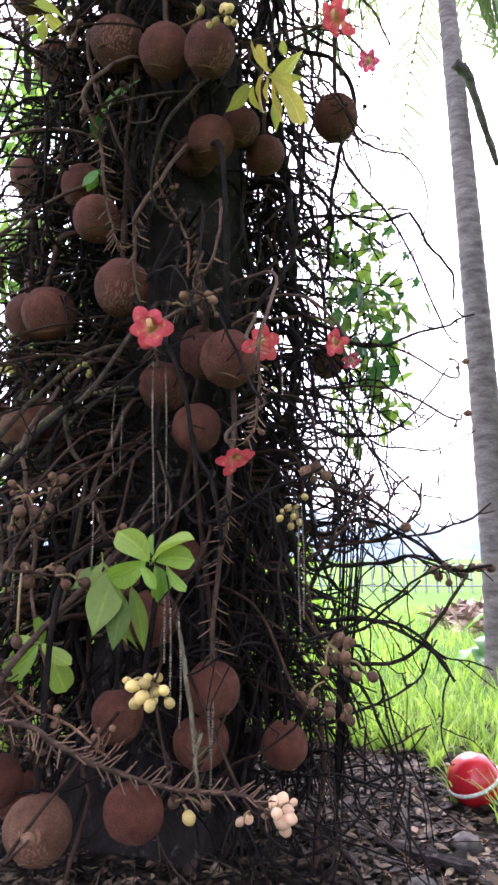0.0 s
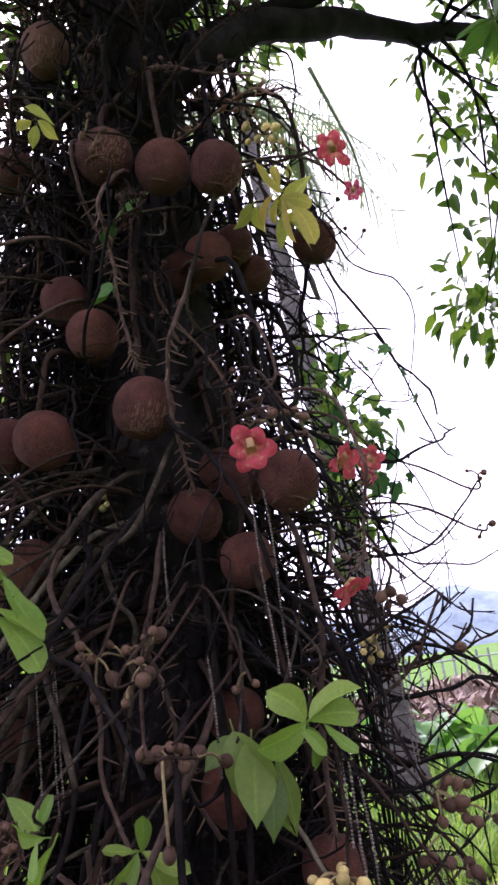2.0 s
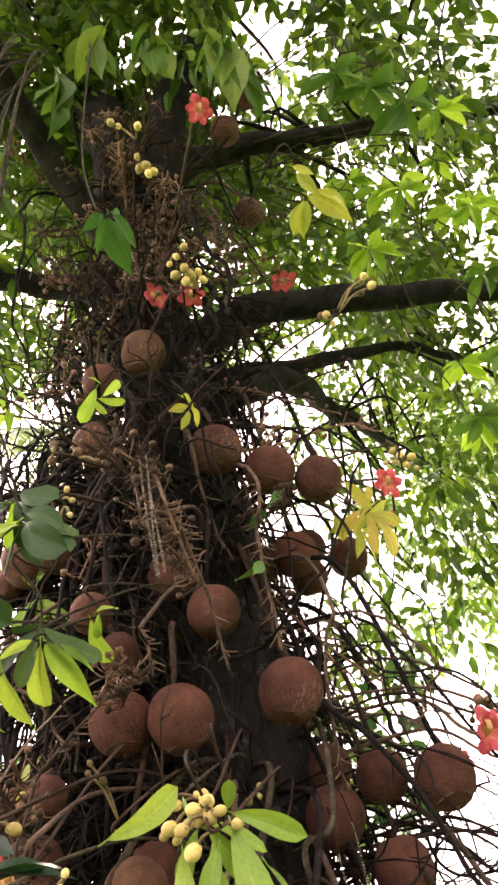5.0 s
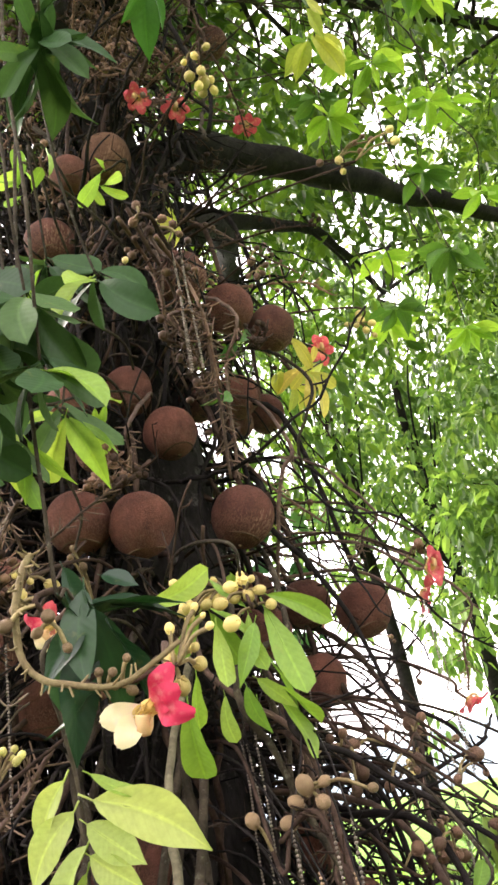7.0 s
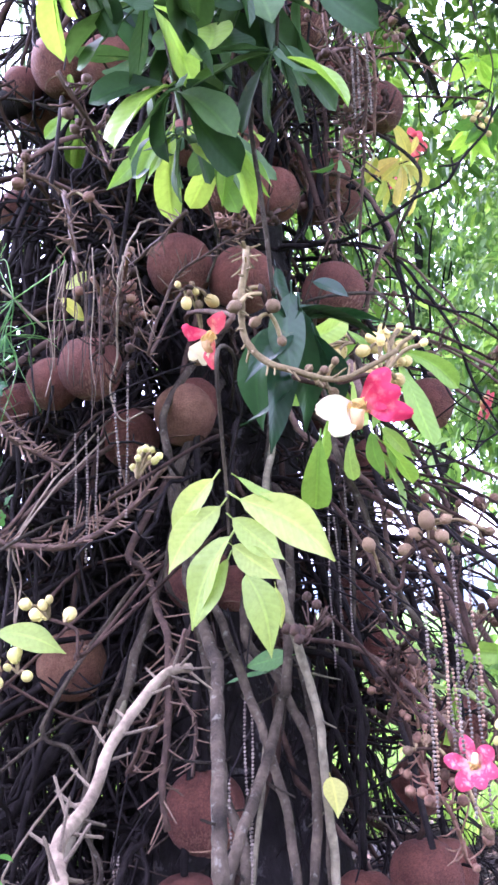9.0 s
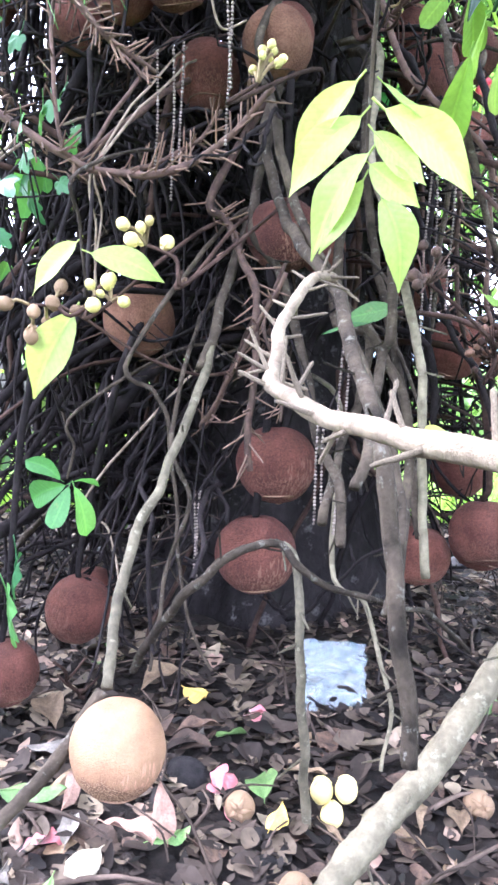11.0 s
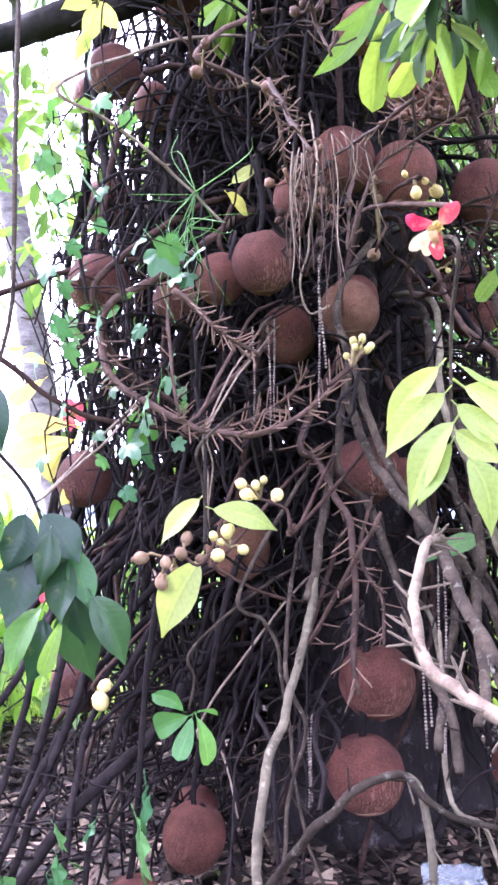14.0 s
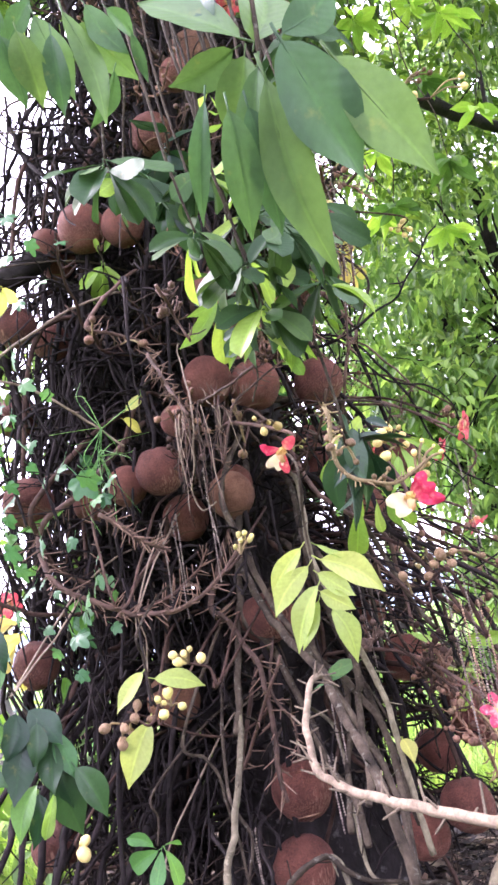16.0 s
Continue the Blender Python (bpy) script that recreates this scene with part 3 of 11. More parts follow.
fruit(-0.359, -1.206, 0.065, 0.066, "blackened half-buried fruit lying in the leaf litter", FRUIT_BLACK, False, 40, "fallen fruits", BLACK_SHELL)
fruit(-0.085, -0.924, 0.063, 0.055, "blackened half-buried fruit lying in the leaf litter", FRUIT_BLACK, False, 40, "fallen fruits", BLACK_SHELL)
fruit(-0.152, -1.262, 0.062, 0.045, "blackened half-buried fruit lying in the leaf litter", FRUIT_BLACK, False, 40, "fallen fruits", BLACK_SHELL)
fruit(0.066, -1.124, 0.060, 0.030, "blackened half-buried fruit lying in the leaf litter", FRUIT_BLACK, False, 40, "fallen fruits", BLACK_SHELL)
fruit(0.150, -1.212, 0.062, 0.045, "blackened half-buried fruit lying in the leaf litter", FRUIT_BLACK, False, 40, "fallen fruits", BLACK_SHELL)
fruit(-0.470, -1.316, 0.062, 0.050, "blackened half-buried fruit lying in the leaf litter", FRUIT_BLACK, False, 40, "fallen fruits", BLACK_SHELL)
fruit(-0.324, -0.789, 0.059, 0.030, "blackened half-buried fruit lying in the leaf litter", FRUIT_BLACK, False, 40, "fallen fruits", BLACK_SHELL)


# woody stems that hang round the trunk
def wander(p, amount, scale=2.5, seed=0):
    q = p * scale + Vector((seed, seed * 0.7, 0))
    return p + amount * Vector((noise.noise(q), noise.noise(q + Vector((17, 3, 0))), 0.6 * noise.noise(q + Vector((0, 31, 5)))))


def around(a, r, z):
    c = axis_at(z)
    return Vector((c.x + r * math.cos(a), c.y + r * math.sin(a), z))


def hanging_line(rnd, low=0.9, high=4.3, reach=(0.32, 0.72), length=(0.7, 2.6)):
    """A stem that leaves the trunk, arches out and hangs down beside it."""
    a, z0 = rnd.uniform(0, 2 * math.pi), rnd.uniform(low, high)
    r1, drop = rnd.uniform(*reach), rnd.uniform(*length)
    z1 = max(z0 - drop, 0.03)
    drift, seed = rnd.uniform(-1.2, 1.2), rnd.uniform(0, 90)
    foot = rnd.uniform(0.0, 0.35) if z1 < 0.5 else rnd.uniform(-0.08, 0.18)
    line = []
    for k in range(13):
        t = k / 12
        r = trunk_radius(z0) * 0.9 + (r1 - trunk_radius(z0) * 0.9) * min(1.0, (t * 2.6)) ** 0.7 + foot * t * t
        z = z0 + 0.10 * math.sin(min(t * 5, math.pi)) - (z0 - z1) * t ** 1.25
        line.append(wander(around(a + drift * t, r, z), 0.14, 2.0, seed))
    return line


def jutting_line(rnd, low=0.3, high=3.6, reach=(0.6, 1.15)):
    """A thin stem that juts out of the tangle and turns up at its end."""
    a, z0 = rnd.uniform(0, 2 * math.pi), rnd.uniform(low, high)
    r1, seed = rnd.uniform(*reach), rnd.uniform(0, 90)
    sag, lift = rnd.uniform(0.05, 0.35), rnd.uniform(0.0, 0.3)
    drift = rnd.uniform(-0.5, 0.5)
    return [wander(around(a + drift * t * t, 0.28 + (r1 - 0.28) * t, z0 - sag * math.sin(t * 2.4) + lift * t ** 3), 0.07, 3.5, seed) for t in (k / 9 for k in range(10))]


def open_front(line):
    """True for stems that would hide the bare foot of the trunk on its open side."""
    e = line[-1]
    return -2.3 < math.atan2(e.y, e.x) < -0.9 and e.z < 0.9


def hides_fruit(line):
    """True for a line that runs across the outer side of a fruit."""
    fr = np.array(FRUITS)
    u = fr[:, :2] / np.linalg.norm(fr[:, :2], axis=1)[:, None]
    p = np.array([q[:] for q in line])
    p = np.concatenate([p, 0.5 * (p[1:] + p[:-1])])
    d = p[:, None, :] - fr[None, :, :3]
    along = (d[..., :2] * u).sum(-1)
    perp = np.sqrt(np.maximum((d * d).sum(-1) - along ** 2, 0))
    return bool(((perp < 0.9 * fr[:, 3]) & (along > -0.2 * fr[:, 3])).any())


def too_wide(line):
    """True for a line that strays out where the trunk's upper side is clear."""
    return any(1.5 < q.z < 3.4 and -0.5 < math.atan2(q.y, q.x) < 1.1 and math.hypot(q.x, q.y) > 0.45 for q in line)


def crooked_lines(rnd, p, d, length, r, forks=2, droop=0.10):
    """A kinked twig and its side twigs, as (points, radius) pairs."""
    pts, lines, seg = [p], [], rnd.uniform(0.04, 0.07)
    for i in range(max(3, int(length / seg))):
        d = (d + Vector((rnd.gauss(0, 0.24), rnd.gauss(0, 0.24), rnd.gauss(-droop, 0.20)))).normalized()
        p = p + d * seg
        pts.append(p)
    if hides_fruit(pts) or (too_wide(pts) and rnd.random() < 0.8) or p.z < 0.03:
        return []
    lines.append((pts, r))
    for i in range(forks):
        k = rnd.randrange(1, len(pts) - 1)
        away = (pts[k + 1] - pts[k]).normalized()
        turn = Vector((rnd.gauss(0, 1), rnd.gauss(0, 1), rnd.gauss(0, 1))).normalized()
        lines += crooked_lines(rnd, pts[k], (away + turn * 0.9).normalized(), length * rnd.uniform(0.3, 0.6), r * 0.68, forks - 1, droop)
    return lines


def grow_twigs(bm, rnd, n, angles, heights, lengths, radii, stub=0.55):
    """Crooked twigs with short stubs, out of the trunk between two angles and heights."""
    for k in range(n):
        a, z = rnd.uniform(*angles), rnd.uniform(*heights)
        if bare_trunk(a, z) and rnd.random() < 0.85:
            continue
        out = Vector((math.cos(a), math.sin(a), 0))
        along = Vector((-out.y, out.x, 0))
        start = around(a, trunk_radius(z) + rnd.uniform(-0.05, 0.22), z)
        d = (out * rnd.uniform(0.3, 1.0) + along * rnd.gauss(0, 0.8) + Vector((0, 0, rnd.gauss(-0.1, 0.7)))).normalized()
        for pts, r in crooked_lines(rnd, start, d, rnd.uniform(*lengths), rnd.uniform(*radii)):
            tube(bm, flow(pts, 2), r, r * 0.55, 5 if r > 0.004 else 4, 0.2, False)
            for q in pts[1:]:
                if rnd.random() < stub:
                    e = Vector((rnd.gauss(0, 1), rnd.gauss(0, 1), rnd.gauss(0.2, 1))).normalized() * rnd.uniform(0.012, 0.04)
                    tube(bm, [q, q + e * 0.6, q + e + Vector((0, 0, 0.005))], r * 0.5, r * 0.32, 4, 0, False)


def bare_trunk(a, z):
    """Where the trunk stands open between the stems."""
    a = (a + math.pi) % (2 * math.pi) - math.pi
    return (-2.2 < a < -0.9 and z < 1.1) or (-1.5 < a < -0.3 and 1.1 < z < 2.2) or (-0.75 < a < 0.1 and 0.8 < z < 1.45) or (0.15 < a < 1.15 and 1.45 < z < 2.1)


def kinked(line, rnd):
    """The same line with small knees in it."""
    s = rnd.uniform(0, 50)
    return [p + 0.022 * Vector((noise.noise(p * 11 + Vector((s, 0, 0))), noise.noise(p * 11 + Vector((0, s, 0))), 0.5 * noise.noise(p * 11 + Vector((0, 0, s))))) for p in line]


def build_tangle():
    rnd = random.Random(3)
    for k in range(150):
        line = hanging_line(rnd, 0.7, 5.0, (0.30, 0.62), (0.5, 1.7))
        mid = line[7]
        if (open_front(line) and rnd.random() < 0.75) or hides_fruit(line) or (too_wide(line) and rnd.random() < 0.75) or (bare_trunk(math.atan2(mid.y, mid.x), mid.z) and rnd.random() < 0.7):
            continue
        bm = bmesh.new()
        r = rnd.uniform(0.005, 0.014)
        tube(bm, kinked(flow(line, 4), rnd), r, r * 0.6, 6, 0.2)
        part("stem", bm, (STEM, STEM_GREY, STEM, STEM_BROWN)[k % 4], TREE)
    for k in range(125):
        line = jutting_line(rnd)
        if hides_fruit(line) or (too_wide(line) and rnd.random() < 0.75):
            continue
        bm = bmesh.new()
        r = rnd.uniform(0.005, 0.010)
        body = kinked(flow(line, 4), rnd)
        tube(bm, body, r, r * 0.4, 5, 0.2)
        for i in range(10, len(body) - 1):
            if rnd.random() < 0.45:
                d = Vector((rnd.uniform(-1, 1), rnd.uniform(-1, 1), rnd.uniform(-0.3, 1))).normalized()
                tube(bm, [body[i], body[i] + d * 0.02, body[i] + d * rnd.uniform(0.025, 0.06) + Vector((0, 0, 0.01))], r * 0.5, r * 0.3, 4)
        part("twig", bm, STEM if k % 3 else STEM_BROWN, TREE)
    # crooked, forked twigs: dark ones, then drier ones
    bm = bmesh.new()
    grow_twigs(bm, rnd, 275, (0.75, 6.283), (0.25, 3.5), (0.30, 0.75), (0.004, 0.009))
    grow_twigs(bm, rnd, 14, (0, 0.75), (0.25, 3.5), (0.30, 0.75), (0.004, 0.008))
    grow_twigs(bm, rnd, 230, (2.3, 4.5), (0.3, 3.4), (0.35, 0.80), (0.004, 0.010))
    grow_twigs(bm, rnd, 45, (0.2, 0.8), (0.2, 1.5), (0.40, 0.85), (0.003, 0.007))
    grow_twigs(bm, rnd, 70, (0.8, 1.9), (0.2, 2.3), (0.40, 0.85), (0.003, 0.008))
    grow_twigs(bm, rnd, 70, (0.95, 1.9), (1.7, 3.2), (0.35, 0.7), (0.003, 0.007))
    for k in range(260):
        line = hanging_line(rnd, 0.4, 5.4, (0.30, 0.75), (0.4, 1.4)) if k % 2 else jutting_line(rnd, 0.15, 4.4, (0.45, 0.95))
        if (open_front(line) and rnd.random() < 0.7) or hides_fruit(line) or (too_wide(line) and rnd.random() < 0.75):
            continue
        r = rnd.uniform(0.003, 0.006)
        tube(bm, kinked(flow(line, 2), rnd), r, r * 0.5, 4, 0.15, False)
    # the close, dark inner stems against the trunk
    for k in range(350):
        a, z0 = rnd.uniform(0, 6.283), rnd.uniform(0.9, 4.1)
        z1 = max(z0 - rnd.uniform(0.4, 1.2), 0.1)
        r0, seed, drift = rnd.uniform(0.24, 0.44), rnd.uniform(0, 90), rnd.uniform(-1.0, 1.0)
        if bare_trunk(a + 0.5 * drift, 0.5 * (z0 + z1)) and rnd.random() < 0.7:
            continue
        line = [wander(around(a + drift * t, r0 + 0.05 * math.sin(3 * t), z0 + (z1 - z0) * t), 0.09, 3.0, seed) for t in (j / 8 for j in range(9))]
        if (open_front(line) and rnd.random() < 0.8) or hides_fruit(line) or (too_wide(line) and rnd.random() < 0.75):
            continue
        r = rnd.uniform(0.005, 0.013)
        tube(bm, kinked(flow(line, 2), rnd), r, r * 0.6, 5, 0.2, False)
    # dry twigs and high racemes below the fork
    for k in range(80):
        a, z0 = rnd.uniform(-2.6, -0.7) if k % 3 else rnd.uniform(-0.7, 2.0), rnd.uniform(3.0, 5.0)
        r1, seed, up = rnd.uniform(0.4, 0.8), rnd.uniform(0, 90), rnd.uniform(-0.4, 0.35)
        line = [wander(around(a + 0.3 * t, 0.22 + (r1 - 0.22) * t, z0 + up * t - 0.2 * t * t), 0.14, 3.0, seed) for t in (j / 7 for j in range(8))]
        r = rnd.uniform(0.0025, 0.006)
        tube(bm, flow(line, 2), r, r * 0.5, 4, 0.15, False)
    # thicker on the side of the palm
    for k in range(330):
        a, z0 = (rnd.uniform(2.2, 4.3), rnd.uniform(0.25, 3.0)) if k < 270 else (rnd.uniform(0.8, 1.9), rnd.uniform(0.2, 2.4))
        s, r1, seed = rnd.choice((-1, 1)), rnd.uniform(0.5, 1.0), rnd.uniform(0, 90)
        line = [wander(around(a + 0.25 * s * t, 0.3 + (r1 - 0.3) * math.sin(t * 1.6), z0 + 0.12 * math.sin(3 * t) - rnd.uniform(0.2, 0.5) * t * t), 0.15 if k < 270 else 0.07, 2.2, seed) for t in (j / 9 for j in range(10))]
        if too_wide(line) and rnd.random() < 0.75:
            continue
        r = rnd.uniform(0.003, 0.009)
        tube(bm, kinked(flow(line, 2), rnd), r, r * 0.5, 5, 0.15, False)
    for k in range(230):
        a, z0 = rnd.uniform(2.5, 4.0), rnd.uniform(1.0, 3.5)
        z1 = max(z0 - rnd.uniform(0.5, 1.5), 0.5)
        r0, seed, drift = rnd.uniform(0.34, 0.86), rnd.uniform(0, 90), rnd.uniform(-0.6, 0.6)
        line = [wander(around(a + drift * t, r0 + 0.06 * math.sin(3 * t), z0 + (z1 - z0) * t), 0.12, 2.0, seed) for t in (j / 8 for j in range(9))]
        if hides_fruit(line) or any(q.y < -0.42 for q in line):
            continue
        r = rnd.uniform(0.006, 0.015)
        tube(bm, kinked(flow(line, 2), rnd), r, r * 0.6, 5, 0.15, False)
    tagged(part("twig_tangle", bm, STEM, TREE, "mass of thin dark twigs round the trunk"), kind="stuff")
    bm = bmesh.new()
    grow_twigs(bm, rnd, 110, (0, 6.283), (0.4, 3.2), (0.25, 0.6), (0.003, 0.007), 0.8)
    tagged(part("dry_twig_mass", bm, STEM_DRY, TREE, "dry grey-brown forked twigs among the stems"), kind="stuff")


build_tangle()


# crowns and shrubs of many leaves
def leaf_cloud(name, centres, per, spread, size, material, parent, label, seed=1, hang=0.5):
    """Many small folded leaves in tufts round the given centres, joined into one mesh."""
    g = np.random.default_rng(seed)
    n = len(centres) * per
    c = np.repeat(np.array(centres), per, axis=0)
    d = g.normal(size=(n, 3))
    d /= np.linalg.norm(d, axis=1)[:, None]
    base = c + d * (g.random((n, 1)) ** 0.6) * spread
    along = d * 0.8 + g.normal(size=(n, 3)) * 0.45
    along[:, 2] -= hang
    along /= np.linalg.norm(along, axis=1)[:, None]
    up = np.tile((0.0, 0.0, 1.0), (n, 1)) + g.normal(size=(n, 3)) * 0.35
    side = np.cross(along, up)
    side /= np.linalg.norm(side, axis=1)[:, None] + 1e-9
    nrm = np.cross(side, along)
    ln = (size * (0.6 + 0.8 * g.random((n, 1))))
    wd = ln * (0.17 + 0.07 * g.random((n, 1)))
    p0, p5 = base, base + along * ln - nrm * ln * 0.15
    m1, m2 = base + along * ln * 0.3, base + along * ln * 0.7 - nrm * ln * 0.06
    vs = np.stack([p0, m1 + side * wd + nrm * wd * 0.35, m1, m1 - side * wd + nrm * wd * 0.35, m2 + side * wd * 0.8 + nrm * wd * 0.25, m2, m2 - side * wd * 0.8 + nrm * wd * 0.25, p5], 1).reshape(-1, 3)
    faces = np.array([(0, 2, 1, 1), (0, 3, 2, 2), (1, 2, 5, 4), (2, 3, 6, 5), (4, 5, 7, 7), (5, 6, 7, 7)])
    quads, tris = faces[2:4], faces[[0, 1, 4, 5]][:, :3]
    off = (np.arange(n) * 8)[:, None, None]
    q = (quads[None] + off).reshape(-1, 4)
    t = (tris[None] + off).reshape(-1, 3)
    me = bpy.data.meshes.new(name)
    me.from_pydata(vs.tolist(), [], q.tolist() + t.tolist())
    ob = linked(name, me, material, parent, label)
    return tagged(ob, kind="stuff")


def clear_of_gap(q):
    """The crown's underside rises towards the open side by the palm."""
    dx, dy, dz = q.x - 1.5, q.y + 1.8, q.z - 1.2
    yaw, lift = math.degrees(math.atan2(-dx, dy)), math.degrees(math.atan2(dz, math.hypot(dx, dy)))
    return lift > (44 if yaw > 21 else 30 if yaw > 6 else 0)


def blob_points(g, n, centre, size, gap=0.5, own=False):
    """Tuft centres in an uneven round volume with gaps."""
    out = []
    while len(out) < n:
        p = g.normal(size=3)
        p = p / np.linalg.norm(p) * g.random() ** 0.45
        q = Vector(centre) + Vector((p[0] * size[0], p[1] * size[1], p[2] * size[2]))
        if own and not clear_of_gap(q):
            continue
        if noise.noise(q * 0.8) + 0.5 * noise.noise(q * 2.1) > gap - 0.55:
            out.append(tuple(q))
    return out


def branches_to(points, root, parent, material, every=6, r=0.02, seed=2):
    """Thin branches from a point on a limb towards some of the tufts."""
    rnd = random.Random(seed)
    bm = bmesh.new()
    for p in points[::every]:
        b = Vector(p)
        a = min(root, key=lambda q: (q - b).length) if isinstance(root, list) else Vector(root)
        mid = a.lerp(b, 0.5) + Vector((rnd.uniform(-0.4, 0.4), rnd.uniform(-0.4, 0.4), rnd.uniform(0.0, 0.5)))
        tube(bm, flow([a, mid, b], 5), r, r * 0.25, 5, 0.1, False)
    return tagged(part("branchwork", bm, material, parent), kind="stuff")


HANGING = [(0.14, 2.26, 2.83), (0.20, 2.41, 2.76), (0.55, 2.63, 3.00), (0.59, 2.30, 3.47), (1.00, 2.32, 3.55), (0.81, 2.66, 3.29), (0.72, 2.56, 3.47), (0.16, 2.42, 3.40), (0.08, 2.56, 3.07), (0.30, 2.24, 3.78), (0.00, 2.36, 3.06), (0.23, 2.65, 2.92), (0.59, 2.31, 3.77), (0.55, 2.62, 3.45), (1.13, 1.87, 3.91), (1.19, 2.19, 3.80), (0.80, 2.21, 3.70), (0.65, 2.67, 3.21)]


def build_crown():
    g = np.random.default_rng(5)
    pts = blob_points(g, 480, (1.7, 2.7, 6.2), (3.4, 3.2, 1.9), 0.58, True)
    pts += blob_points(g, 430, (0.1, -0.1, 7.3), (2.8, 2.8, 1.3), 0.55, True)
    pts += blob_points(g, 130, (-1.1, 1.2, 6.4), (1.6, 1.6, 1.2), 0.5, True)
    pts += blob_points(g, 120, (1.9, -1.8, 6.0), (2.0, 1.8, 0.9), 0.5)
    pts += blob_points(g, 36, (-1.0, -0.1, 5.1), (0.7, 0.7, 0.6), 0.4)
    pts += blob_points(g, 90, (0.0, 0.2, 6.7), (1.1, 1.0, 0.75), 0.3)
    pts += HANGING
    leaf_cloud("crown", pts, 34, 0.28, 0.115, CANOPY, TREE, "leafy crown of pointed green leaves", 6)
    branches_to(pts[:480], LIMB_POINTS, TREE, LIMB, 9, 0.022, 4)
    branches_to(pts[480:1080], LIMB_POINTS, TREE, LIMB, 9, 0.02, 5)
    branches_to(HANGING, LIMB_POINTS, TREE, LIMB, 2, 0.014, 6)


build_crown()


def back_tree(at, height, spread, tufts, seed, label, base=0.12, lift=0.56, deep=0.48):
    t = thing("background_tree", (at[0], at[1], ground_height(*at)), label, "tree", "trees behind")
    bm = bmesh.new()
    tube(bm, flow([(0, 0, -0.1), (0.1, 0.05, height * 0.3), (-0.05, 0.1, height * 0.6), (0.1, 0, height * 0.9)], 6), base, 0.04, 10, 0.1)
    part("trunk", bm, LIMB, t)
    g = np.random.default_rng(seed)
    pts = blob_points(g, tufts, (0, 0, height * lift), (spread, spread, height * deep), 0.45)
    branches_to(pts, (0, 0, height * 0.4), t, LIMB, 7, 0.02, seed)
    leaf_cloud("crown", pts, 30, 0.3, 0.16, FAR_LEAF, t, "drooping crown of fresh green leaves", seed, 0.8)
    return t


back_tree((3.9, 5.6), 9.0, 2.3, 330, 21, "tall tree with a drooping bright green crown")
back_tree((6.4, 3.4), 9.0, 2.4, 240, 22, "tall tree with a drooping bright green crown")
back_tree((4.6, 9.5), 10.0, 3.0, 300, 23, "tall tree with a drooping bright green crown")

back_tree((3.1, 6.0), 5.2, 1.35, 170, 24, "smaller tree with a drooping bright green crown")
# the next two trees stand out of view, added to block sky light
back_tree((4.6, -6.4), 8.5, 2.6, 360, 26, "dense tree with a full green crown that screens the sky")
back_tree((7.6, 0.6), 9.0, 2.6, 360, 27, "dense tree with a full green crown that screens the sky")
back_tree((2.1, 7.6), 8.5, 2.0, 100, 28, "tall tree with a drooping bright green crown")
back_tree((1.1, 8.4), 9.5, 2.3, 190, 25, "tall tree with a high bright green crown", lift=0.66, deep=0.32)
back_tree((-5.8, 0.1), 8.0, 1.9, 80, 30, "dense tree with a full green crown that screens the sky")


# the slim palm behind
PALM_DROOP = [[(-3.06, 4.18, 7.04), (-2.97, 4.41, 6.90), (-3.04, 4.77, 6.48), (-3.14, 5.22, 5.85)], [(-2.67, 4.56, 7.96), (-2.76, 4.99, 7.52), (-2.85, 5.35, 7.10), (-3.08, 5.72, 6.46)], [(-2.89, 3.80, 7.14), (-2.78, 4.17, 6.91), (-2.95, 4.53, 6.39), (-3.12, 5.03, 5.58)]]
PALM_STALK = [(-3.06, 3.97, 6.03), (-3.05, 4.13, 5.89), (-3.15, 4.39, 5.46), (-3.22, 4.60, 5.10)]


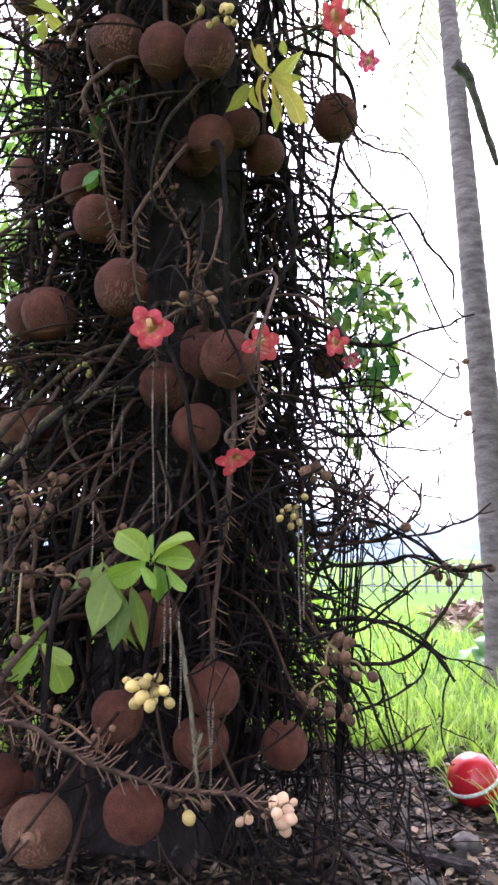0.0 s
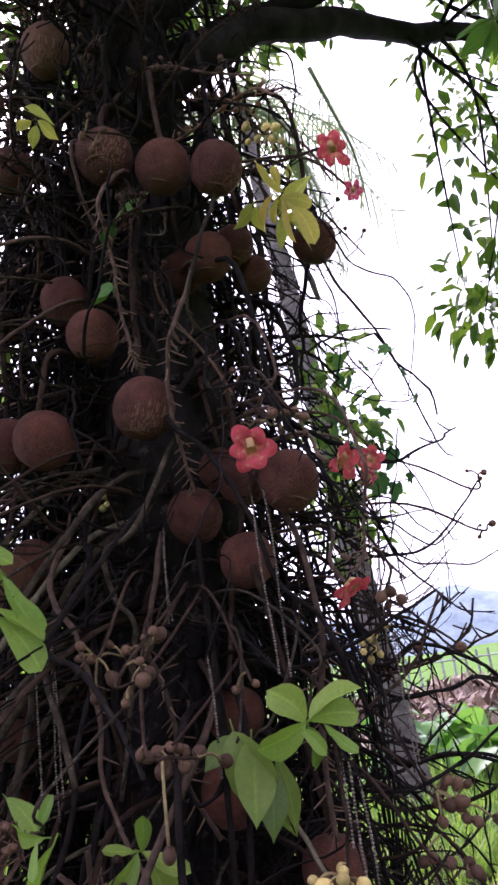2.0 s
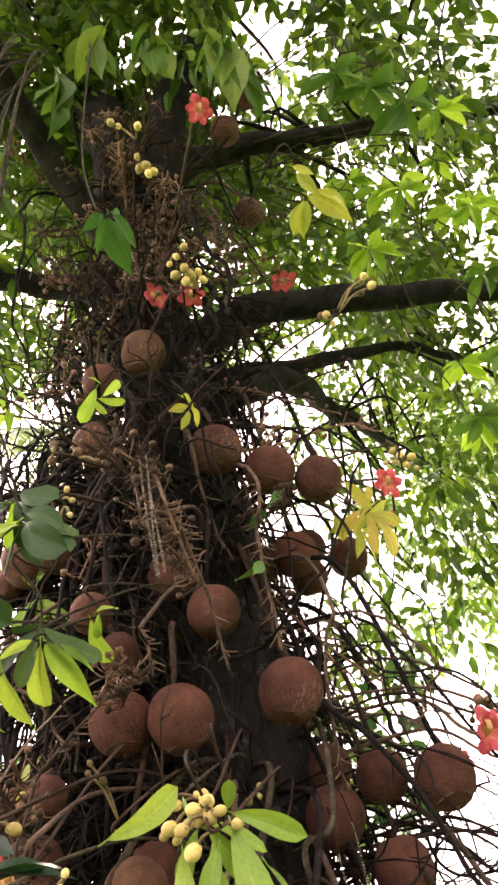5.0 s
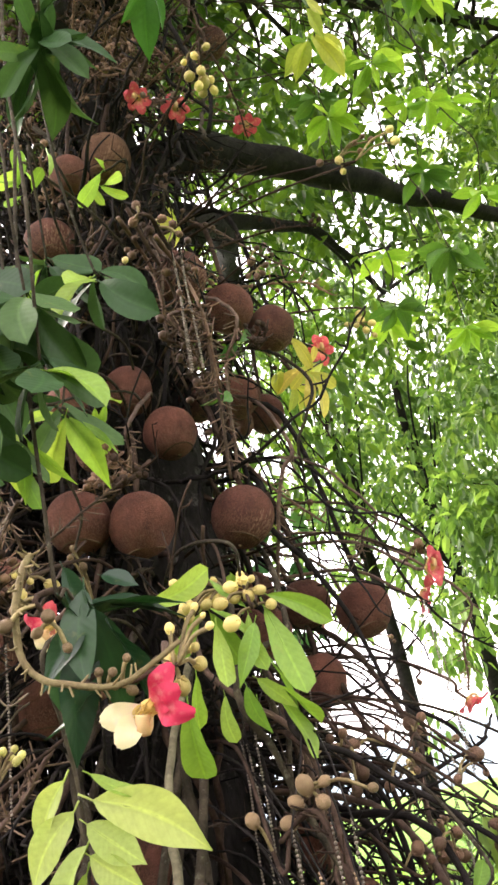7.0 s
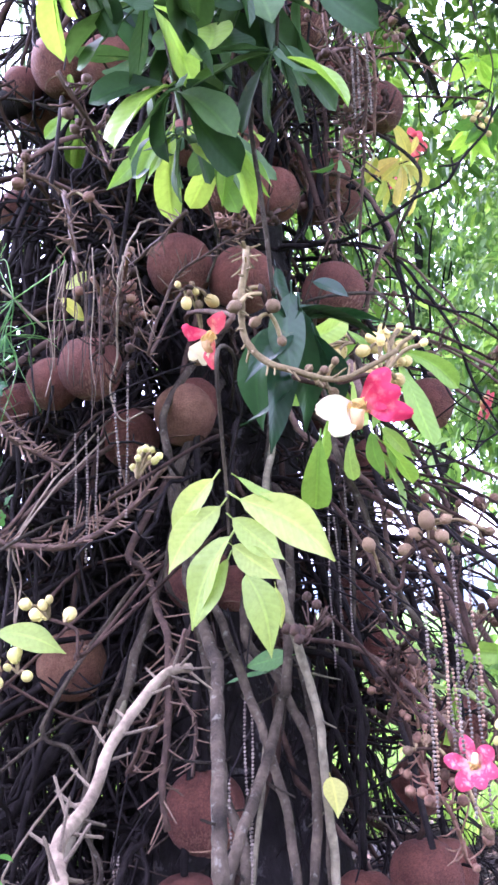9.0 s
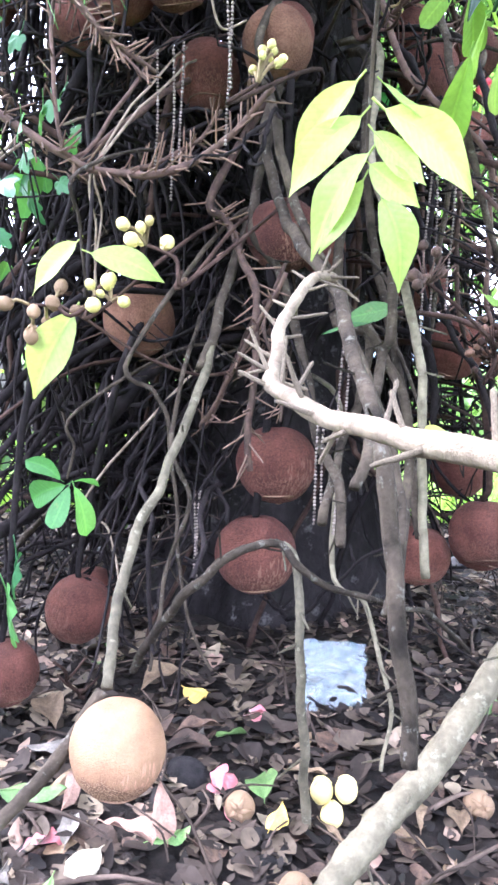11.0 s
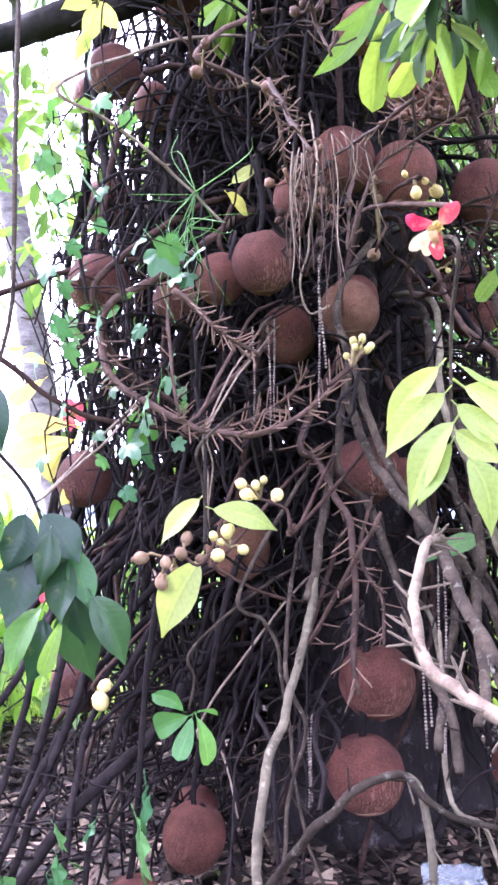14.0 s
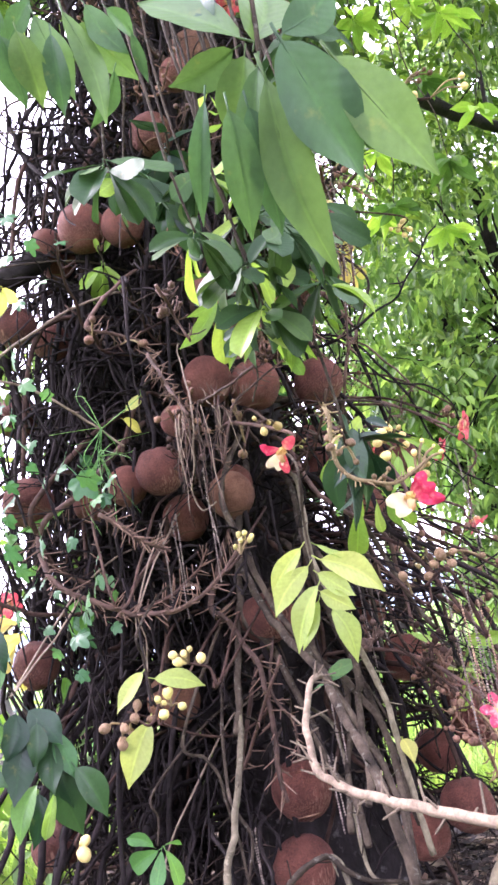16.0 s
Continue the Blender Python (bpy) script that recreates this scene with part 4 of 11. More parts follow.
def build_palm():
    t = thing("palm_tree", (-2.0, 3.35, 0.0), "slim grey ringed palm trunk leaning slightly", "palm")
    pts = flow([(0.2, -0.15, -0.1), (-0.35, 0.28, 1.7), (-0.8, 0.62, 3.5), (-1.45, 1.1, 5.8), (-2.35, 1.75, 8.9)], 40)
    bm = bmesh.new()
    rings, sides = [], 20
    for i, p in enumerate(pts):
        z = p.z
        r = 0.13 - 0.003 * z + 0.06 * math.exp(-max(z, 0) / 0.3) + 0.004 * math.sin(i * 2.1) + 0.003 * RND.random()
        rings.append([bm.verts.new(p + Vector((math.cos(2 * math.pi * k / sides), math.sin(2 * math.pi * k / sides), 0)) * r * RND.uniform(0.985, 1.015)) for k in range(sides)])
    for a, b in zip(rings, rings[1:]):
        for k in range(sides):
            bm.faces.new((a[k], a[(k + 1) % sides], b[(k + 1) % sides], b[k]))
    bm.faces.new(rings[-1])
    part("trunk", bm, PALM, t)
    rnd = random.Random(8)
    for k in range(13):
        a = 2 * math.pi * k / 13 + rnd.uniform(-0.2, 0.2)
        out = Vector((math.cos(a), math.sin(a), 0))
        lift = rnd.uniform(-0.3, 0.9)
        line = flow([Vector((-2.35, 1.75, 8.9)) + out * d + Vector((0, 0, lift * d - 0.33 * d * d)) for d in (0, 0.6, 1.3, 2.0)], 8)
        bm = bmesh.new()
        tube(bm, line, 0.025, 0.006, 5)
        for i in range(2, len(line)):
            ahead = (line[i] - line[i - 1]).normalized()
            side = ahead.cross(Vector((0, 0, 1))).normalized()
            for s in (-1, 1):
                tip = line[i] + side * s * rnd.uniform(0.3, 0.55) + ahead * rnd.uniform(0.1, 0.35) + Vector((0, 0, -rnd.uniform(0.15, 0.45)))
                w = ahead * 0.02
                v = [bm.verts.new(q) for q in (line[i] - w, line[i] + w, line[i].lerp(tip, 0.6) + w, tip, line[i].lerp(tip, 0.6) - w)]
                bm.faces.new(v)
        part("frond", bm, FROND, t)
    # old fronds that droop beside the stem
    o = Vector((-2.05, 3.25, 0.0))
    for line in PALM_DROOP:
        line = flow([Vector(q) - o for q in line], 9)
        bm = bmesh.new()
        tube(bm, line, 0.03, 0.008, 5)
        for i in range(3, len(line)):
            ahead = (line[i] - line[i - 1]).normalized()
            side = ahead.cross(Vector((0.5, 0.6, 0.6))).normalized()
            for s in (-1, 1):
                for h in range(2):
                    root = line[i].lerp(line[i - 1], h * 0.5)
                    ln = rnd.uniform(0.45, 0.75)
                    tip = root + (side * s * 0.55 + ahead * 0.5 + Vector((0, 0, -0.75))) * ln + Vector((rnd.uniform(-0.06, 0.06), rnd.uniform(-0.06, 0.06), 0))
                    mid = root.lerp(tip, 0.5) + side * s * 0.06
                    w = ahead * 0.010
                    bm.faces.new([bm.verts.new(q) for q in (root - w, root + w, mid + w, tip, mid - w)])
        part("frond", bm, FROND, t, "drooping feathery frond")
    bm = bmesh.new()
    tube(bm, flow([Vector(q) - o for q in PALM_STALK], 6), 0.06, 0.03, 7, 0.25)
    part("dead_stalk", bm, PALM, t, "dead frond stalk hanging down")


build_palm()


def shrub(at, size, tufts, seed, material, label, leaf=0.12, per=22):
    t = thing("shrub", (at[0], at[1], ground_height(*at)), label, "shrub", "shrubs behind the tree")
    g = np.random.default_rng(seed)
    pts = blob_points(g, tufts, (0, 0, size[2] * 0.55), (size[0], size[1], size[2] * 0.55), 0.4)
    branches_to(pts, (0, 0, 0), t, STEM, 3, 0.012, seed)
    leaf_cloud("foliage", pts, per, 0.2, leaf, material, t, "", seed, 0.3)
    return t


shrub((-1.75, 0.55), (0.65, 0.6, 1.0), 46, 31, SHRUB, "low bright green shrub")
shrub((-2.5, 1.25), (0.8, 0.7, 1.25), 60, 32, SHRUB, "low bright green shrub")
shrub((-2.6, -0.2), (0.8, 0.7, 1.0), 50, 33, SHRUB, "low bright green shrub")
shrub((-3.9, 1.6), (0.9, 0.8, 1.4), 50, 35, SHRUB, "low bright green shrub")
shrub((1.9, 3.6), (1.2, 0.8, 0.8), 60, 34, FAR_LEAF, "low bright green shrub")


# grass
def build_grass():
    g = np.random.default_rng(9)
    n = 52000
    r = 1.5 + 9 * g.random(n) ** 1.5
    a = g.random(n) * 2 * math.pi
    x, y = r * np.cos(a), r * np.sin(a)
    keep = (r > 1.7 + 0.35 * np.sin(a * 5)) & ((y > -0.4) | (x < -1.6) | (np.hypot(x - 0.5, y + 1.3) > 3.2))
    x, y = x[keep], y[keep]
    n = len(x)
    z = np.array([ground_height(u, v) for u, v in zip(x, y)])
    h = 0.06 + 0.16 * g.random(n)
    t = g.random(n) * 2 * math.pi
    dx, dy = np.cos(t), np.sin(t)
    w = 0.003 + 0.006 * g.random(n)
    b = np.stack([x, y, z - 0.01], 1)
    side = np.stack([-dy * w, dx * w, 0 * w], 1)
    lean = np.stack([dx * h * 0.25, dy * h * 0.25, h * 0.6], 1)
    tip = np.stack([dx * h * 0.7, dy * h * 0.7, h * 0.95], 1)
    vs = np.stack([b - side, b + side, b + lean + side * 0.8, b + lean - side * 0.8, b + tip], 1).reshape(-1, 3)
    off = (np.arange(n) * 5)[:, None]
    me = bpy.data.meshes.new("grass")
    me.from_pydata(vs.tolist(), [], (off + [[0, 1, 2, 3]]).tolist() + (off + [[3, 2, 4]]).tolist())
    tagged(linked("grass", me, GRASS), "bright green tufted grass beyond the tree", "grass", kind="stuff")


build_grass()


CREEPER_TUFTS = [(-1.15, -0.30, 2.19), (-1.15, -0.14, 2.32), (-1.04, -0.16, 2.23), (-1.25, -0.07, 2.20), (-1.16, -0.01, 2.21), (-0.92, -0.26, 2.11), (-0.83, -0.30, 2.16), (-1.37, 0.08, 2.14), (-1.15, -0.14, 1.93), (-1.22, -0.14, 1.83), (-1.05, 0.26, 2.28), (-0.92, 0.07, 2.02), (-1.08, 0.24, 2.07), (-1.25, 0.02, 1.83), (-1.37, 0.10, 1.73), (-0.99, -0.08, 1.79), (-0.98, 0.21, 1.91), (-1.22, 0.16, 2.16), (-1.03, -0.10, 2.33), (-0.92, 0.12, 2.30)]


def build_creeper():
    """A leafy climber on the far side of the tangle."""
    pts = [(0.23, 0.76, 2.28), (0.23, 0.80, 2.17), (0.23, 0.85, 2.06), (0.13, 0.88, 2.00), (0.19, 0.95, 1.92), (0.18, 0.79, 1.88), (0.13, 0.93, 1.82), (0.23, 0.94, 1.72), (0.10, 0.86, 1.72), (0.18, 0.75, 2.02), (0.30, 0.91, 2.00), (0.13, 0.90, 1.63), (0.03, 0.85, 1.55), (0.13, 0.98, 1.63), (0.14, 0.75, 2.17), (0.28, 0.78, 2.31), (0.04, 0.83, 1.83), (0.25, 0.89, 1.97)]
    t = thing("green_creeper", around(1.0, 0.6, 0.1), "bright green leafy creeper climbing behind the twigs", "creeper")
    o = t.matrix_basis.translation
    local = [Vector(q) - o for q in pts]
    bm = bmesh.new()
    for q in local[::2]:
        tube(bm, flow([Vector((0, 0, 0)), Vector((q.x * 0.5, q.y * 0.4 + 0.05, q.z * 0.6)), q], 5), 0.004, 0.002, 5, 0.1, False)
    part("creeper_stem", bm, STEM, t)
    leaf_cloud("foliage", [tuple(q) for q in local], 16, 0.13, 0.075, FAR_LEAF, t, "", 44, 0.2)
    # a second one on the palm's side
    rnd = random.Random(45)
    t = thing("green_creeper", (-0.75, 0.35, 0.1), "bright green leafy creeper climbing behind the twigs", "creeper")
    local = []
    for q in CREEPER_TUFTS:
        local.append(Vector(q) - Vector((-0.75, 0.35, 0.1)))
    for k in range(40):
        z = rnd.uniform(0.15, 2.7)
        local.append(Vector((rnd.gauss(0, 0.16), rnd.gauss(0.1, 0.2), z)))
    bm = bmesh.new()
    for q in local[::3]:
        tube(bm, flow([Vector((0, 0, 0)), Vector((q.x * 0.5, q.y * 0.4 + 0.05, q.z * 0.6)), q], 5), 0.004, 0.002, 5, 0.1, False)
    part("creeper_stem", bm, STEM, t)
    leaf_cloud("foliage", [tuple(q) for q in local], 13, 0.14, 0.08, FAR_LEAF, t, "", 46, 0.2)


build_creeper()


# flowers, buds, leaves and stems that can be told apart
STEM_PINK = rough_mat("pinkish_stem_bark", (0.095, 0.07, 0.047), (0.22, 0.17, 0.118), 22, 0.82, 0.7, 5, 0.006)
PEG_RED = rough_mat("reddish_peg", (0.09, 0.052, 0.037), (0.24, 0.15, 0.105), 30, 0.8, 0.5, 5, 0.003)
STEM_TAN = rough_mat("tan_stem_bark", (0.15, 0.10, 0.05), (0.31, 0.235, 0.12), 22, 0.8, 0.5, 5, 0.004)
LEAF_LIME2 = leaf_mat("light_green_leaf", (0.15, 0.27, 0.05), (0.22, 0.35, 0.06), (0.30, 0.40, 0.09), 0.42, 0.4)
LEAF_PALE = leaf_mat("pale_yellow_green_leaf", (0.34, 0.38, 0.10), (0.44, 0.45, 0.12), (0.52, 0.47, 0.14), 0.45, 0.5)
LEAF_LIVE = leaf_mat("fresh_green_leaf", (0.065, 0.18, 0.05), (0.10, 0.25, 0.065), (0.17, 0.34, 0.085), 0.38, 0.35)
LEAF_NEAR = leaf_mat("mid_green_leaf", (0.036, 0.084, 0.042), (0.052, 0.112, 0.048), (0.10, 0.165, 0.052), 0.42, 0.30, coat=0.4, ribs=0.12)
# lit and shaded copies of one crown leaf, the light put into the colour
LEAF_LIT = leaf_mat("lit_toned_canopy_leaf", (0.17, 0.31, 0.045), (0.26, 0.42, 0.06), (0.38, 0.52, 0.09), 0.42, 0.55, ribs=0.1)
LEAF_SHADE = leaf_mat("shade_toned_canopy_leaf", (0.05, 0.12, 0.026), (0.075, 0.165, 0.034), (0.12, 0.23, 0.045), 0.42, 0.42, ribs=0.1)
LEAF_OLIVE = leaf_mat("olive_leaf", (0.10, 0.16, 0.035), (0.15, 0.22, 0.045), (0.20, 0.27, 0.06), 0.45, 0.4, ribs=0.15)
BUD_TAN = rough_mat("tan_bud", (0.13, 0.078, 0.045), (0.30, 0.195, 0.115), 60, 0.75, 0.4, 5, 0.003)
BUD_PINK = rough_mat("pink_cream_bud", (0.55, 0.30, 0.20), (0.72, 0.52, 0.35), 40, 0.6, 0.15, 4, 0.002)
BUD_CREAM = rough_mat("pale_cream_bud", (0.54, 0.42, 0.14), (0.72, 0.59, 0.25), 40, 0.55, 0.1, 4, 0.002)
BEAD_PINK = rough_mat("rosy_bead", (0.19, 0.105, 0.068), (0.43, 0.29, 0.19), 60, 0.5, 0.2, 3, 0.002, island=True)


def root_of(p, above=False, rise=0.10):
    """Where a stem that passes p leaves the trunk, or, for far hanging twigs, a limb above."""
    p = Vector(p)
    r, a = math.hypot(p.x, p.y), math.atan2(p.y, p.x)
    if r < 1.15 or not above:
        z = min(p.z + rise + 0.25 * r * RND.random(), 4.8)
        a2 = a + RND.uniform(-0.35, 0.35)
        mid = around(0.5 * (a + a2), 0.55 * (trunk_radius(z) + r), 0.5 * (z + p.z) + 0.06 + 0.15 * rise)
        return [around(a2, trunk_radius(z) * 0.8, z), mid]
    q = Vector((p.x * 0.6, p.y * 0.6, 5.0))
    return [q, q.lerp(p, 0.4) + Vector((p.x * 0.12 + 0.06, p.y * 0.12, 0.15)), q.lerp(p, 0.8) + Vector((p.x * 0.05 - 0.04, p.y * 0.05 + 0.03, 0.08))]


PEG = {}


def peg_on(ob, p, d, ln, r, material):
    """One short peg, the stub of a fallen flower."""
    if material.name not in PEG:
        bm = bmesh.new()
        tube(bm, flow([(0, 0, 0), (0.5, 0, 0.04), (1.0, 0, 0.16)], 3), 0.15, 0.10, 6, 0.1)
        ball(bm, (1.0, 0, 0.16), 0.13, 0.9, 0.1, 1)
        PEG[material.name] = finish("peg", bm)
    linked("peg", PEG[material.name], material, ob, "", Matrix.Translation(p) @ frame_of(d).to_4x4() @ Matrix.Diagonal((ln, r * 4.5, r * 4.5, 1)))


def woody_stem(points, r0, r1, material, spurs=0, label="dark woody stem hanging in the tangle round the trunk", rooted=True, gather=1.0):
    r0, r1, spurs = r0 * 0.68, r1 * 0.68, max(spurs, 2)
    first = Vector(points[0])
    ob = thing("woody_stem", first, label, "stem", "woody stems")
    lead = [tuple(q - first) for q in root_of(first, False, 0.28)] if first.z > 0.35 and rooted else []
    body = flow(lead + [tuple(Vector(p) - first) for p in points], 7)
    body = [p + 0.006 * Vector((noise.noise(p * 14), noise.noise(p * 14 + Vector((5, 0, 0))), noise.noise(p * 14 + Vector((0, 5, 0))))) for p in body]
    bm = bmesh.new()
    tube(bm, body, r0 * 1.1, r1, 8, 0.12)
    n0, pegs = 14 if lead else 0, []
    for k in range(spurs):
        f = n0 + (len(body) - 2 - n0) * ((k + RND.random()) / spurs) ** gather
        i = min(int(f), len(body) - 2)
        p = body[i].lerp(body[i + 1], f - i)
        ahead = (body[i + 1] - body[i]).normalized()
        side = ahead.orthogonal().normalized()
        side.rotate(Matrix.Rotation(RND.uniform(0, 6.28), 3, ahead))
        ln = RND.uniform(0.018, 0.044) * min((r0 / 0.006) ** 0.5, 1.25) * (0.85 if material is STEM_PINK else 0.5 if material is STEM_TAN else 1.1)
        pegs.append((p, side + ahead * RND.uniform(0.3, 0.9), ln + r0))
    part("stem", bm, material, ob)
    for p, d, ln in pegs:
        peg_on(ob, p, d, ln, (r0 * 0.5 if material is STEM_PINK else min(r0 * 0.55, 0.0034)), PEG_RED if material is STEM_RED else material)
    return ob


def petal_mesh():
    bm = bmesh.new()
    uv = bm.loops.layers.uv.new("UVMap")
    rows, n = [], 8
    for i in range(n + 1):
        t = i / n
        w = 0.075 + 0.225 * math.sin(math.pi * min(1, t * 0.96) ** 1.5) if i < n else 0.10
        z = 0.38 * math.sin(t * 2.4) * t - 0.22 * t ** 3
        rows.append([(bm.verts.new((t + 0.03 * (j == 0) * t, j * w, z + 0.9 * (j * w) ** 2 * (1 if t < 0.75 else -0.6) + 0.015 * math.sin(9 * t + 3 * j))), (t, 0.5 + j / 2)) for j in (-1, -0.5, 0, 0.5, 1)])
    for a, b in zip(rows, rows[1:]):
        for k in range(4):
            f = bm.faces.new((a[k][0], b[k][0], b[k + 1][0], a[k + 1][0]))
            for lp, (_, c) in zip(f.loops, (a[k], b[k], b[k + 1], a[k + 1])):
                lp[uv].uv = c
    return finish("petal", bm)


def hood_mesh():
    bm = bmesh.new()
    line = flow([(0.05, 0, 0.02), (0.32, 0, 0.12), (0.38, 0, 0.28), (0.25, 0, 0.38), (0.06, 0, 0.36)], 4)
    tube(bm, line, 0.055, 0.085, 10, 0.15)
    for v in bm.verts:
        v.co.y *= 1.6
    return finish("hood", bm)


def stamen_mesh():
    bm = bmesh.new()
    rnd = random.Random(5)
    for k in range(34):
        a, r = rnd.uniform(0, 6.28), rnd.uniform(0.02, 0.2)
        p = Vector((0.02 + r * math.cos(a) * 0.8, r * math.sin(a) * 1.2, 0.31))
        tube(bm, [p, p + Vector((rnd.uniform(-0.08, 0.02), rnd.uniform(-0.06, 0.06), -0.16 - 0.12 * rnd.random()))], 0.014, 0.022, 4)
    ball(bm, (0, 0, 0.05), 0.17, 0.5, 0.1, 2)
    return finish("stamen_tuft", bm)


PETAL_MESHES = {m.name: petal_mesh() for m in (PETAL, PETAL_DEEP, PETAL_ROSE, PETAL_CREAM)}
HOOD_MESH, STAMEN_MESH = hood_mesh(), stamen_mesh()
ROSE = (PETAL_ROSE,) * 6
RED, CREAM, CREAM_RED = (PETAL,) * 6, (PETAL_DEEP, PETAL_CREAM, PETAL_CREAM, PETAL_DEEP, PETAL_DEEP), (PETAL_DEEP, PETAL, PETAL_CREAM, PETAL, PETAL_CREAM)


def flower(at, face, r, petals, label, spins=None):
    z = Vector(face).normalized()
    x = Vector((0, 0, 1)).cross(z)
    x = x.normalized() if x.length > 1e-3 else Vector((1, 0, 0))
    turn = Matrix((x, z.cross(x), z)).transposed() @ Matrix.Rotation(RND.uniform(-0.5, 0.5) * (0 if spins else 1), 3, 'Z')
    ob = thing("flower", at, label, "flower", "flowers on the tree", turn=turn)
    n = len(petals)
    for k, m in enumerate(petals):
        spin = Matrix.Rotation(2 * math.pi * k / n + RND.uniform(-0.12, 0.12), 4, 'Z') @ Matrix.Rotation(RND.uniform(-0.6, 0.2) - (0.5 if petals in (CREAM, CREAM_RED) else 0), 4, 'Y')
        if spins:
            spin = Matrix.Rotation(radians(spins[k]), 4, 'Z') @ Matrix.Rotation(RND.uniform(-0.7, 0.1), 4, 'Y') @ Matrix.Diagonal((1.0, 0.72, 1.0, 1))
        linked("petal", PETAL_MESHES[m.name], m, ob, "" if petals in (RED, ROSE) else ("cream petal" if m is PETAL_CREAM else "deep pink petal"), spin @ Matrix.Diagonal((r * RND.uniform(0.85, 1.1), r * RND.uniform(0.9, 1.2), r * RND.uniform(0.7, 1.3), 1)))
    up = Matrix.Rotation(radians(-100 if spins else 90), 4, 'Z')
    size = Matrix.Diagonal((r, r, r, 1))
    hood = linked("hood", HOOD_MESH, HOOD, ob, "curved pale hood of stamens", up @ size)
    linked("stamen_tuft", STAMEN_MESH, STAMEN, hood, "pink and yellow stamens")
    back = turn.inverted()
    root = root_of(at) if math.hypot(at[0], at[1]) < 1.15 else [Vector(at) + Vector((0, 0.12, 0.10))]
    line = [Vector((0, 0, 0)), Vector((0, 0, -0.5 * r)), Vector((0, 0, -1.0 * r)) + back @ Vector((0, 0, 0.02))] + [back @ (q - Vector(at)) for q in reversed(root)]
    bm = bmesh.new()
    tube(bm, flow(line, 5), 0.0045, 0.006, 6, 0.1)
    part("stalk", bm, STEM_RED, ob)
    return ob


def bud_mesh(seed):
    bm = bmesh.new()
    bmesh.ops.create_uvsphere(bm, u_segments=14, v_segments=10, radius=1.0)
    for v in bm.verts:
        k = 1 + 0.05 * noise.noise(v.co * 2 + Vector((seed, 0, 0)))
        v.co = v.co * k
        if v.co.z < -0.7:
            v.co.z = -0.7 + (v.co.z + 0.7) * 1.3
    for k in range(5):
        a = 2 * math.pi * k / 5
        d = Vector((math.cos(a), math.sin(a), 0))
        tube(bm, [d * 0.15 + Vector((0, 0, 1.0)), d * 0.5 + Vector((0, 0, 0.88)), d * 0.8 + Vector((0, 0, 0.66))], 0.22, 0.1, 5)
    return finish("bud", bm)


BUD_MESHES = {}


def bud_cluster(stalk, places, material, label):
    base = Vector(stalk[0])
    ob = thing("bud_cluster", base, label, "buds", "bud clusters")
    lead = [tuple(q - base) for q in root_of(base)] if math.hypot(base.x, base.y) < 1.15 else [(0.0, 0.14, 0.05)]
    line = flow(lead + [tuple(Vector(p) - base) for p in stalk], 6)
    bm = bmesh.new()
    tube(bm, line, 0.005, 0.003, 6, 0.2)
    part("stalk", bm, STEM_BROWN, ob)
    for x, y, z, r in places:
        p = Vector((x, y, z)) - base
        foot = min(line, key=lambda q: (q - p).length + (0.02 if q.z > p.z + 0.1 else 0))
        d = (foot - p)
        if d.length > 0.16:
            continue
        k = RND.uniform(0.62, 0.95) if material is BUD_BROWN else (RND.uniform(0.62, 0.95) if material is BUD else RND.uniform(0.8, 1.05))
        key = (material.name, RND.randrange(3))
        if key not in BUD_MESHES:
            BUD_MESHES[key] = bud_mesh(len(BUD_MESHES) * 1.7)
        turn = frame_of(d if d.length > 0.002 else (0, 0, 1)).to_4x4() @ Matrix.Rotation(radians(90), 4, 'Y')
        b = linked("bud", BUD_MESHES[key], material, ob, "", Matrix.Translation(p) @ turn @ Matrix.Diagonal((r * k, r * k, r * k * RND.uniform(0.92, 1.18), 1)))
        if d.length > r:
            bm = bmesh.new()
            mid = foot.lerp(p, 0.5) + Vector((0, 0, 0.15 * d.length))
            tube(bm, flow([foot, mid, p + d.normalized() * r * 0.8], 3), 0.0028, 0.0035, 5)
            part("bud_stalk", bm, STEM_TAN, ob)
    return ob


LEAF_MESHES = {}


def leafy_sprig(twig, label, lead=True):
    base = Vector(twig[0])
    ob = thing("leafy_sprig", base, label, "leaves", "leafy sprigs")
    line = flow(([tuple(q - base) for q in root_of(base, True)] if lead else []) + [tuple(Vector(p) - base) for p in twig], 6)
    bm = bmesh.new()
    tube(bm, line, 0.0045, 0.0025, 6, 0.1)
    part("twig", bm, STEM_GREY, ob)
    SPRIG_LINES[ob.name] = line[-6 * (len(twig) - 1):]
    return ob


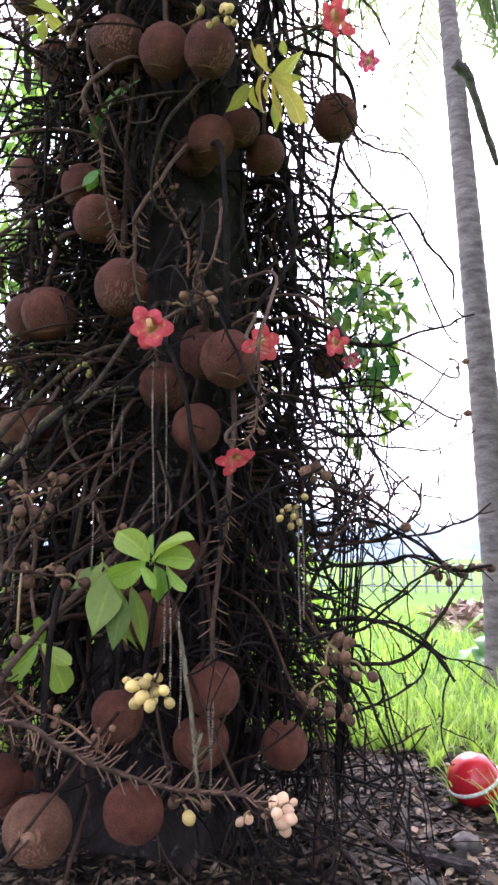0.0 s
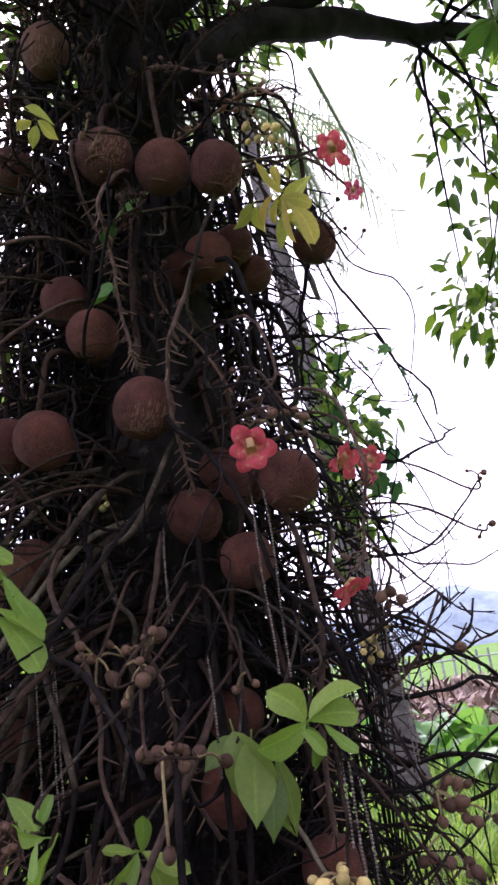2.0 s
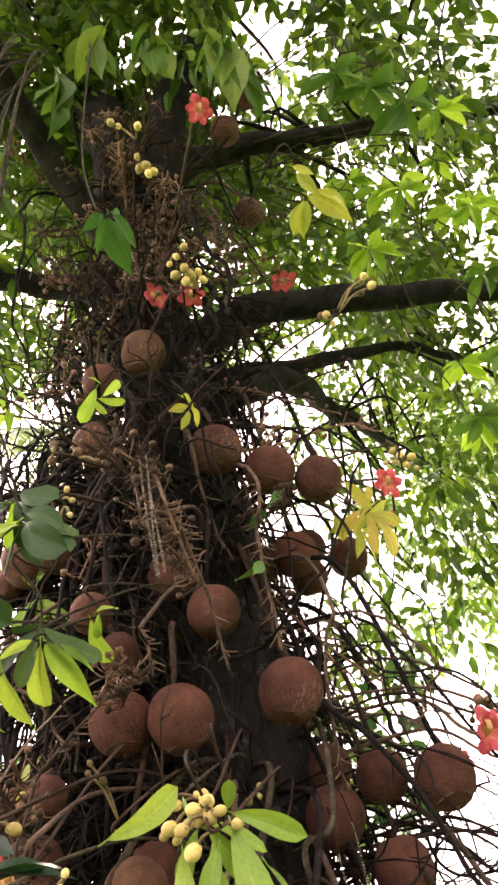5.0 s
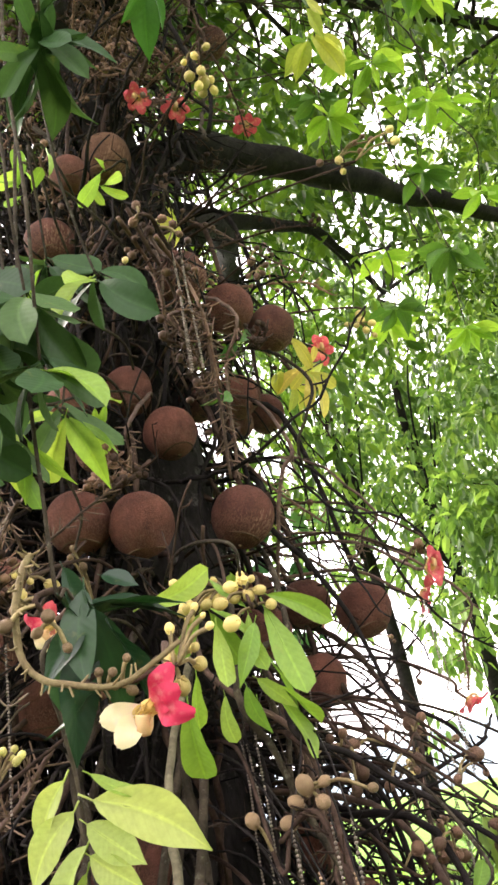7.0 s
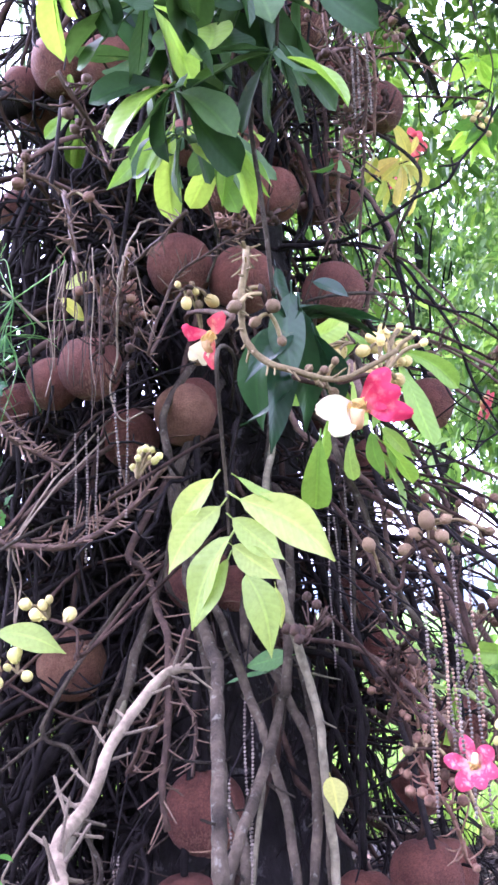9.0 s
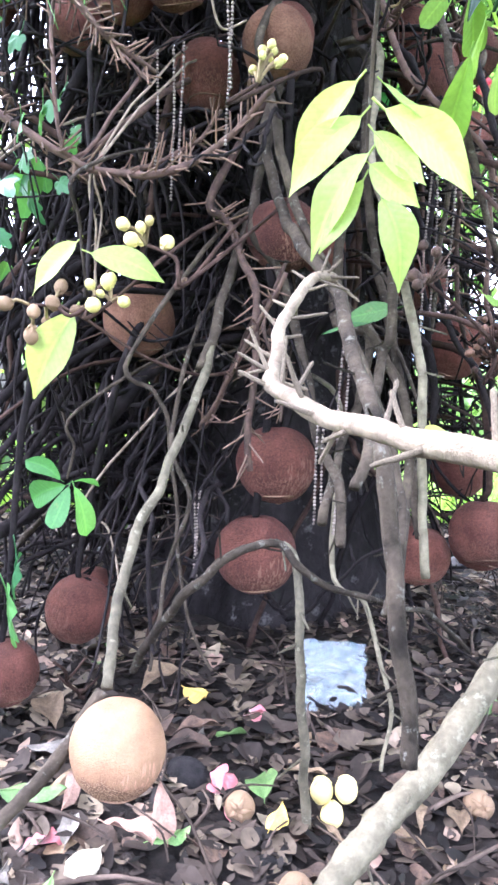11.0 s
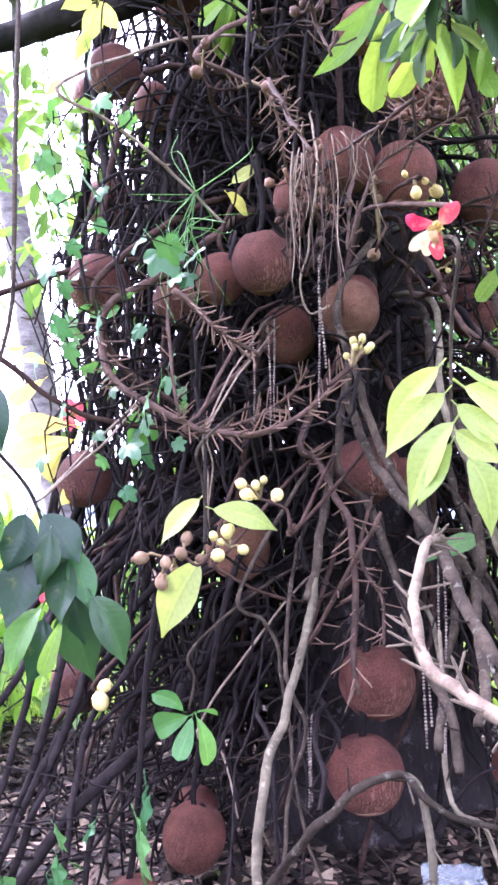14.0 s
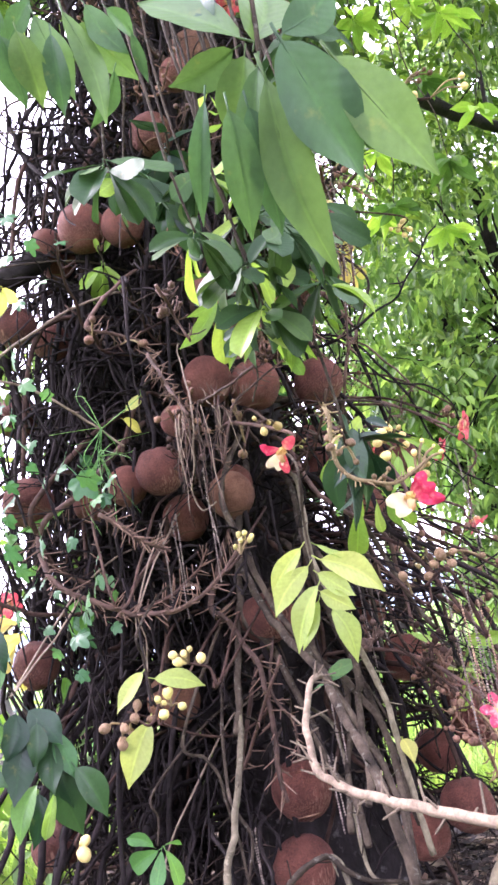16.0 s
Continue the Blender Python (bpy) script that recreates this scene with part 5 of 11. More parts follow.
def leaf_on(ob, foot, tip, width, material, face=None, play=None):
    a, b = Vector(foot), Vector(tip)
    d = b - a
    if d.length < 0.01:
        return
    w = round(max(width, 0.12) / 0.06) * 0.06
    key = (material.name, w, RND.randrange(6))
    if key not in LEAF_MESHES:
        LEAF_MESHES[key] = leaf_mesh("leaf", 1.0, w, 0.04 + 0.09 * key[2], 0.06 + 0.06 * key[2], 0.014, len(LEAF_MESHES) + 3, 0.42 if material in (LEAF_GREYGREEN, LEAF_LIME2, LEAF_LIVE, LEAF_YELLOW) and w > 0.33 else (0.28 if material in (LEAF_DARK, LEAF_NEAR) else 0.12))
    out = Vector((a.x, a.y, 0)).normalized() * 0.9 + Vector((RND.uniform(-0.4, 0.4), RND.uniform(-0.4, 0.4), 0.8))
    if face:
        k = play or (0.8 if material in (LEAF_GREYGREEN, LEAF_DARK, LEAF_NEAR) else 0.45)
        out = Vector(face) + Vector((RND.uniform(-k, k), RND.uniform(-k, k), RND.uniform(-0.2, 0.9)))
    spread = play or (0.75 if material in (LEAF_GREYGREEN, LEAF_DARK) else 0.4)
    turn = frame_of(d, out, RND.uniform(-spread, spread)).to_4x4()
    origin = ob.matrix_basis.translation
    linked("leaf", LEAF_MESHES[key], material, ob, "", Matrix.Translation(a - origin) @ turn @ Matrix.Diagonal((d.length * 1.04,) * 3 + (1,)))


def thicken(ob, n, reach, width, material, seed):
    """More leaves along a sprig's own twig, hanging outwards and down."""
    rnd = random.Random(seed)
    line = SPRIG_LINES[ob.name]
    origin = ob.matrix_basis.translation
    for k in range(n):
        p = line[rnd.randrange(len(line))] + origin
        d = Vector((rnd.gauss(0, 1), rnd.gauss(0, 1), rnd.gauss(-0.5, 0.7))).normalized() * reach * rnd.uniform(0.7, 1.25)
        leaf_on(ob, p, p + d, width * rnd.uniform(0.85, 1.2), material)


def whorl(tip, n, reach, seed, hang=0.7, lime=0.09, label="whorl of broad grey-green leaves drooping from a thin twig", leaf=None):
    """A drooping ring of leaves at the end of a hanging twig."""
    rnd = random.Random(seed)
    tip = Vector(tip) + Vector((0, 0, 0.045))
    side = Vector((rnd.uniform(-0.06, 0.06), rnd.uniform(-0.08, 0.0), 0))
    ob = leafy_sprig([tuple(tip + side + Vector((0, 0, 0.26))), tuple(tip + side * 0.5 + Vector((0, 0, 0.10))), tuple(tip)], label)
    for k in range(n):
        a = 2.4 * k + rnd.uniform(-0.4, 0.4)
        drop = hang * rnd.uniform(0.5, 1.5) - (0.5 if k % 5 == 4 else 0.0)
        d = Vector((math.cos(a), math.sin(a), -drop)).normalized() * reach * rnd.uniform(0.75, 1.2)
        foot = tip + Vector((0.012 * math.cos(a), 0.012 * math.sin(a), -0.012 * (k % 3)))
        leaf_on(ob, foot, foot + d, rnd.choice((0.32, 0.38, 0.44) if leaf else (0.46, 0.52, 0.58)), LEAF_LIME2 if rnd.random() < lime else leaf or LEAF_GREYGREEN)
    return ob


SPRIG_LINES = {}


def ivy_leaf_mesh(seed):
    """A five-lobed leaf with a notched base, creased along its veins."""
    rnd = random.Random(int(seed * 10))
    peaks = [(0.0, 1.3, 0.34), (0.95, 1.0, 0.30), (-0.95, 1.0, 0.30), (2.0, 0.82, 0.34), (-2.0, 0.82, 0.34)]
    peaks = [(a, h * rnd.uniform(0.88, 1.1), w) for a, h, w in peaks]
    curl, n, rings = rnd.uniform(0.08, 0.22), 44, []
    bm = bmesh.new()
    mid = bm.verts.new((-0.15, 0, 0.0))
    for f in (0.4, 0.75, 1.0):
        ring = []
        for k in range(n):
            a = -math.pi + 2 * math.pi * k / n
            r = 0.64 + max((h - 0.64) * math.exp(-((a - c) / w) ** 2 * 0.8) for c, h, w in peaks)
            r *= 1 - 0.5 * math.exp(-((abs(a) - math.pi) / 0.25) ** 2)
            crease = max(math.exp(-((a - c) / 0.14) ** 2) for c, h, w in peaks)
            q = f * r
            ring.append(bm.verts.new((q * math.cos(a) - 0.15 * (1 - f), q * math.sin(a), -curl * q * q - 0.07 * crease * f + 0.04 * math.sin(5 * a + seed) * f)))
        rings.append(ring)
    for k in range(n):
        bm.faces.new((mid, rings[0][k], rings[0][(k + 1) % n]))
        for p, q in zip(rings, rings[1:]):
            bm.faces.new((p[k], q[k], q[(k + 1) % n], p[(k + 1) % n]))
    tube(bm, flow([(-0.15, 0, -0.02), (-0.7, 0.04, 0.08), (-1.3, -0.05, 0.3)], 3), 0.035, 0.025, 4)
    return finish("leaf", bm)


IVY_MESHES = [ivy_leaf_mesh(k * 1.3) for k in range(4)]


def ivy_vine(leaves, label):
    pts = sorted(leaves, key=lambda q: q[2])
    base = Vector(pts[0][:3])
    ob = thing("climbing_vine", base, label, "vine", "climbing vines")
    foot = base * 0.55
    down = Vector((foot.x, foot.y, ground_height(foot.x, foot.y)))
    line = flow([down - base] + [Vector(p[:3]) - base + Vector((RND.uniform(-0.03, 0.03), RND.uniform(0.0, 0.05), 0.0)) for p in pts], 5)
    bm = bmesh.new()
    tube(bm, line, 0.0022, 0.0015, 5, 0.1)
    part("vine_stem", bm, STEM, ob)
    for x, y, z, h in leaves:
        p = Vector((x, y, z)) - base
        out = Vector((x, y, 0)).normalized()
        d = Vector((RND.uniform(-0.7, 0.7), RND.uniform(-0.7, 0.7), RND.uniform(-1.0, -0.2)))
        turn = frame_of(d, out + Vector((RND.uniform(-0.5, 0.5), RND.uniform(-0.5, 0.5), 0.7))).to_4x4()
        linked("leaf", IVY_MESHES[RND.randrange(4)], IVY, ob, "", Matrix.Translation(p) @ turn @ Matrix.Diagonal((h * 0.8,) * 3 + (1,)))
    return ob


def bead_strand(top, length, material=None):
    """A hanging string of small beads on a thread from the tangle."""
    ob = thing("bead_strand", top, "string of small brown and silvery beads hanging from the stems", "bead string", "bead strands")
    bm = bmesh.new()
    bmesh.ops.create_icosphere(bm, subdivisions=1, radius=1.0)
    unit = np.array([v.co[:] for v in bm.verts])
    faces = np.array([[v.index for v in f.verts] for f in bm.faces])
    bm.free()
    n = max(6, int(length / 0.0066))
    vs, seed = [], RND.uniform(0, 50)
    for k in range(n):
        z = -length * k / n
        c = np.array([0.012 * noise.noise(Vector((seed, z * 4, 0))) - 0.012 * noise.noise(Vector((seed, 0, 0))), 0.012 * noise.noise(Vector((0, z * 4, seed))) - 0.012 * noise.noise(Vector((0, 0, seed))), z])
        vs.append(unit * (0.0026 + 0.0008 * RND.random()) + c)
    me = bpy.data.meshes.new("bead_string")
    me.from_pydata(np.concatenate(vs).tolist(), [], (faces[None] + (np.arange(n) * len(unit))[:, None, None]).reshape(-1, 3).tolist())
    me.polygons.foreach_set("use_smooth", [True] * len(me.polygons))
    tagged(linked("bead_string", me, material or BEAD, ob), kind="stuff")
    bm = bmesh.new()
    line = [q - Vector(top) for q in root_of(top)] + [Vector((0, 0, 0.004)), Vector((0, 0, -0.02))]
    tube(bm, flow(line, 4), 0.003, 0.0012, 5)
    part("thread", bm, STEM, ob)
    return ob



def build_spurred():
    """More of the spurred flower stems, all round the trunk."""
    rnd = random.Random(77)
    for k in range(40):
        if k % 3:
            line = hanging_line(rnd, 1.4, 4.3, (0.42, 0.75), (0.4, 1.0))[3:]
        else:
            line = jutting_line(rnd, 0.6, 3.8, (0.7, 1.1))[3:]
        if open_front(line) or hides_fruit(line) or too_wide(line):
            continue
        r = rnd.uniform(0.008, 0.013)
        woody_stem([tuple(p) for p in line[::2]], r, r * 0.55, (STEM_BROWN, STEM_RED, STEM_BROWN, STEM_GREY)[k % 4], 14, "spurred flower stem with short woody pegs")


build_spurred()


def dry_raceme(line, r, seed):
    """A spent flower spike: a crooked stem with many short dry pegs and small husks."""
    rnd = random.Random(seed)
    line = [Vector(q) for q in line]
    o = line[0]
    ob = thing("dry_raceme", o, "spent brown flower spike with many short dry pegs", "flower spike", "dry racemes")
    pts = flow([q - o for q in (line[::2] if len(line) > 6 else line)], 6)
    bm = bmesh.new()
    tube(bm, pts, r, r * 0.6, 6, 0.15)
    for k in range(int(len(pts) * 1.7)):
        i = rnd.randrange(2, len(pts) - 1)
        ahead = (pts[i + 1] - pts[i]).normalized()
        d = (ahead.orthogonal().normalized() * rnd.choice((-1, 1)) + Vector((rnd.gauss(0, 0.6), rnd.gauss(0, 0.6), rnd.gauss(0.2, 0.5)))).normalized()
        ln = rnd.uniform(0.025, 0.06)
        p = pts[i].lerp(pts[i + 1], rnd.random())
        tube(bm, [p, p + d * ln * 0.6, p + d * ln + Vector((0, 0, 0.008))], r * 0.4, r * 0.3, 4)
        if rnd.random() < 0.3:
            ball(bm, p + d * ln + Vector((0, 0, 0.01)), rnd.uniform(0.007, 0.013), 1.0, 0.15, 1)
    tagged(part("spike", bm, (BUD_BROWN, STEM_RED, STEM_BROWN, BUD_BROWN)[seed % 4], ob), kind="stuff")


def build_racemes():
    rnd = random.Random(88)
    for k in range(64):
        a, z0 = rnd.uniform(-2.4, -0.9) if k % 3 else rnd.uniform(-0.9, 0.5), rnd.uniform(2.5, 4.9)
        r1, seed, up = rnd.uniform(0.5, 0.85), rnd.uniform(0, 90), rnd.uniform(-0.5, 0.35)
        line = [wander(around(a + 0.3 * t, 0.2 + (r1 - 0.2) * t, z0 + up * t - 0.15 * t * t), 0.13, 3.2, seed) for t in (j / 8 for j in range(9))]
        if hides_fruit(line):
            continue
        dry_raceme(line, rnd.uniform(0.004, 0.007), k)


build_racemes()



def build_high_racemes():
    """Spent flower spikes that crowd the trunk below its fork."""
    rnd = random.Random(4)
    for k in range(44):
        a, z = rnd.uniform(-1.35, -0.6), rnd.uniform(3.6, 5.3)
        far = rnd.uniform(0.45, 0.85) - 0.15 * (z - 3.6)
        p = around(a, far, z)
        root = around(a + rnd.uniform(-0.3, 0.3), 0.18, z + rnd.uniform(-0.1, 0.25))
        mid = root.lerp(p, 0.45) + Vector((rnd.uniform(-0.08, 0.08), rnd.uniform(-0.08, 0.08), rnd.uniform(0.0, 0.1)))
        dry_raceme([root, mid, p, p + Vector((rnd.uniform(-0.06, 0.06), rnd.uniform(-0.06, 0.06), -rnd.uniform(0.08, 0.2)))], rnd.uniform(0.005, 0.008), 140 + 2 * k)


build_high_racemes()


# flowers
flower((0.86, -0.23, 1.62), (0.79, -0.55, -0.27), 0.066, RED, "open red flower with a yellow heart on a woody stem")
flower((0.85, 0.07, 1.615), (0.96, 0.17, -0.22), 0.06, RED, "open red flower with a yellow heart on a woody stem")
flower((0.89, -0.02, 1.30), (0.68, 0.02, -0.73), 0.06, RED, "nodding pink-red flower seen from below")
flower((0.77, 0.41, 2.75), (0.29, -0.77, -0.56), 0.066, RED, "open red flower among yellowing leaves")
flower((0.45, -0.39, 3.36), (0.32, -0.61, -0.73), 0.055, RED, "open red flower beside a cream bud cluster")
flower((0.34, -0.44, 3.40), (-0.21, -0.53, -0.82), 0.055, RED, "open red flower beside a cream bud cluster")
flower((0.70, 0.16, 3.80), (-0.02, -0.67, -0.74), 0.062, RED, "open red flower under a limb")
flower((0.362, -1.292, 1.262), (-0.12, -0.95, -0.25), 0.068, CREAM, "half-open cream and deep pink flower with pink stamens", (48, 222, 180, 18, -12))
flower((0.14, -1.03, 1.47), (-0.48, -0.68, -0.55), 0.060, CREAM_RED, "half-open red and yellow flower among leaves", (150, 28, 235, 265, 205))
flower((-0.92, 0.12, 1.32), (0.32, -0.93, -0.19), 0.055, RED, "open pink-red flower behind the twigs")
flower((0.79, -0.77, 3.78), (0.20, -0.39, -0.90), 0.055, RED, "open red flower high on the trunk")
flower((0.53, -0.98, 0.76), (-0.19, -0.96, 0.19), 0.044, ROSE, "open pink-red flower beside bead strands")
flower((-0.71, -0.61, 0.81), (0.34, -0.94, 0.01), 0.04, RED, "small red flower behind dark leaves")
flower((0.69, 0.57, 2.69), (0.69, -0.45, -0.57), 0.04, ROSE, "faded red flower on a thin twig")
flower((0.52, 0.56, 1.69), (0.95, -0.13, -0.28), 0.035, ROSE, "small faded red flower on a thin twig")
flower((0.66, 0.43, 1.70), (0.38, -0.90, -0.21), 0.05, RED, "red flower facing sideways on a thin twig")

# leafy sprigs
g = leafy_sprig([(0.95, -0.21, 1.17), (0.94, -0.23, 1.09), (0.93, -0.25, 1.03)], "whorl of fresh light green leaves on a hanging twig")
leaf_on(g, (0.94, -0.25, 1.03), (1.01, -0.22, 1.11), .8, LEAF_LIME2, (0.9, -0.4, 0.0))
leaf_on(g, (0.94, -0.26, 1.03), (0.96, -0.33, 1.09), .78, LEAF_LIME2, (0.9, -0.4, 0.0))
leaf_on(g, (0.95, -0.27, 1.03), (0.93, -0.35, 0.98), .8, LEAF_LIME2, (0.9, -0.4, 0.0))
leaf_on(g, (0.92, -0.24, 1.02), (0.94, -0.22, 0.95), .84, LEAF_LIME2, (0.9, -0.4, 0.0))
leaf_on(g, (0.93, -0.24, 1.03), (1.01, -0.19, 1.04), .66, LEAF_LIME2, (0.9, -0.4, 0.0))
leaf_on(g, (0.95, -0.22, 1.02), (1.01, -0.20, 0.97), .36, LEAF_LIME2, (0.9, -0.4, 0.1))
leaf_on(g, (0.94, -0.28, 1.02), (0.99, -0.28, 0.98), .5, LEAF_LIME2, (0.9, -0.4, 0.0))
leaf_on(g, (0.95, -0.24, 1.00), (0.93, -0.22, 0.93), .35, LEAF_LIME2, (0.9, -0.4, 0.1))
leaf_on(g, (0.92, -0.24, 1.04), (0.91, -0.26, 1.09), .5, LEAF_LIME2, (0.9, -0.4, 0.0))
g = leafy_sprig([(0.87, -0.27, 1.06), (0.85, -0.31, 1.02), (0.85, -0.32, 1.01)], "three long green leaves hanging below a whorl")
leaf_on(g, (0.84, -0.32, 1.01), (0.90, -0.38, 0.87), .46, LEAF_OLIVE, (0.9, -0.4, 0.1))
leaf_on(g, (0.87, -0.31, 0.96), (0.88, -0.33, 0.83), .4, LEAF_OLIVE, (0.9, -0.4, 0.1))
leaf_on(g, (0.86, -0.28, 0.97), (0.88, -0.26, 0.82), .22, LEAF_OLIVE, (0.9, -0.4, 0.1))
g = leafy_sprig([(0.64, 0.15, 2.62), (0.64, 0.21, 2.57), (0.65, 0.24, 2.54)], "sprig of yellowing pale green leaves beside a fruit")
leaf_on(g, (0.59, 0.17, 2.57), (0.57, 0.10, 2.47), .34, LEAF_PALE, (0.6, -0.5, -0.5))
leaf_on(g, (0.60, 0.18, 2.56), (0.57, 0.20, 2.48), .45, LEAF_PALE, (0.6, -0.5, -0.5))
leaf_on(g, (0.64, 0.23, 2.55), (0.74, 0.26, 2.53), .4, LEAF_PALE, (0.6, -0.6, -0.5))
leaf_on(g, (0.64, 0.24, 2.53), (0.77, 0.23, 2.58), .42, LEAF_PALE, (0.6, -0.6, -0.5))
leaf_on(g, (0.63, 0.26, 2.53), (0.67, 0.37, 2.45), .34, LEAF_PALE, (0.6, -0.6, -0.5))
leaf_on(g, (0.63, 0.25, 2.52), (0.61, 0.24, 2.42), .34, LEAF_PALE, (0.6, -0.6, -0.5))
leaf_on(g, (0.59, 0.08, 2.65), (0.61, 0.09, 2.62), .5, LEAF_PALE, (0.6, -0.5, -0.6))
leaf_on(g, (0.70, 0.25, 2.62), (0.72, 0.23, 2.66), .5, LEAF_PALE, (0.6, -0.6, -0.6))
leaf_on(g, (0.64, 0.26, 2.52), (0.70, 0.29, 2.49), .4, LEAF_PALE, (0.6, -0.6, -0.5))
g = leafy_sprig([(0.77, 0.17, 2.58), (0.72, 0.19, 2.55), (0.68, 0.20, 2.54)], "drooping yellow leaves with one dark spotted leaf")
leaf_on(g, (0.69, 0.20, 2.55), (0.62, 0.19, 2.50), .55, LEAF_YELLOW, (-0.0, -0.9, -0.5))
leaf_on(g, (0.68, 0.18, 2.55), (0.57, 0.18, 2.49), .5, LEAF_YELLOW, (-0.0, -0.9, -0.5))
leaf_on(g, (0.69, 0.21, 2.54), (0.66, 0.20, 2.41), .4, LEAF_YELLOW, (-0.0, -0.9, -0.5))
leaf_on(g, (0.70, 0.19, 2.53), (0.78, 0.23, 2.47), .45, LEAF_YELLOW, (-0.0, -0.9, -0.5))
leaf_on(g, (0.71, 0.20, 2.52), (0.74, 0.27, 2.38), .4, LEAF_YELLOW, (-0.0, -0.9, -0.5))
leaf_on(g, (0.71, 0.18, 2.56), (0.74, 0.13, 2.59), .45, LEAF_YELLOW, (-0.0, -0.9, -0.5))
leaf_on(g, (0.66, 0.15, 2.67), (0.69, 0.14, 2.54), .4, LEAF_YELLOW, (-0.0, -0.8, -0.5))
g = leafy_sprig([(0.98, -0.52, 3.70), (1.00, -0.43, 3.65), (1.00, -0.34, 3.59)], "yellow-green leaves high beside the trunk")
leaf_on(g, (0.99, -0.42, 3.64), (1.05, -0.38, 3.56), .5, LEAF_PALE, (0.1, -0.5, -0.8))
leaf_on(g, (0.99, -0.34, 3.60), (1.11, -0.24, 3.49), .5, LEAF_PALE, (0.1, -0.5, -0.8))
leaf_on(g, (0.98, -0.33, 3.58), (0.87, -0.26, 3.52), .5, LEAF_PALE, (0.1, -0.5, -0.8))
leaf_on(g, (0.99, -0.45, 3.65), (1.05, -0.40, 3.62), .4, LEAF_PALE, (0.1, -0.5, -0.9))
leaf_on(g, (1.02, -0.32, 3.60), (1.12, -0.32, 3.52), .5, LEAF_PALE, (0.1, -0.5, -0.8))
leaf_on(g, (0.97, -0.35, 3.57), (0.93, -0.27, 3.47), .45, LEAF_PALE, (0.1, -0.5, -0.8))
g = leafy_sprig([(0.39, -0.57, 2.82), (0.39, -0.50, 2.81), (0.38, -0.45, 2.79)], "pale green leaves on a drooping twig")
leaf_on(g, (0.38, -0.50, 2.81), (0.41, -0.41, 2.81), .5, LEAF_PALE, (0.8, -0.1, -0.6))
leaf_on(g, (0.39, -0.46, 2.78), (0.40, -0.39, 2.75), .5, LEAF_PALE, (0.8, -0.1, -0.6))
leaf_on(g, (0.38, -0.46, 2.77), (0.35, -0.46, 2.71), .5, LEAF_PALE, (0.8, -0.1, -0.6))
leaf_on(g, (0.39, -0.48, 2.77), (0.34, -0.51, 2.75), .5, LEAF_PALE, (0.8, -0.1, -0.6))
g = leafy_sprig([(0.54, -0.24, 2.44), (0.51, -0.28, 2.41), (0.47, -0.30, 2.35)], "small green leaves close to the dark trunk")
leaf_on(g, (0.49, -0.29, 2.41), (0.44, -0.31, 2.35), .45, LEAF_GREEN, (0.8, -0.2, -0.5))
leaf_on(g, (0.50, -0.30, 2.41), (0.58, -0.23, 2.54), .2, LEAF_GREEN, (0.8, -0.2, -0.5))
leaf_on(g, (0.44, -0.29, 2.25), (0.43, -0.34, 2.20), .5, LEAF_GREEN, (0.9, -0.2, -0.5))
leaf_on(g, (0.41, -0.29, 2.27), (0.41, -0.25, 2.24), .5, LEAF_GREEN, (0.9, -0.2, -0.5))
leaf_on(g, (0.42, -0.29, 2.25), (0.36, -0.30, 2.20), .45, LEAF_GREEN, (0.9, -0.2, -0.5))
g = leafy_sprig([(0.59, -0.45, 0.85), (0.59, -0.45, 0.83), (0.60, -0.44, 0.81)], "pale green leaves on a low twig")
leaf_on(g, (0.59, -0.45, 0.82), (0.55, -0.51, 0.84), .5, LEAF_LIME2, (0.9, -0.4, 0.2))
leaf_on(g, (0.60, -0.46, 0.82), (0.62, -0.55, 0.75), .55, LEAF_LIME2, (0.9, -0.4, 0.2))
leaf_on(g, (0.60, -0.45, 0.82), (0.69, -0.40, 0.80), .5, LEAF_LIME2, (0.9, -0.4, 0.2))
leaf_on(g, (0.60, -0.44, 0.81), (0.62, -0.38, 0.70), .6, LEAF_LIME2, (0.9, -0.4, 0.2))
leaf_on(g, (0.60, -0.45, 0.82), (0.65, -0.47, 0.88), .5, LEAF_LIME2, (0.9, -0.4, 0.2))
g = leafy_sprig([(0.81, -0.32, 1.04), (0.80, -0.34, 1.00), (0.79, -0.35, 0.98)], "broad dull green leaf and its neighbours by brown buds")
leaf_on(g, (0.81, -0.34, 1.03), (0.87, -0.36, 0.85), .5, LEAF_OLIVE, (0.9, -0.5, 0.1))
leaf_on(g, (0.79, -0.33, 1.02), (0.80, -0.41, 0.97), .45, LEAF_OLIVE, (0.9, -0.5, 0.1))
leaf_on(g, (0.83, -0.31, 0.98), (0.90, -0.32, 0.84), .22, LEAF_OLIVE, (0.8, -0.5, 0.1))
g = leafy_sprig([(0.44, -0.68, 1.39), (0.46, -0.64, 1.37), (0.46, -0.62, 1.36)], "light green leaves on a low twig")
leaf_on(g, (0.44, -0.65, 1.42), (0.51, -0.58, 1.30), .4, LEAF_LIME2, (0.9, -0.5, -0.2))
leaf_on(g, (0.45, -0.68, 1.35), (0.54, -0.60, 1.29), .45, LEAF_LIME2, (0.9, -0.5, -0.1))
leaf_on(g, (0.45, -0.67, 1.33), (0.52, -0.61, 1.21), .45, LEAF_LIME2, (0.9, -0.5, -0.1))
leaf_on(g, (0.43, -0.66, 0.96), (0.52, -0.64, 0.90), .5, LEAF_LIME2, (0.9, -0.5, 0.1))
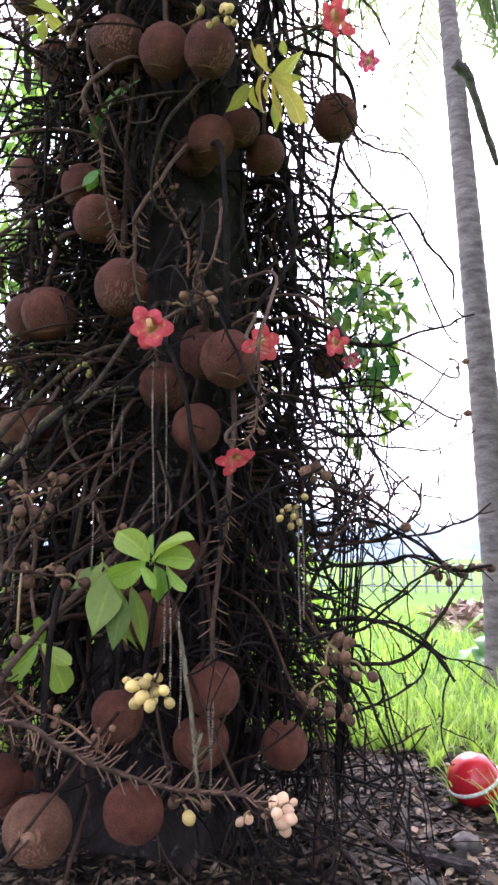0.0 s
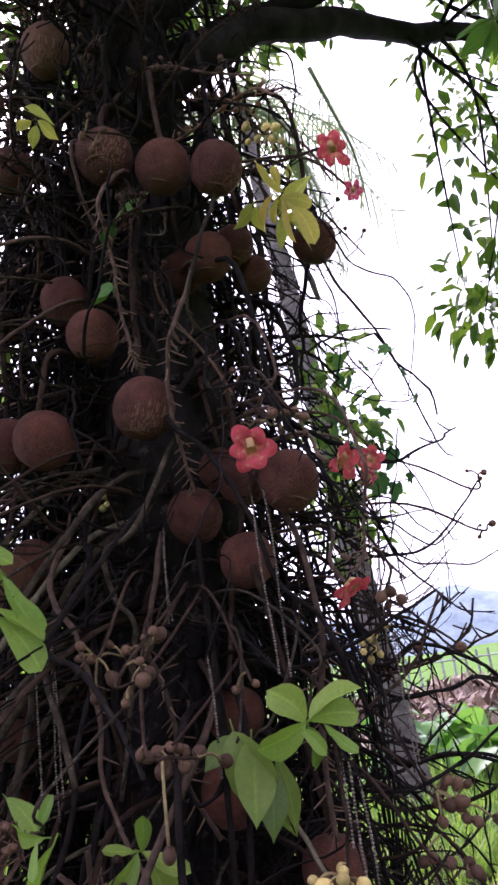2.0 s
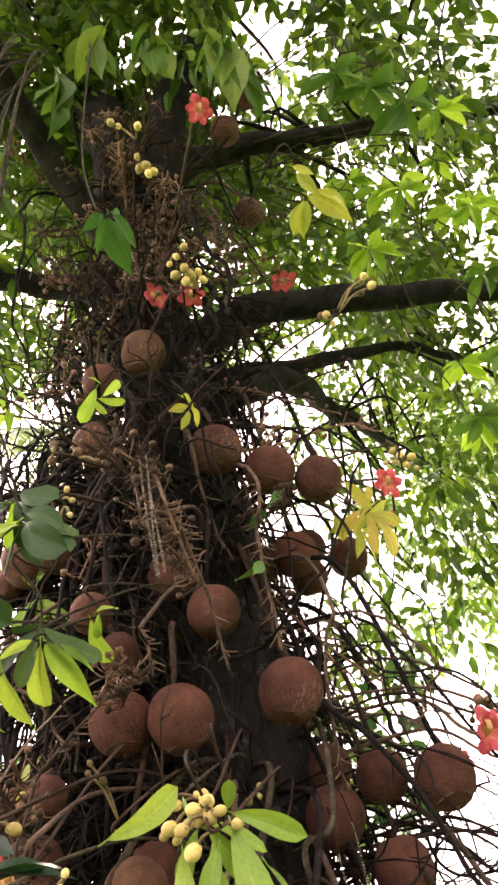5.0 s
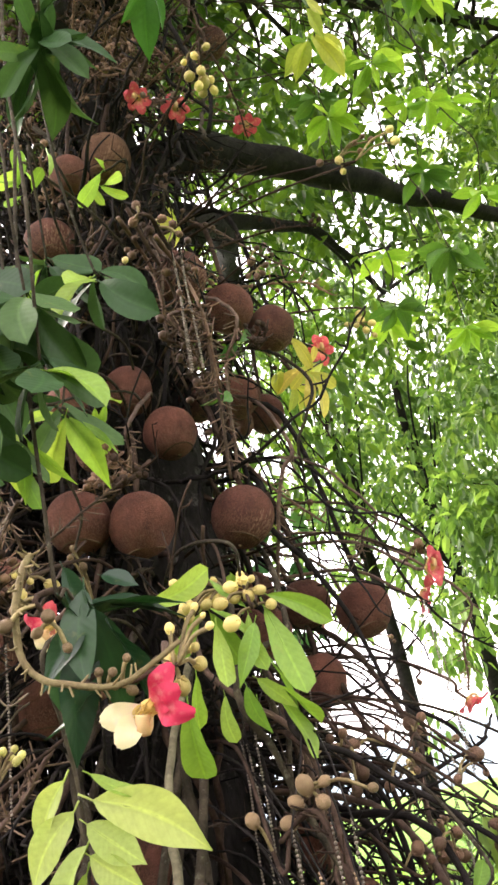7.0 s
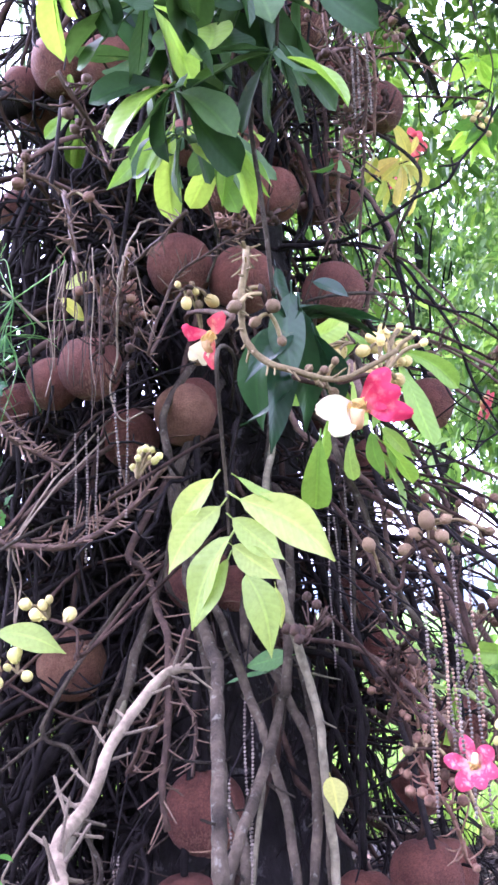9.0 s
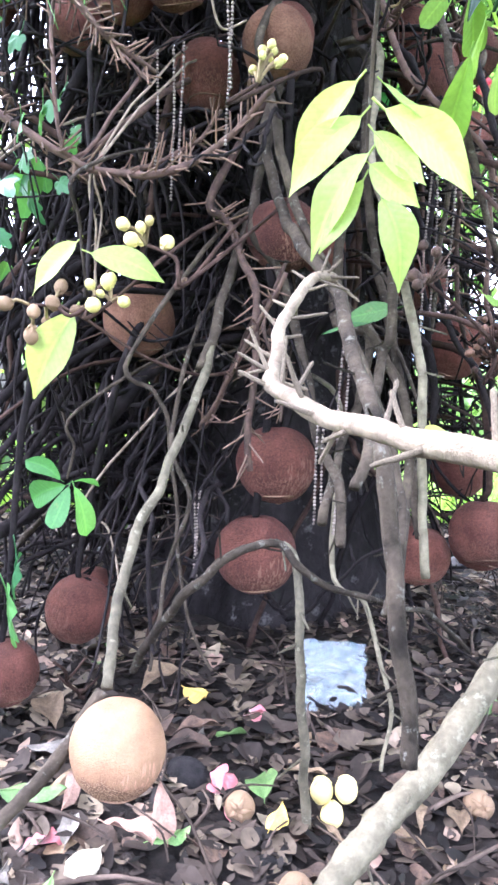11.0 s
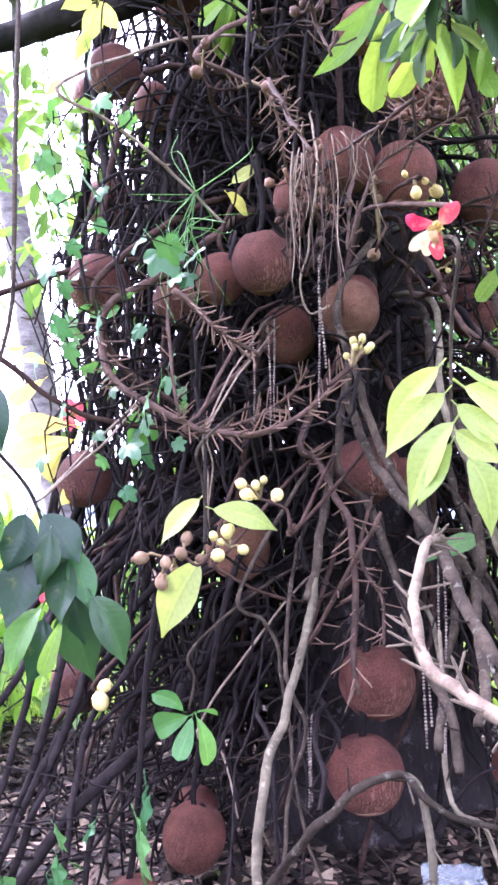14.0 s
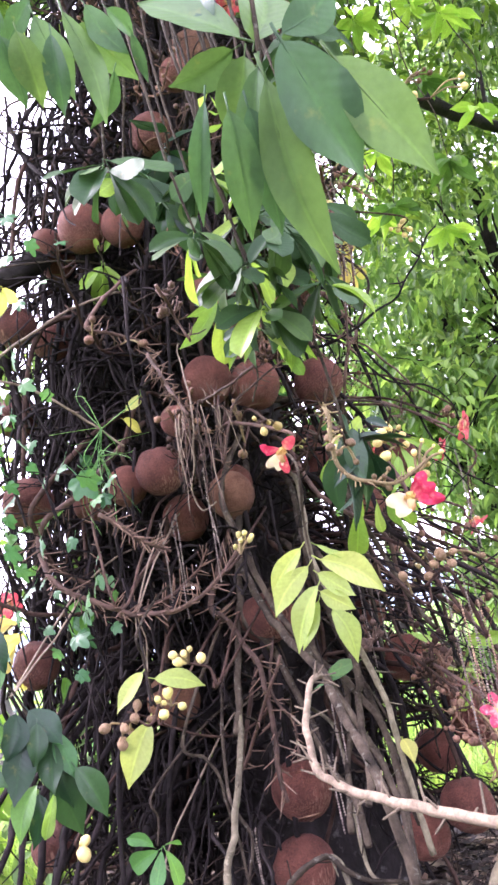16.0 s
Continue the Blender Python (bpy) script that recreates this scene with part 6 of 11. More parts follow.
g = leafy_sprig([(0.33, -0.73, 1.58), (0.35, -0.70, 1.56), (0.35, -0.69, 1.53)], "large light green leaf beside cream buds")
leaf_on(g, (0.35, -0.71, 1.52), (0.44, -0.63, 1.46), .4, LEAF_LIME2, (0.6, -0.7, -0.2))
leaf_on(g, (0.33, -0.71, 1.51), (0.27, -0.70, 1.43), .4, LEAF_LIME2, (0.6, -0.7, -0.2))
leaf_on(g, (0.35, -0.70, 1.51), (0.40, -0.64, 1.40), .4, LEAF_LIME2, (0.6, -0.7, -0.2))
leaf_on(g, (0.38, -0.66, 1.54), (0.41, -0.70, 1.57), .6, LEAF_LIME2, (0.6, -0.8, -0.2))
g = leafy_sprig([(0.48, -1.05, 3.12), (0.49, -1.02, 3.11), (0.50, -0.98, 3.10)], "whorl of green leaves hanging high")
leaf_on(g, (0.49, -0.99, 3.12), (0.45, -0.88, 2.99), .4, LEAF_GREEN, (0.4, -0.4, -0.8))
leaf_on(g, (0.51, -1.00, 3.10), (0.55, -0.91, 3.05), .35, LEAF_GREEN, (0.4, -0.4, -0.8))
leaf_on(g, (0.49, -1.01, 3.09), (0.43, -0.96, 3.02), .4, LEAF_GREEN, (0.4, -0.4, -0.8))
leaf_on(g, (0.51, -1.01, 3.10), (0.53, -0.97, 3.13), .4, LEAF_GREEN, (0.4, -0.4, -0.8))
leaf_on(g, (0.48, -1.01, 3.12), (0.43, -1.03, 3.06), .4, LEAF_GREEN, (0.4, -0.4, -0.8))
g = leafy_sprig([(0.33, -0.77, 2.75), (0.28, -0.78, 2.73), (0.24, -0.79, 2.71)], "lime leaves on a short twig")
leaf_on(g, (0.26, -0.80, 2.70), (0.20, -0.80, 2.61), .4, LEAF_LIME2, (0.5, -0.5, -0.7))
leaf_on(g, (0.27, -0.79, 2.72), (0.28, -0.85, 2.71), .4, LEAF_LIME2, (0.5, -0.5, -0.7))
leaf_on(g, (0.26, -0.77, 2.69), (0.31, -0.74, 2.74), .4, LEAF_LIME2, (0.5, -0.5, -0.7))
leaf_on(g, (0.25, -0.78, 2.68), (0.31, -0.76, 2.64), .35, LEAF_LIME2, (0.5, -0.5, -0.7))
leaf_on(g, (0.22, -0.77, 2.71), (0.24, -0.75, 2.65), .4, LEAF_LIME2, (0.5, -0.5, -0.7))
g = leafy_sprig([(0.20, -1.04, 2.56), (0.16, -1.04, 2.54), (0.13, -1.04, 2.53)], "small lime leaves on a thin twig")
leaf_on(g, (0.13, -1.02, 2.54), (0.09, -1.05, 2.47), .4, LEAF_LIME2, (0.3, -0.7, -0.7))
leaf_on(g, (0.13, -1.03, 2.54), (0.14, -1.06, 2.55), .5, LEAF_LIME2, (0.3, -0.7, -0.7))
leaf_on(g, (0.14, -1.02, 2.53), (0.16, -1.00, 2.51), .4, LEAF_LIME2, (0.3, -0.7, -0.7))
leaf_on(g, (0.19, -1.00, 2.52), (0.24, -1.07, 2.51), .5, LEAF_LIME2, (0.3, -0.7, -0.7))
g = leafy_sprig([(0.21, -0.84, 2.06), (0.21, -0.81, 2.02), (0.20, -0.80, 2.00)], "lime leaves against the light")
leaf_on(g, (0.21, -0.82, 2.00), (0.24, -0.77, 2.04), .4, LEAF_LIME2, (0.6, -0.6, -0.5))
leaf_on(g, (0.18, -0.80, 2.00), (0.18, -0.73, 1.91), .4, LEAF_LIME2, (0.7, -0.6, -0.5))
leaf_on(g, (0.21, -0.81, 2.00), (0.19, -0.79, 1.95), .4, LEAF_LIME2, (0.6, -0.6, -0.5))
g = leafy_sprig([(0.37, -1.50, 2.40), (0.35, -1.45, 2.37), (0.34, -1.42, 2.34)], "whorl of dark green leaves hanging close")
leaf_on(g, (0.34, -1.41, 2.35), (0.38, -1.48, 2.38), .35, LEAF_GREYGREEN, (0.2, -0.5, -0.8))
leaf_on(g, (0.34, -1.41, 2.35), (0.42, -1.40, 2.32), .3, LEAF_GREYGREEN, (0.2, -0.6, -0.8))
leaf_on(g, (0.34, -1.41, 2.34), (0.36, -1.30, 2.26), .32, LEAF_GREYGREEN, (0.2, -0.6, -0.8))
leaf_on(g, (0.34, -1.42, 2.33), (0.30, -1.28, 2.26), .32, LEAF_GREYGREEN, (0.2, -0.6, -0.8))
leaf_on(g, (0.33, -1.41, 2.35), (0.29, -1.47, 2.29), .35, LEAF_GREYGREEN, (0.2, -0.6, -0.8))
leaf_on(g, (0.33, -1.40, 2.35), (0.23, -1.33, 2.28), .35, LEAF_GREYGREEN, (0.2, -0.6, -0.8))
leaf_on(g, (0.34, -1.42, 2.35), (0.35, -1.52, 2.33), .38, LEAF_GREYGREEN, (0.2, -0.5, -0.8))
leaf_on(g, (0.34, -1.41, 2.35), (0.43, -1.45, 2.31), .3, LEAF_GREYGREEN, (0.2, -0.6, -0.8))
leaf_on(g, (0.33, -1.40, 2.35), (0.27, -1.33, 2.25), .3, LEAF_GREYGREEN, (0.2, -0.6, -0.8))
leaf_on(g, (0.34, -1.43, 2.33), (0.27, -1.43, 2.26), .4, LEAF_GREYGREEN, (0.2, -0.6, -0.8))
thicken(g, 6, 0.14, 0.34, LEAF_GREYGREEN, 7)
g = leafy_sprig([(0.18, -1.04, 2.09), (0.18, -0.98, 2.00), (0.16, -0.95, 1.93)], "dark green and lime leaves below the bunch")
leaf_on(g, (0.16, -0.95, 1.94), (0.26, -0.89, 1.85), .36, LEAF_GREYGREEN, (0.3, -0.8, -0.5))
leaf_on(g, (0.16, -0.96, 1.92), (0.11, -0.99, 1.83), .4, LEAF_GREYGREEN, (0.3, -0.8, -0.5))
leaf_on(g, (0.15, -0.94, 1.93), (0.17, -0.92, 1.85), .36, LEAF_GREYGREEN, (0.3, -0.8, -0.5))
leaf_on(g, (0.14, -0.94, 1.94), (0.04, -0.98, 1.88), .45, LEAF_GREYGREEN, (0.3, -0.8, -0.5))
leaf_on(g, (0.16, -0.96, 1.94), (0.12, -1.00, 1.93), .4, LEAF_GREYGREEN, (0.3, -0.8, -0.5))
leaf_on(g, (0.15, -0.93, 1.93), (0.21, -0.93, 1.90), .35, LEAF_GREYGREEN, (0.3, -0.8, -0.5))
g = leafy_sprig([(0.16, -0.96, 1.92), (0.17, -0.95, 1.90)], "lime leaves below the dark bunch")
leaf_on(g, (0.17, -0.97, 1.89), (0.09, -0.89, 1.78), .34, LEAF_LIME2, (0.3, -0.8, -0.5))
leaf_on(g, (0.16, -0.94, 1.91), (0.21, -0.93, 1.76), .32, LEAF_LIME2, (0.3, -0.8, -0.5))
leaf_on(g, (0.17, -0.94, 1.90), (0.25, -0.91, 1.82), .12, LEAF_LIME2, (0.3, -0.8, -0.5))
leaf_on(g, (0.15, -0.95, 1.91), (0.09, -1.01, 1.88), .25, LEAF_LIME2, (0.3, -0.8, -0.5))
g = leafy_sprig([(0.19, -1.10, 2.44), (0.16, -1.09, 2.42)], "lime leaf twig by the trunk")
leaf_on(g, (0.15, -1.09, 2.41), (0.17, -1.15, 2.45), .5, LEAF_LIME2, (0.3, -0.6, -0.7))
leaf_on(g, (0.14, -1.07, 2.43), (0.13, -1.15, 2.38), .5, LEAF_LIME2, (0.3, -0.6, -0.7))
leaf_on(g, (0.15, -1.08, 2.39), (0.11, -1.08, 2.38), .5, LEAF_LIME2, (0.3, -0.6, -0.7))
leaf_on(g, (0.17, -1.06, 2.42), (0.21, -1.10, 2.43), .5, LEAF_LIME2, (0.2, -0.7, -0.7))
g = leafy_sprig([(0.13, -1.25, 1.74), (0.13, -1.24, 1.72)], "lime leaves at the end of the hanging branch")
leaf_on(g, (0.10, -1.23, 1.73), (0.03, -1.22, 1.65), .22, LEAF_LIME2, (0.1, -0.8, -0.6))
leaf_on(g, (0.11, -1.24, 1.72), (0.07, -1.26, 1.64), .2, LEAF_LIME2, (0.1, -0.8, -0.6))
leaf_on(g, (0.19, -1.21, 1.72), (0.23, -1.21, 1.63), .16, LEAF_LIME2, (0.1, -0.8, -0.6))
leaf_on(g, (0.17, -1.20, 1.69), (0.20, -1.22, 1.60), .35, LEAF_LIME2, (0.1, -0.8, -0.5))
leaf_on(g, (0.19, -1.23, 1.69), (0.19, -1.23, 1.61), .3, LEAF_LIME2, (0.1, -0.8, -0.6))
g = leafy_sprig([(-0.30, -0.44, 2.46), (-0.30, -0.41, 2.42), (-0.30, -0.40, 2.40)], "lime leaves hanging by the fruits")
leaf_on(g, (-0.31, -0.41, 2.39), (-0.38, -0.45, 2.32), .42, LEAF_LIME2, (0.2, -0.8, -0.6))
leaf_on(g, (-0.31, -0.38, 2.41), (-0.36, -0.31, 2.28), .4, LEAF_LIME2, (0.2, -0.8, -0.6))
leaf_on(g, (-0.30, -0.38, 2.40), (-0.31, -0.30, 2.28), .36, LEAF_LIME2, (0.2, -0.8, -0.6))
leaf_on(g, (-0.30, -0.38, 2.41), (-0.21, -0.36, 2.29), .36, LEAF_LIME2, (0.2, -0.8, -0.6))
leaf_on(g, (-0.31, -0.42, 2.44), (-0.31, -0.47, 2.46), .5, LEAF_LIME2, (0.2, -0.8, -0.6))
leaf_on(g, (-0.29, -0.42, 2.44), (-0.26, -0.42, 2.49), .4, LEAF_LIME2, (0.2, -0.8, -0.6))
g = leafy_sprig([(0.10, -1.03, 1.95), (0.07, -1.01, 1.92), (0.06, -1.01, 1.92)], "pair of long lime leaves")
leaf_on(g, (0.06, -1.00, 1.93), (-0.04, -0.96, 1.90), .25, LEAF_LIME2, (-0.0, -0.8, -0.6))
leaf_on(g, (0.05, -1.02, 1.91), (-0.08, -0.95, 1.82), .22, LEAF_LIME2, (-0.0, -0.8, -0.6))
leaf_on(g, (0.07, -0.99, 1.91), (0.03, -0.90, 1.76), .38, LEAF_LIME2, (-0.1, -0.8, -0.6))
g = leafy_sprig([(-0.21, -0.54, 1.88), (-0.24, -0.52, 1.83), (-0.25, -0.50, 1.77)], "small pale leaves before the trunk")
leaf_on(g, (-0.29, -0.51, 1.81), (-0.22, -0.52, 1.86), .4, LEAF_PALE, (0.1, -0.9, -0.4))
leaf_on(g, (-0.30, -0.52, 1.78), (-0.24, -0.46, 1.75), .5, LEAF_PALE, (0.1, -0.9, -0.4))
g = leafy_sprig([(0.157, -1.100, 1.418), (0.155, -1.053, 1.298), (0.157, -1.015, 1.219), (0.158, -0.999, 1.146), (0.160, -0.996, 1.113)], "spray of lime green leaves on a slender hanging twig")
leaf_on(g, (0.136, -1.015, 1.222), (0.029, -0.970, 1.115), 0.30, LEAF_LIME, (0.1, -1.0, 0.05), 0.22)
leaf_on(g, (0.146, -1.008, 1.176), (0.045, -0.969, 1.069), 0.36, LEAF_LIME, (0.1, -1.0, 0.05), 0.22)
leaf_on(g, (0.161, -1.002, 1.126), (0.055, -1.004, 1.000), 0.38, LEAF_LIME, (0.1, -1.0, 0.05), 0.22)
leaf_on(g, (0.156, -0.997, 1.090), (0.097, -0.988, 0.986), 0.30, LEAF_LIME, (0.1, -1.0, 0.05), 0.22)
leaf_on(g, (0.166, -1.010, 1.155), (0.248, -1.000, 1.088), 0.46, LEAF_LIME, (0.1, -1.0, 0.05), 0.22)
leaf_on(g, (0.164, -1.001, 1.111), (0.237, -1.014, 1.053), 0.46, LEAF_LIME, (0.1, -1.0, 0.05), 0.22)
leaf_on(g, (0.179, -1.011, 1.186), (0.345, -0.968, 1.087), 0.34, LEAF_LIME, (0.1, -1.0, 0.05), 0.22)
leaf_on(g, (0.185, -0.999, 1.063), (0.222, -1.043, 0.949), 0.40, LEAF_LIME, (0.1, -1.0, 0.05), 0.22)
leaf_on(g, (0.232, -0.981, 1.042), (0.240, -0.976, 0.973), 0.22, LEAF_LIME, (0.1, -1.0, 0.05), 0.22)
leaf_on(g, (0.175, -1.005, 1.225), (0.260, -0.980, 1.184), 0.24, LEAF_LIME2, (0.1, -1.0, 0.1), 0.3)
g = leafy_sprig([(0.25, -1.30, 1.50), (0.26, -1.27, 1.44), (0.28, -1.25, 1.40)], "long dark green leaves behind a cream flower spike")
leaf_on(g, (0.26, -1.28, 1.47), (0.28, -1.23, 1.41), .4, LEAF_DARK, (0.3, -0.9, -0.3))
leaf_on(g, (0.28, -1.26, 1.44), (0.28, -1.29, 1.31), .35, LEAF_DARK, (0.3, -0.9, -0.3))
leaf_on(g, (0.29, -1.27, 1.41), (0.31, -1.18, 1.25), .3, LEAF_DARK, (0.3, -0.9, -0.3))
leaf_on(g, (0.25, -1.24, 1.40), (0.21, -1.22, 1.26), .35, LEAF_DARK, (0.3, -0.9, -0.3))
leaf_on(g, (0.27, -1.24, 1.38), (0.27, -1.26, 1.22), .35, LEAF_DARK, (0.3, -0.9, -0.2))
leaf_on(g, (0.31, -1.27, 1.45), (0.36, -1.28, 1.43), .45, LEAF_DARK, (0.3, -0.9, -0.3))
leaf_on(g, (0.31, -1.25, 1.38), (0.35, -1.18, 1.29), .4, LEAF_DARK, (0.3, -0.9, -0.2))
leaf_on(g, (0.28, -1.21, 1.33), (0.23, -1.23, 1.24), .35, LEAF_DARK, (0.3, -0.9, -0.2))
leaf_on(g, (0.28, -1.26, 1.39), (0.22, -1.30, 1.33), .4, LEAF_DARK, (0.3, -0.9, -0.2))
thicken(g, 3, 0.14, 0.36, LEAF_DARK, 10)
g = leafy_sprig([(0.44, -0.91, 1.58), (0.45, -0.88, 1.51), (0.47, -0.87, 1.46)], "bright green leaves under cream buds")
leaf_on(g, (0.45, -0.88, 1.46), (0.39, -0.88, 1.55), .01, LEAF_LIME2, (0.1, -1.0, -0.2))
leaf_on(g, (0.27, -0.93, 1.49), (0.40, -0.89, 1.54), .36, LEAF_LIME2, (0.2, -0.9, -0.3))
leaf_on(g, (0.49, -0.86, 1.48), (0.59, -0.87, 1.41), .34, LEAF_LIME2, (0.1, -1.0, -0.2))
leaf_on(g, (0.48, -0.85, 1.46), (0.53, -0.88, 1.30), .42, LEAF_LIME2, (0.1, -1.0, -0.2))
leaf_on(g, (0.45, -0.87, 1.45), (0.46, -0.90, 1.35), .38, LEAF_LIME2, (0.1, -1.0, -0.2))
leaf_on(g, (0.46, -0.88, 1.43), (0.43, -0.92, 1.33), .3, LEAF_LIME2, (0.1, -1.0, -0.2))
leaf_on(g, (0.39, -0.88, 1.44), (0.40, -0.91, 1.33), .4, LEAF_LIME2, (0.2, -1.0, -0.2))
leaf_on(g, (0.32, -0.89, 1.31), (0.30, -0.83, 1.17), .4, LEAF_LIME2, (0.2, -1.0, -0.1))
leaf_on(g, (0.34, -0.88, 1.36), (0.34, -0.84, 1.27), .4, LEAF_LIME2, (0.2, -1.0, -0.2))
leaf_on(g, (0.38, -0.85, 1.32), (0.39, -0.84, 1.24), .4, LEAF_LIME2, (0.2, -1.0, -0.1))
leaf_on(g, (0.42, -0.84, 1.33), (0.44, -0.81, 1.24), .3, LEAF_LIME2, (0.1, -1.0, -0.1))
leaf_on(g, (0.44, -0.83, 1.34), (0.50, -0.83, 1.28), .3, LEAF_LIME2, (0.1, -1.0, -0.2))
g = leafy_sprig([(0.76, -0.72, 0.99), (0.72, -0.71, 0.93), (0.70, -0.71, 0.92)], "lime leaves at the edge of the twigs")
leaf_on(g, (0.70, -0.70, 0.91), (0.59, -0.75, 0.90), .4, LEAF_LIME2, (-0.2, -1.0, 0.1))
leaf_on(g, (0.72, -0.72, 0.93), (0.76, -0.72, 0.98), .45, LEAF_LIME2, (-0.2, -1.0, 0.1))
leaf_on(g, (0.73, -0.70, 0.90), (0.65, -0.77, 0.77), .45, LEAF_LIME2, (-0.2, -1.0, 0.1))
leaf_on(g, (0.71, -0.72, 0.91), (0.74, -0.75, 0.86), .4, LEAF_LIME2, (-0.2, -1.0, 0.1))
g = leafy_sprig([(0.27, -0.76, 0.91), (0.23, -0.76, 0.91)], "single dull green leaf under the bright spray")
leaf_on(g, (0.25, -0.77, 0.92), (0.16, -0.74, 0.90), .4, LEAF_GREEN, (0.0, -1.0, 0.1))
leaf_on(g, (0.20, -0.78, 0.89), (0.12, -0.74, 0.87), .01, LEAF_GREEN, (0.1, -1.0, 0.1))
g = leafy_sprig([(0.31, -0.83, 0.71), (0.32, -0.84, 0.70)], "small yellowish leaf on a low thin twig")
leaf_on(g, (0.31, -0.85, 0.72), (0.32, -0.90, 0.68), .6, LEAF_PALE, (-0.0, -1.0, 0.2))
g = leafy_sprig([(-0.30, -0.89, 1.11), (-0.30, -0.88, 1.03), (-0.29, -0.86, 0.91)], "three lime leaves among buds")
leaf_on(g, (-0.31, -0.86, 1.00), (-0.40, -0.87, 0.92), .36, LEAF_LIME, (0.1, -1.0, -0.1), 0.15)
leaf_on(g, (-0.28, -0.88, 0.98), (-0.16, -0.87, 0.94), .36, LEAF_LIME, (0.1, -1.0, -0.1), 0.15)
leaf_on(g, (-0.31, -0.87, 0.88), (-0.39, -0.88, 0.73), .4, LEAF_LIME, (0.1, -1.0, 0.05), 0.15)
g = leafy_sprig([(-0.564, -1.305, 1.159), (-0.607, -1.231, 1.117), (-0.603, -1.130, 1.071), (-0.573, -1.065, 1.008), (-0.534, -1.052, 0.907), (-0.488, -1.046, 0.833)], "bunch of glossy dark green ribbed leaves", False)
leaf_on(g, (-0.57, -1.09, 0.97), (-0.59, -1.13, 0.88), 0.60, LEAF_DARK, (0.3, -0.9, 0.15), 0.3)
leaf_on(g, (-0.55, -1.06, 0.97), (-0.48, -1.08, 0.89), 0.60, LEAF_DARK, (0.3, -0.9, 0.15), 0.3)
leaf_on(g, (-0.54, -1.05, 0.94), (-0.55, -1.08, 0.83), 0.58, LEAF_DARK, (0.3, -0.9, 0.15), 0.3)
leaf_on(g, (-0.56, -1.08, 0.92), (-0.58, -1.13, 0.79), 0.46, LEAF_DARK, (0.3, -0.9, 0.15), 0.3)
leaf_on(g, (-0.51, -1.05, 0.89), (-0.51, -1.09, 0.79), 0.52, LEAF_DARK, (0.3, -0.9, 0.15), 0.3)
leaf_on(g, (-0.50, -1.04, 0.84), (-0.45, -1.06, 0.69), 0.46, LEAF_DARK, (0.3, -0.9, 0.15), 0.3)
leaf_on(g, (-0.46, -1.06, 0.83), (-0.39, -1.08, 0.73), 0.48, LEAF_DARK, (0.3, -0.9, 0.15), 0.3)
leaf_on(g, (-0.55, -1.06, 0.81), (-0.60, -1.11, 0.72), 0.46, LEAF_GREEN, (0.3, -0.9, 0.15), 0.3)
leaf_on(g, (-0.55, -1.05, 0.79), (-0.56, -1.09, 0.69), 0.46, LEAF_DARK, (0.3, -0.9, 0.15), 0.3)
leaf_on(g, (-0.51, -1.07, 0.79), (-0.52, -1.11, 0.71), 0.36, LEAF_LIME2, (0.3, -0.9, 0.15), 0.3)
leaf_on(g, (-0.50, -1.04, 0.91), (-0.46, -1.07, 0.81), 0.42, LEAF_GREEN, (0.3, -0.9, 0.15), 0.3)
leaf_on(g, (-0.53, -1.08, 0.94), (-0.54, -1.12, 0.86), 0.50, LEAF_DARK, (0.3, -0.9, 0.15), 0.3)
leaf_on(g, (-0.59, -1.07, 0.94), (-0.54, -1.10, 0.85), 0.50, LEAF_DARK, (0.3, -0.9, 0.15), 0.3)
leaf_on(g, (-0.52, -1.04, 0.86), (-0.47, -1.07, 0.76), 0.45, LEAF_DARK, (0.3, -0.9, 0.15), 0.3)
g = leafy_sprig([(-0.567, -1.306, 1.151), (-0.608, -1.253, 1.104), (-0.678, -1.193, 1.034), (-0.705, -1.186, 0.939), (-0.698, -1.191, 0.851)], "dark ribbed leaves at the side", False)
leaf_on(g, (-0.69, -1.20, 0.93), (-0.57, -1.21, 0.84), 0.46, LEAF_DARK, (0.4, -0.9, 0.15), 0.3)
leaf_on(g, (-0.72, -1.19, 0.96), (-0.77, -1.24, 0.88), 0.44, LEAF_DARK, (0.4, -0.9, 0.15), 0.3)
leaf_on(g, (-0.72, -1.18, 0.90), (-0.66, -1.20, 0.81), 0.44, LEAF_DARK, (0.4, -0.9, 0.15), 0.3)
leaf_on(g, (-0.67, -1.20, 0.88), (-0.61, -1.22, 0.76), 0.44, LEAF_DARK, (0.4, -0.9, 0.15), 0.3)
leaf_on(g, (-0.71, -1.19, 0.86), (-0.71, -1.23, 0.75), 0.42, LEAF_DARK, (0.4, -0.9, 0.15), 0.3)
leaf_on(g, (-0.74, -1.17, 0.94), (-0.77, -1.22, 0.83), 0.46, LEAF_DARK, (0.4, -0.9, 0.15), 0.3)
leaf_on(g, (-0.66, -1.18, 1.01), (-0.57, -1.19, 0.97), 0.28, LEAF_DARK, (0.4, -0.9, 0.15), 0.3)
leaf_on(g, (-0.61, -1.15, 0.99), (-0.65, -1.20, 0.91), 0.50, LEAF_GREEN, (0.4, -0.9, 0.15), 0.3)
leaf_on(g, (-0.60, -1.13, 0.98), (-0.63, -1.17, 0.89), 0.45, LEAF_GREEN, (0.4, -0.9, 0.15), 0.3)
leaf_on(g, (-0.68, -1.20, 0.75), (-0.67, -1.23, 0.69), 0.45, LEAF_LIME2, (0.4, -0.9, 0.15), 0.3)
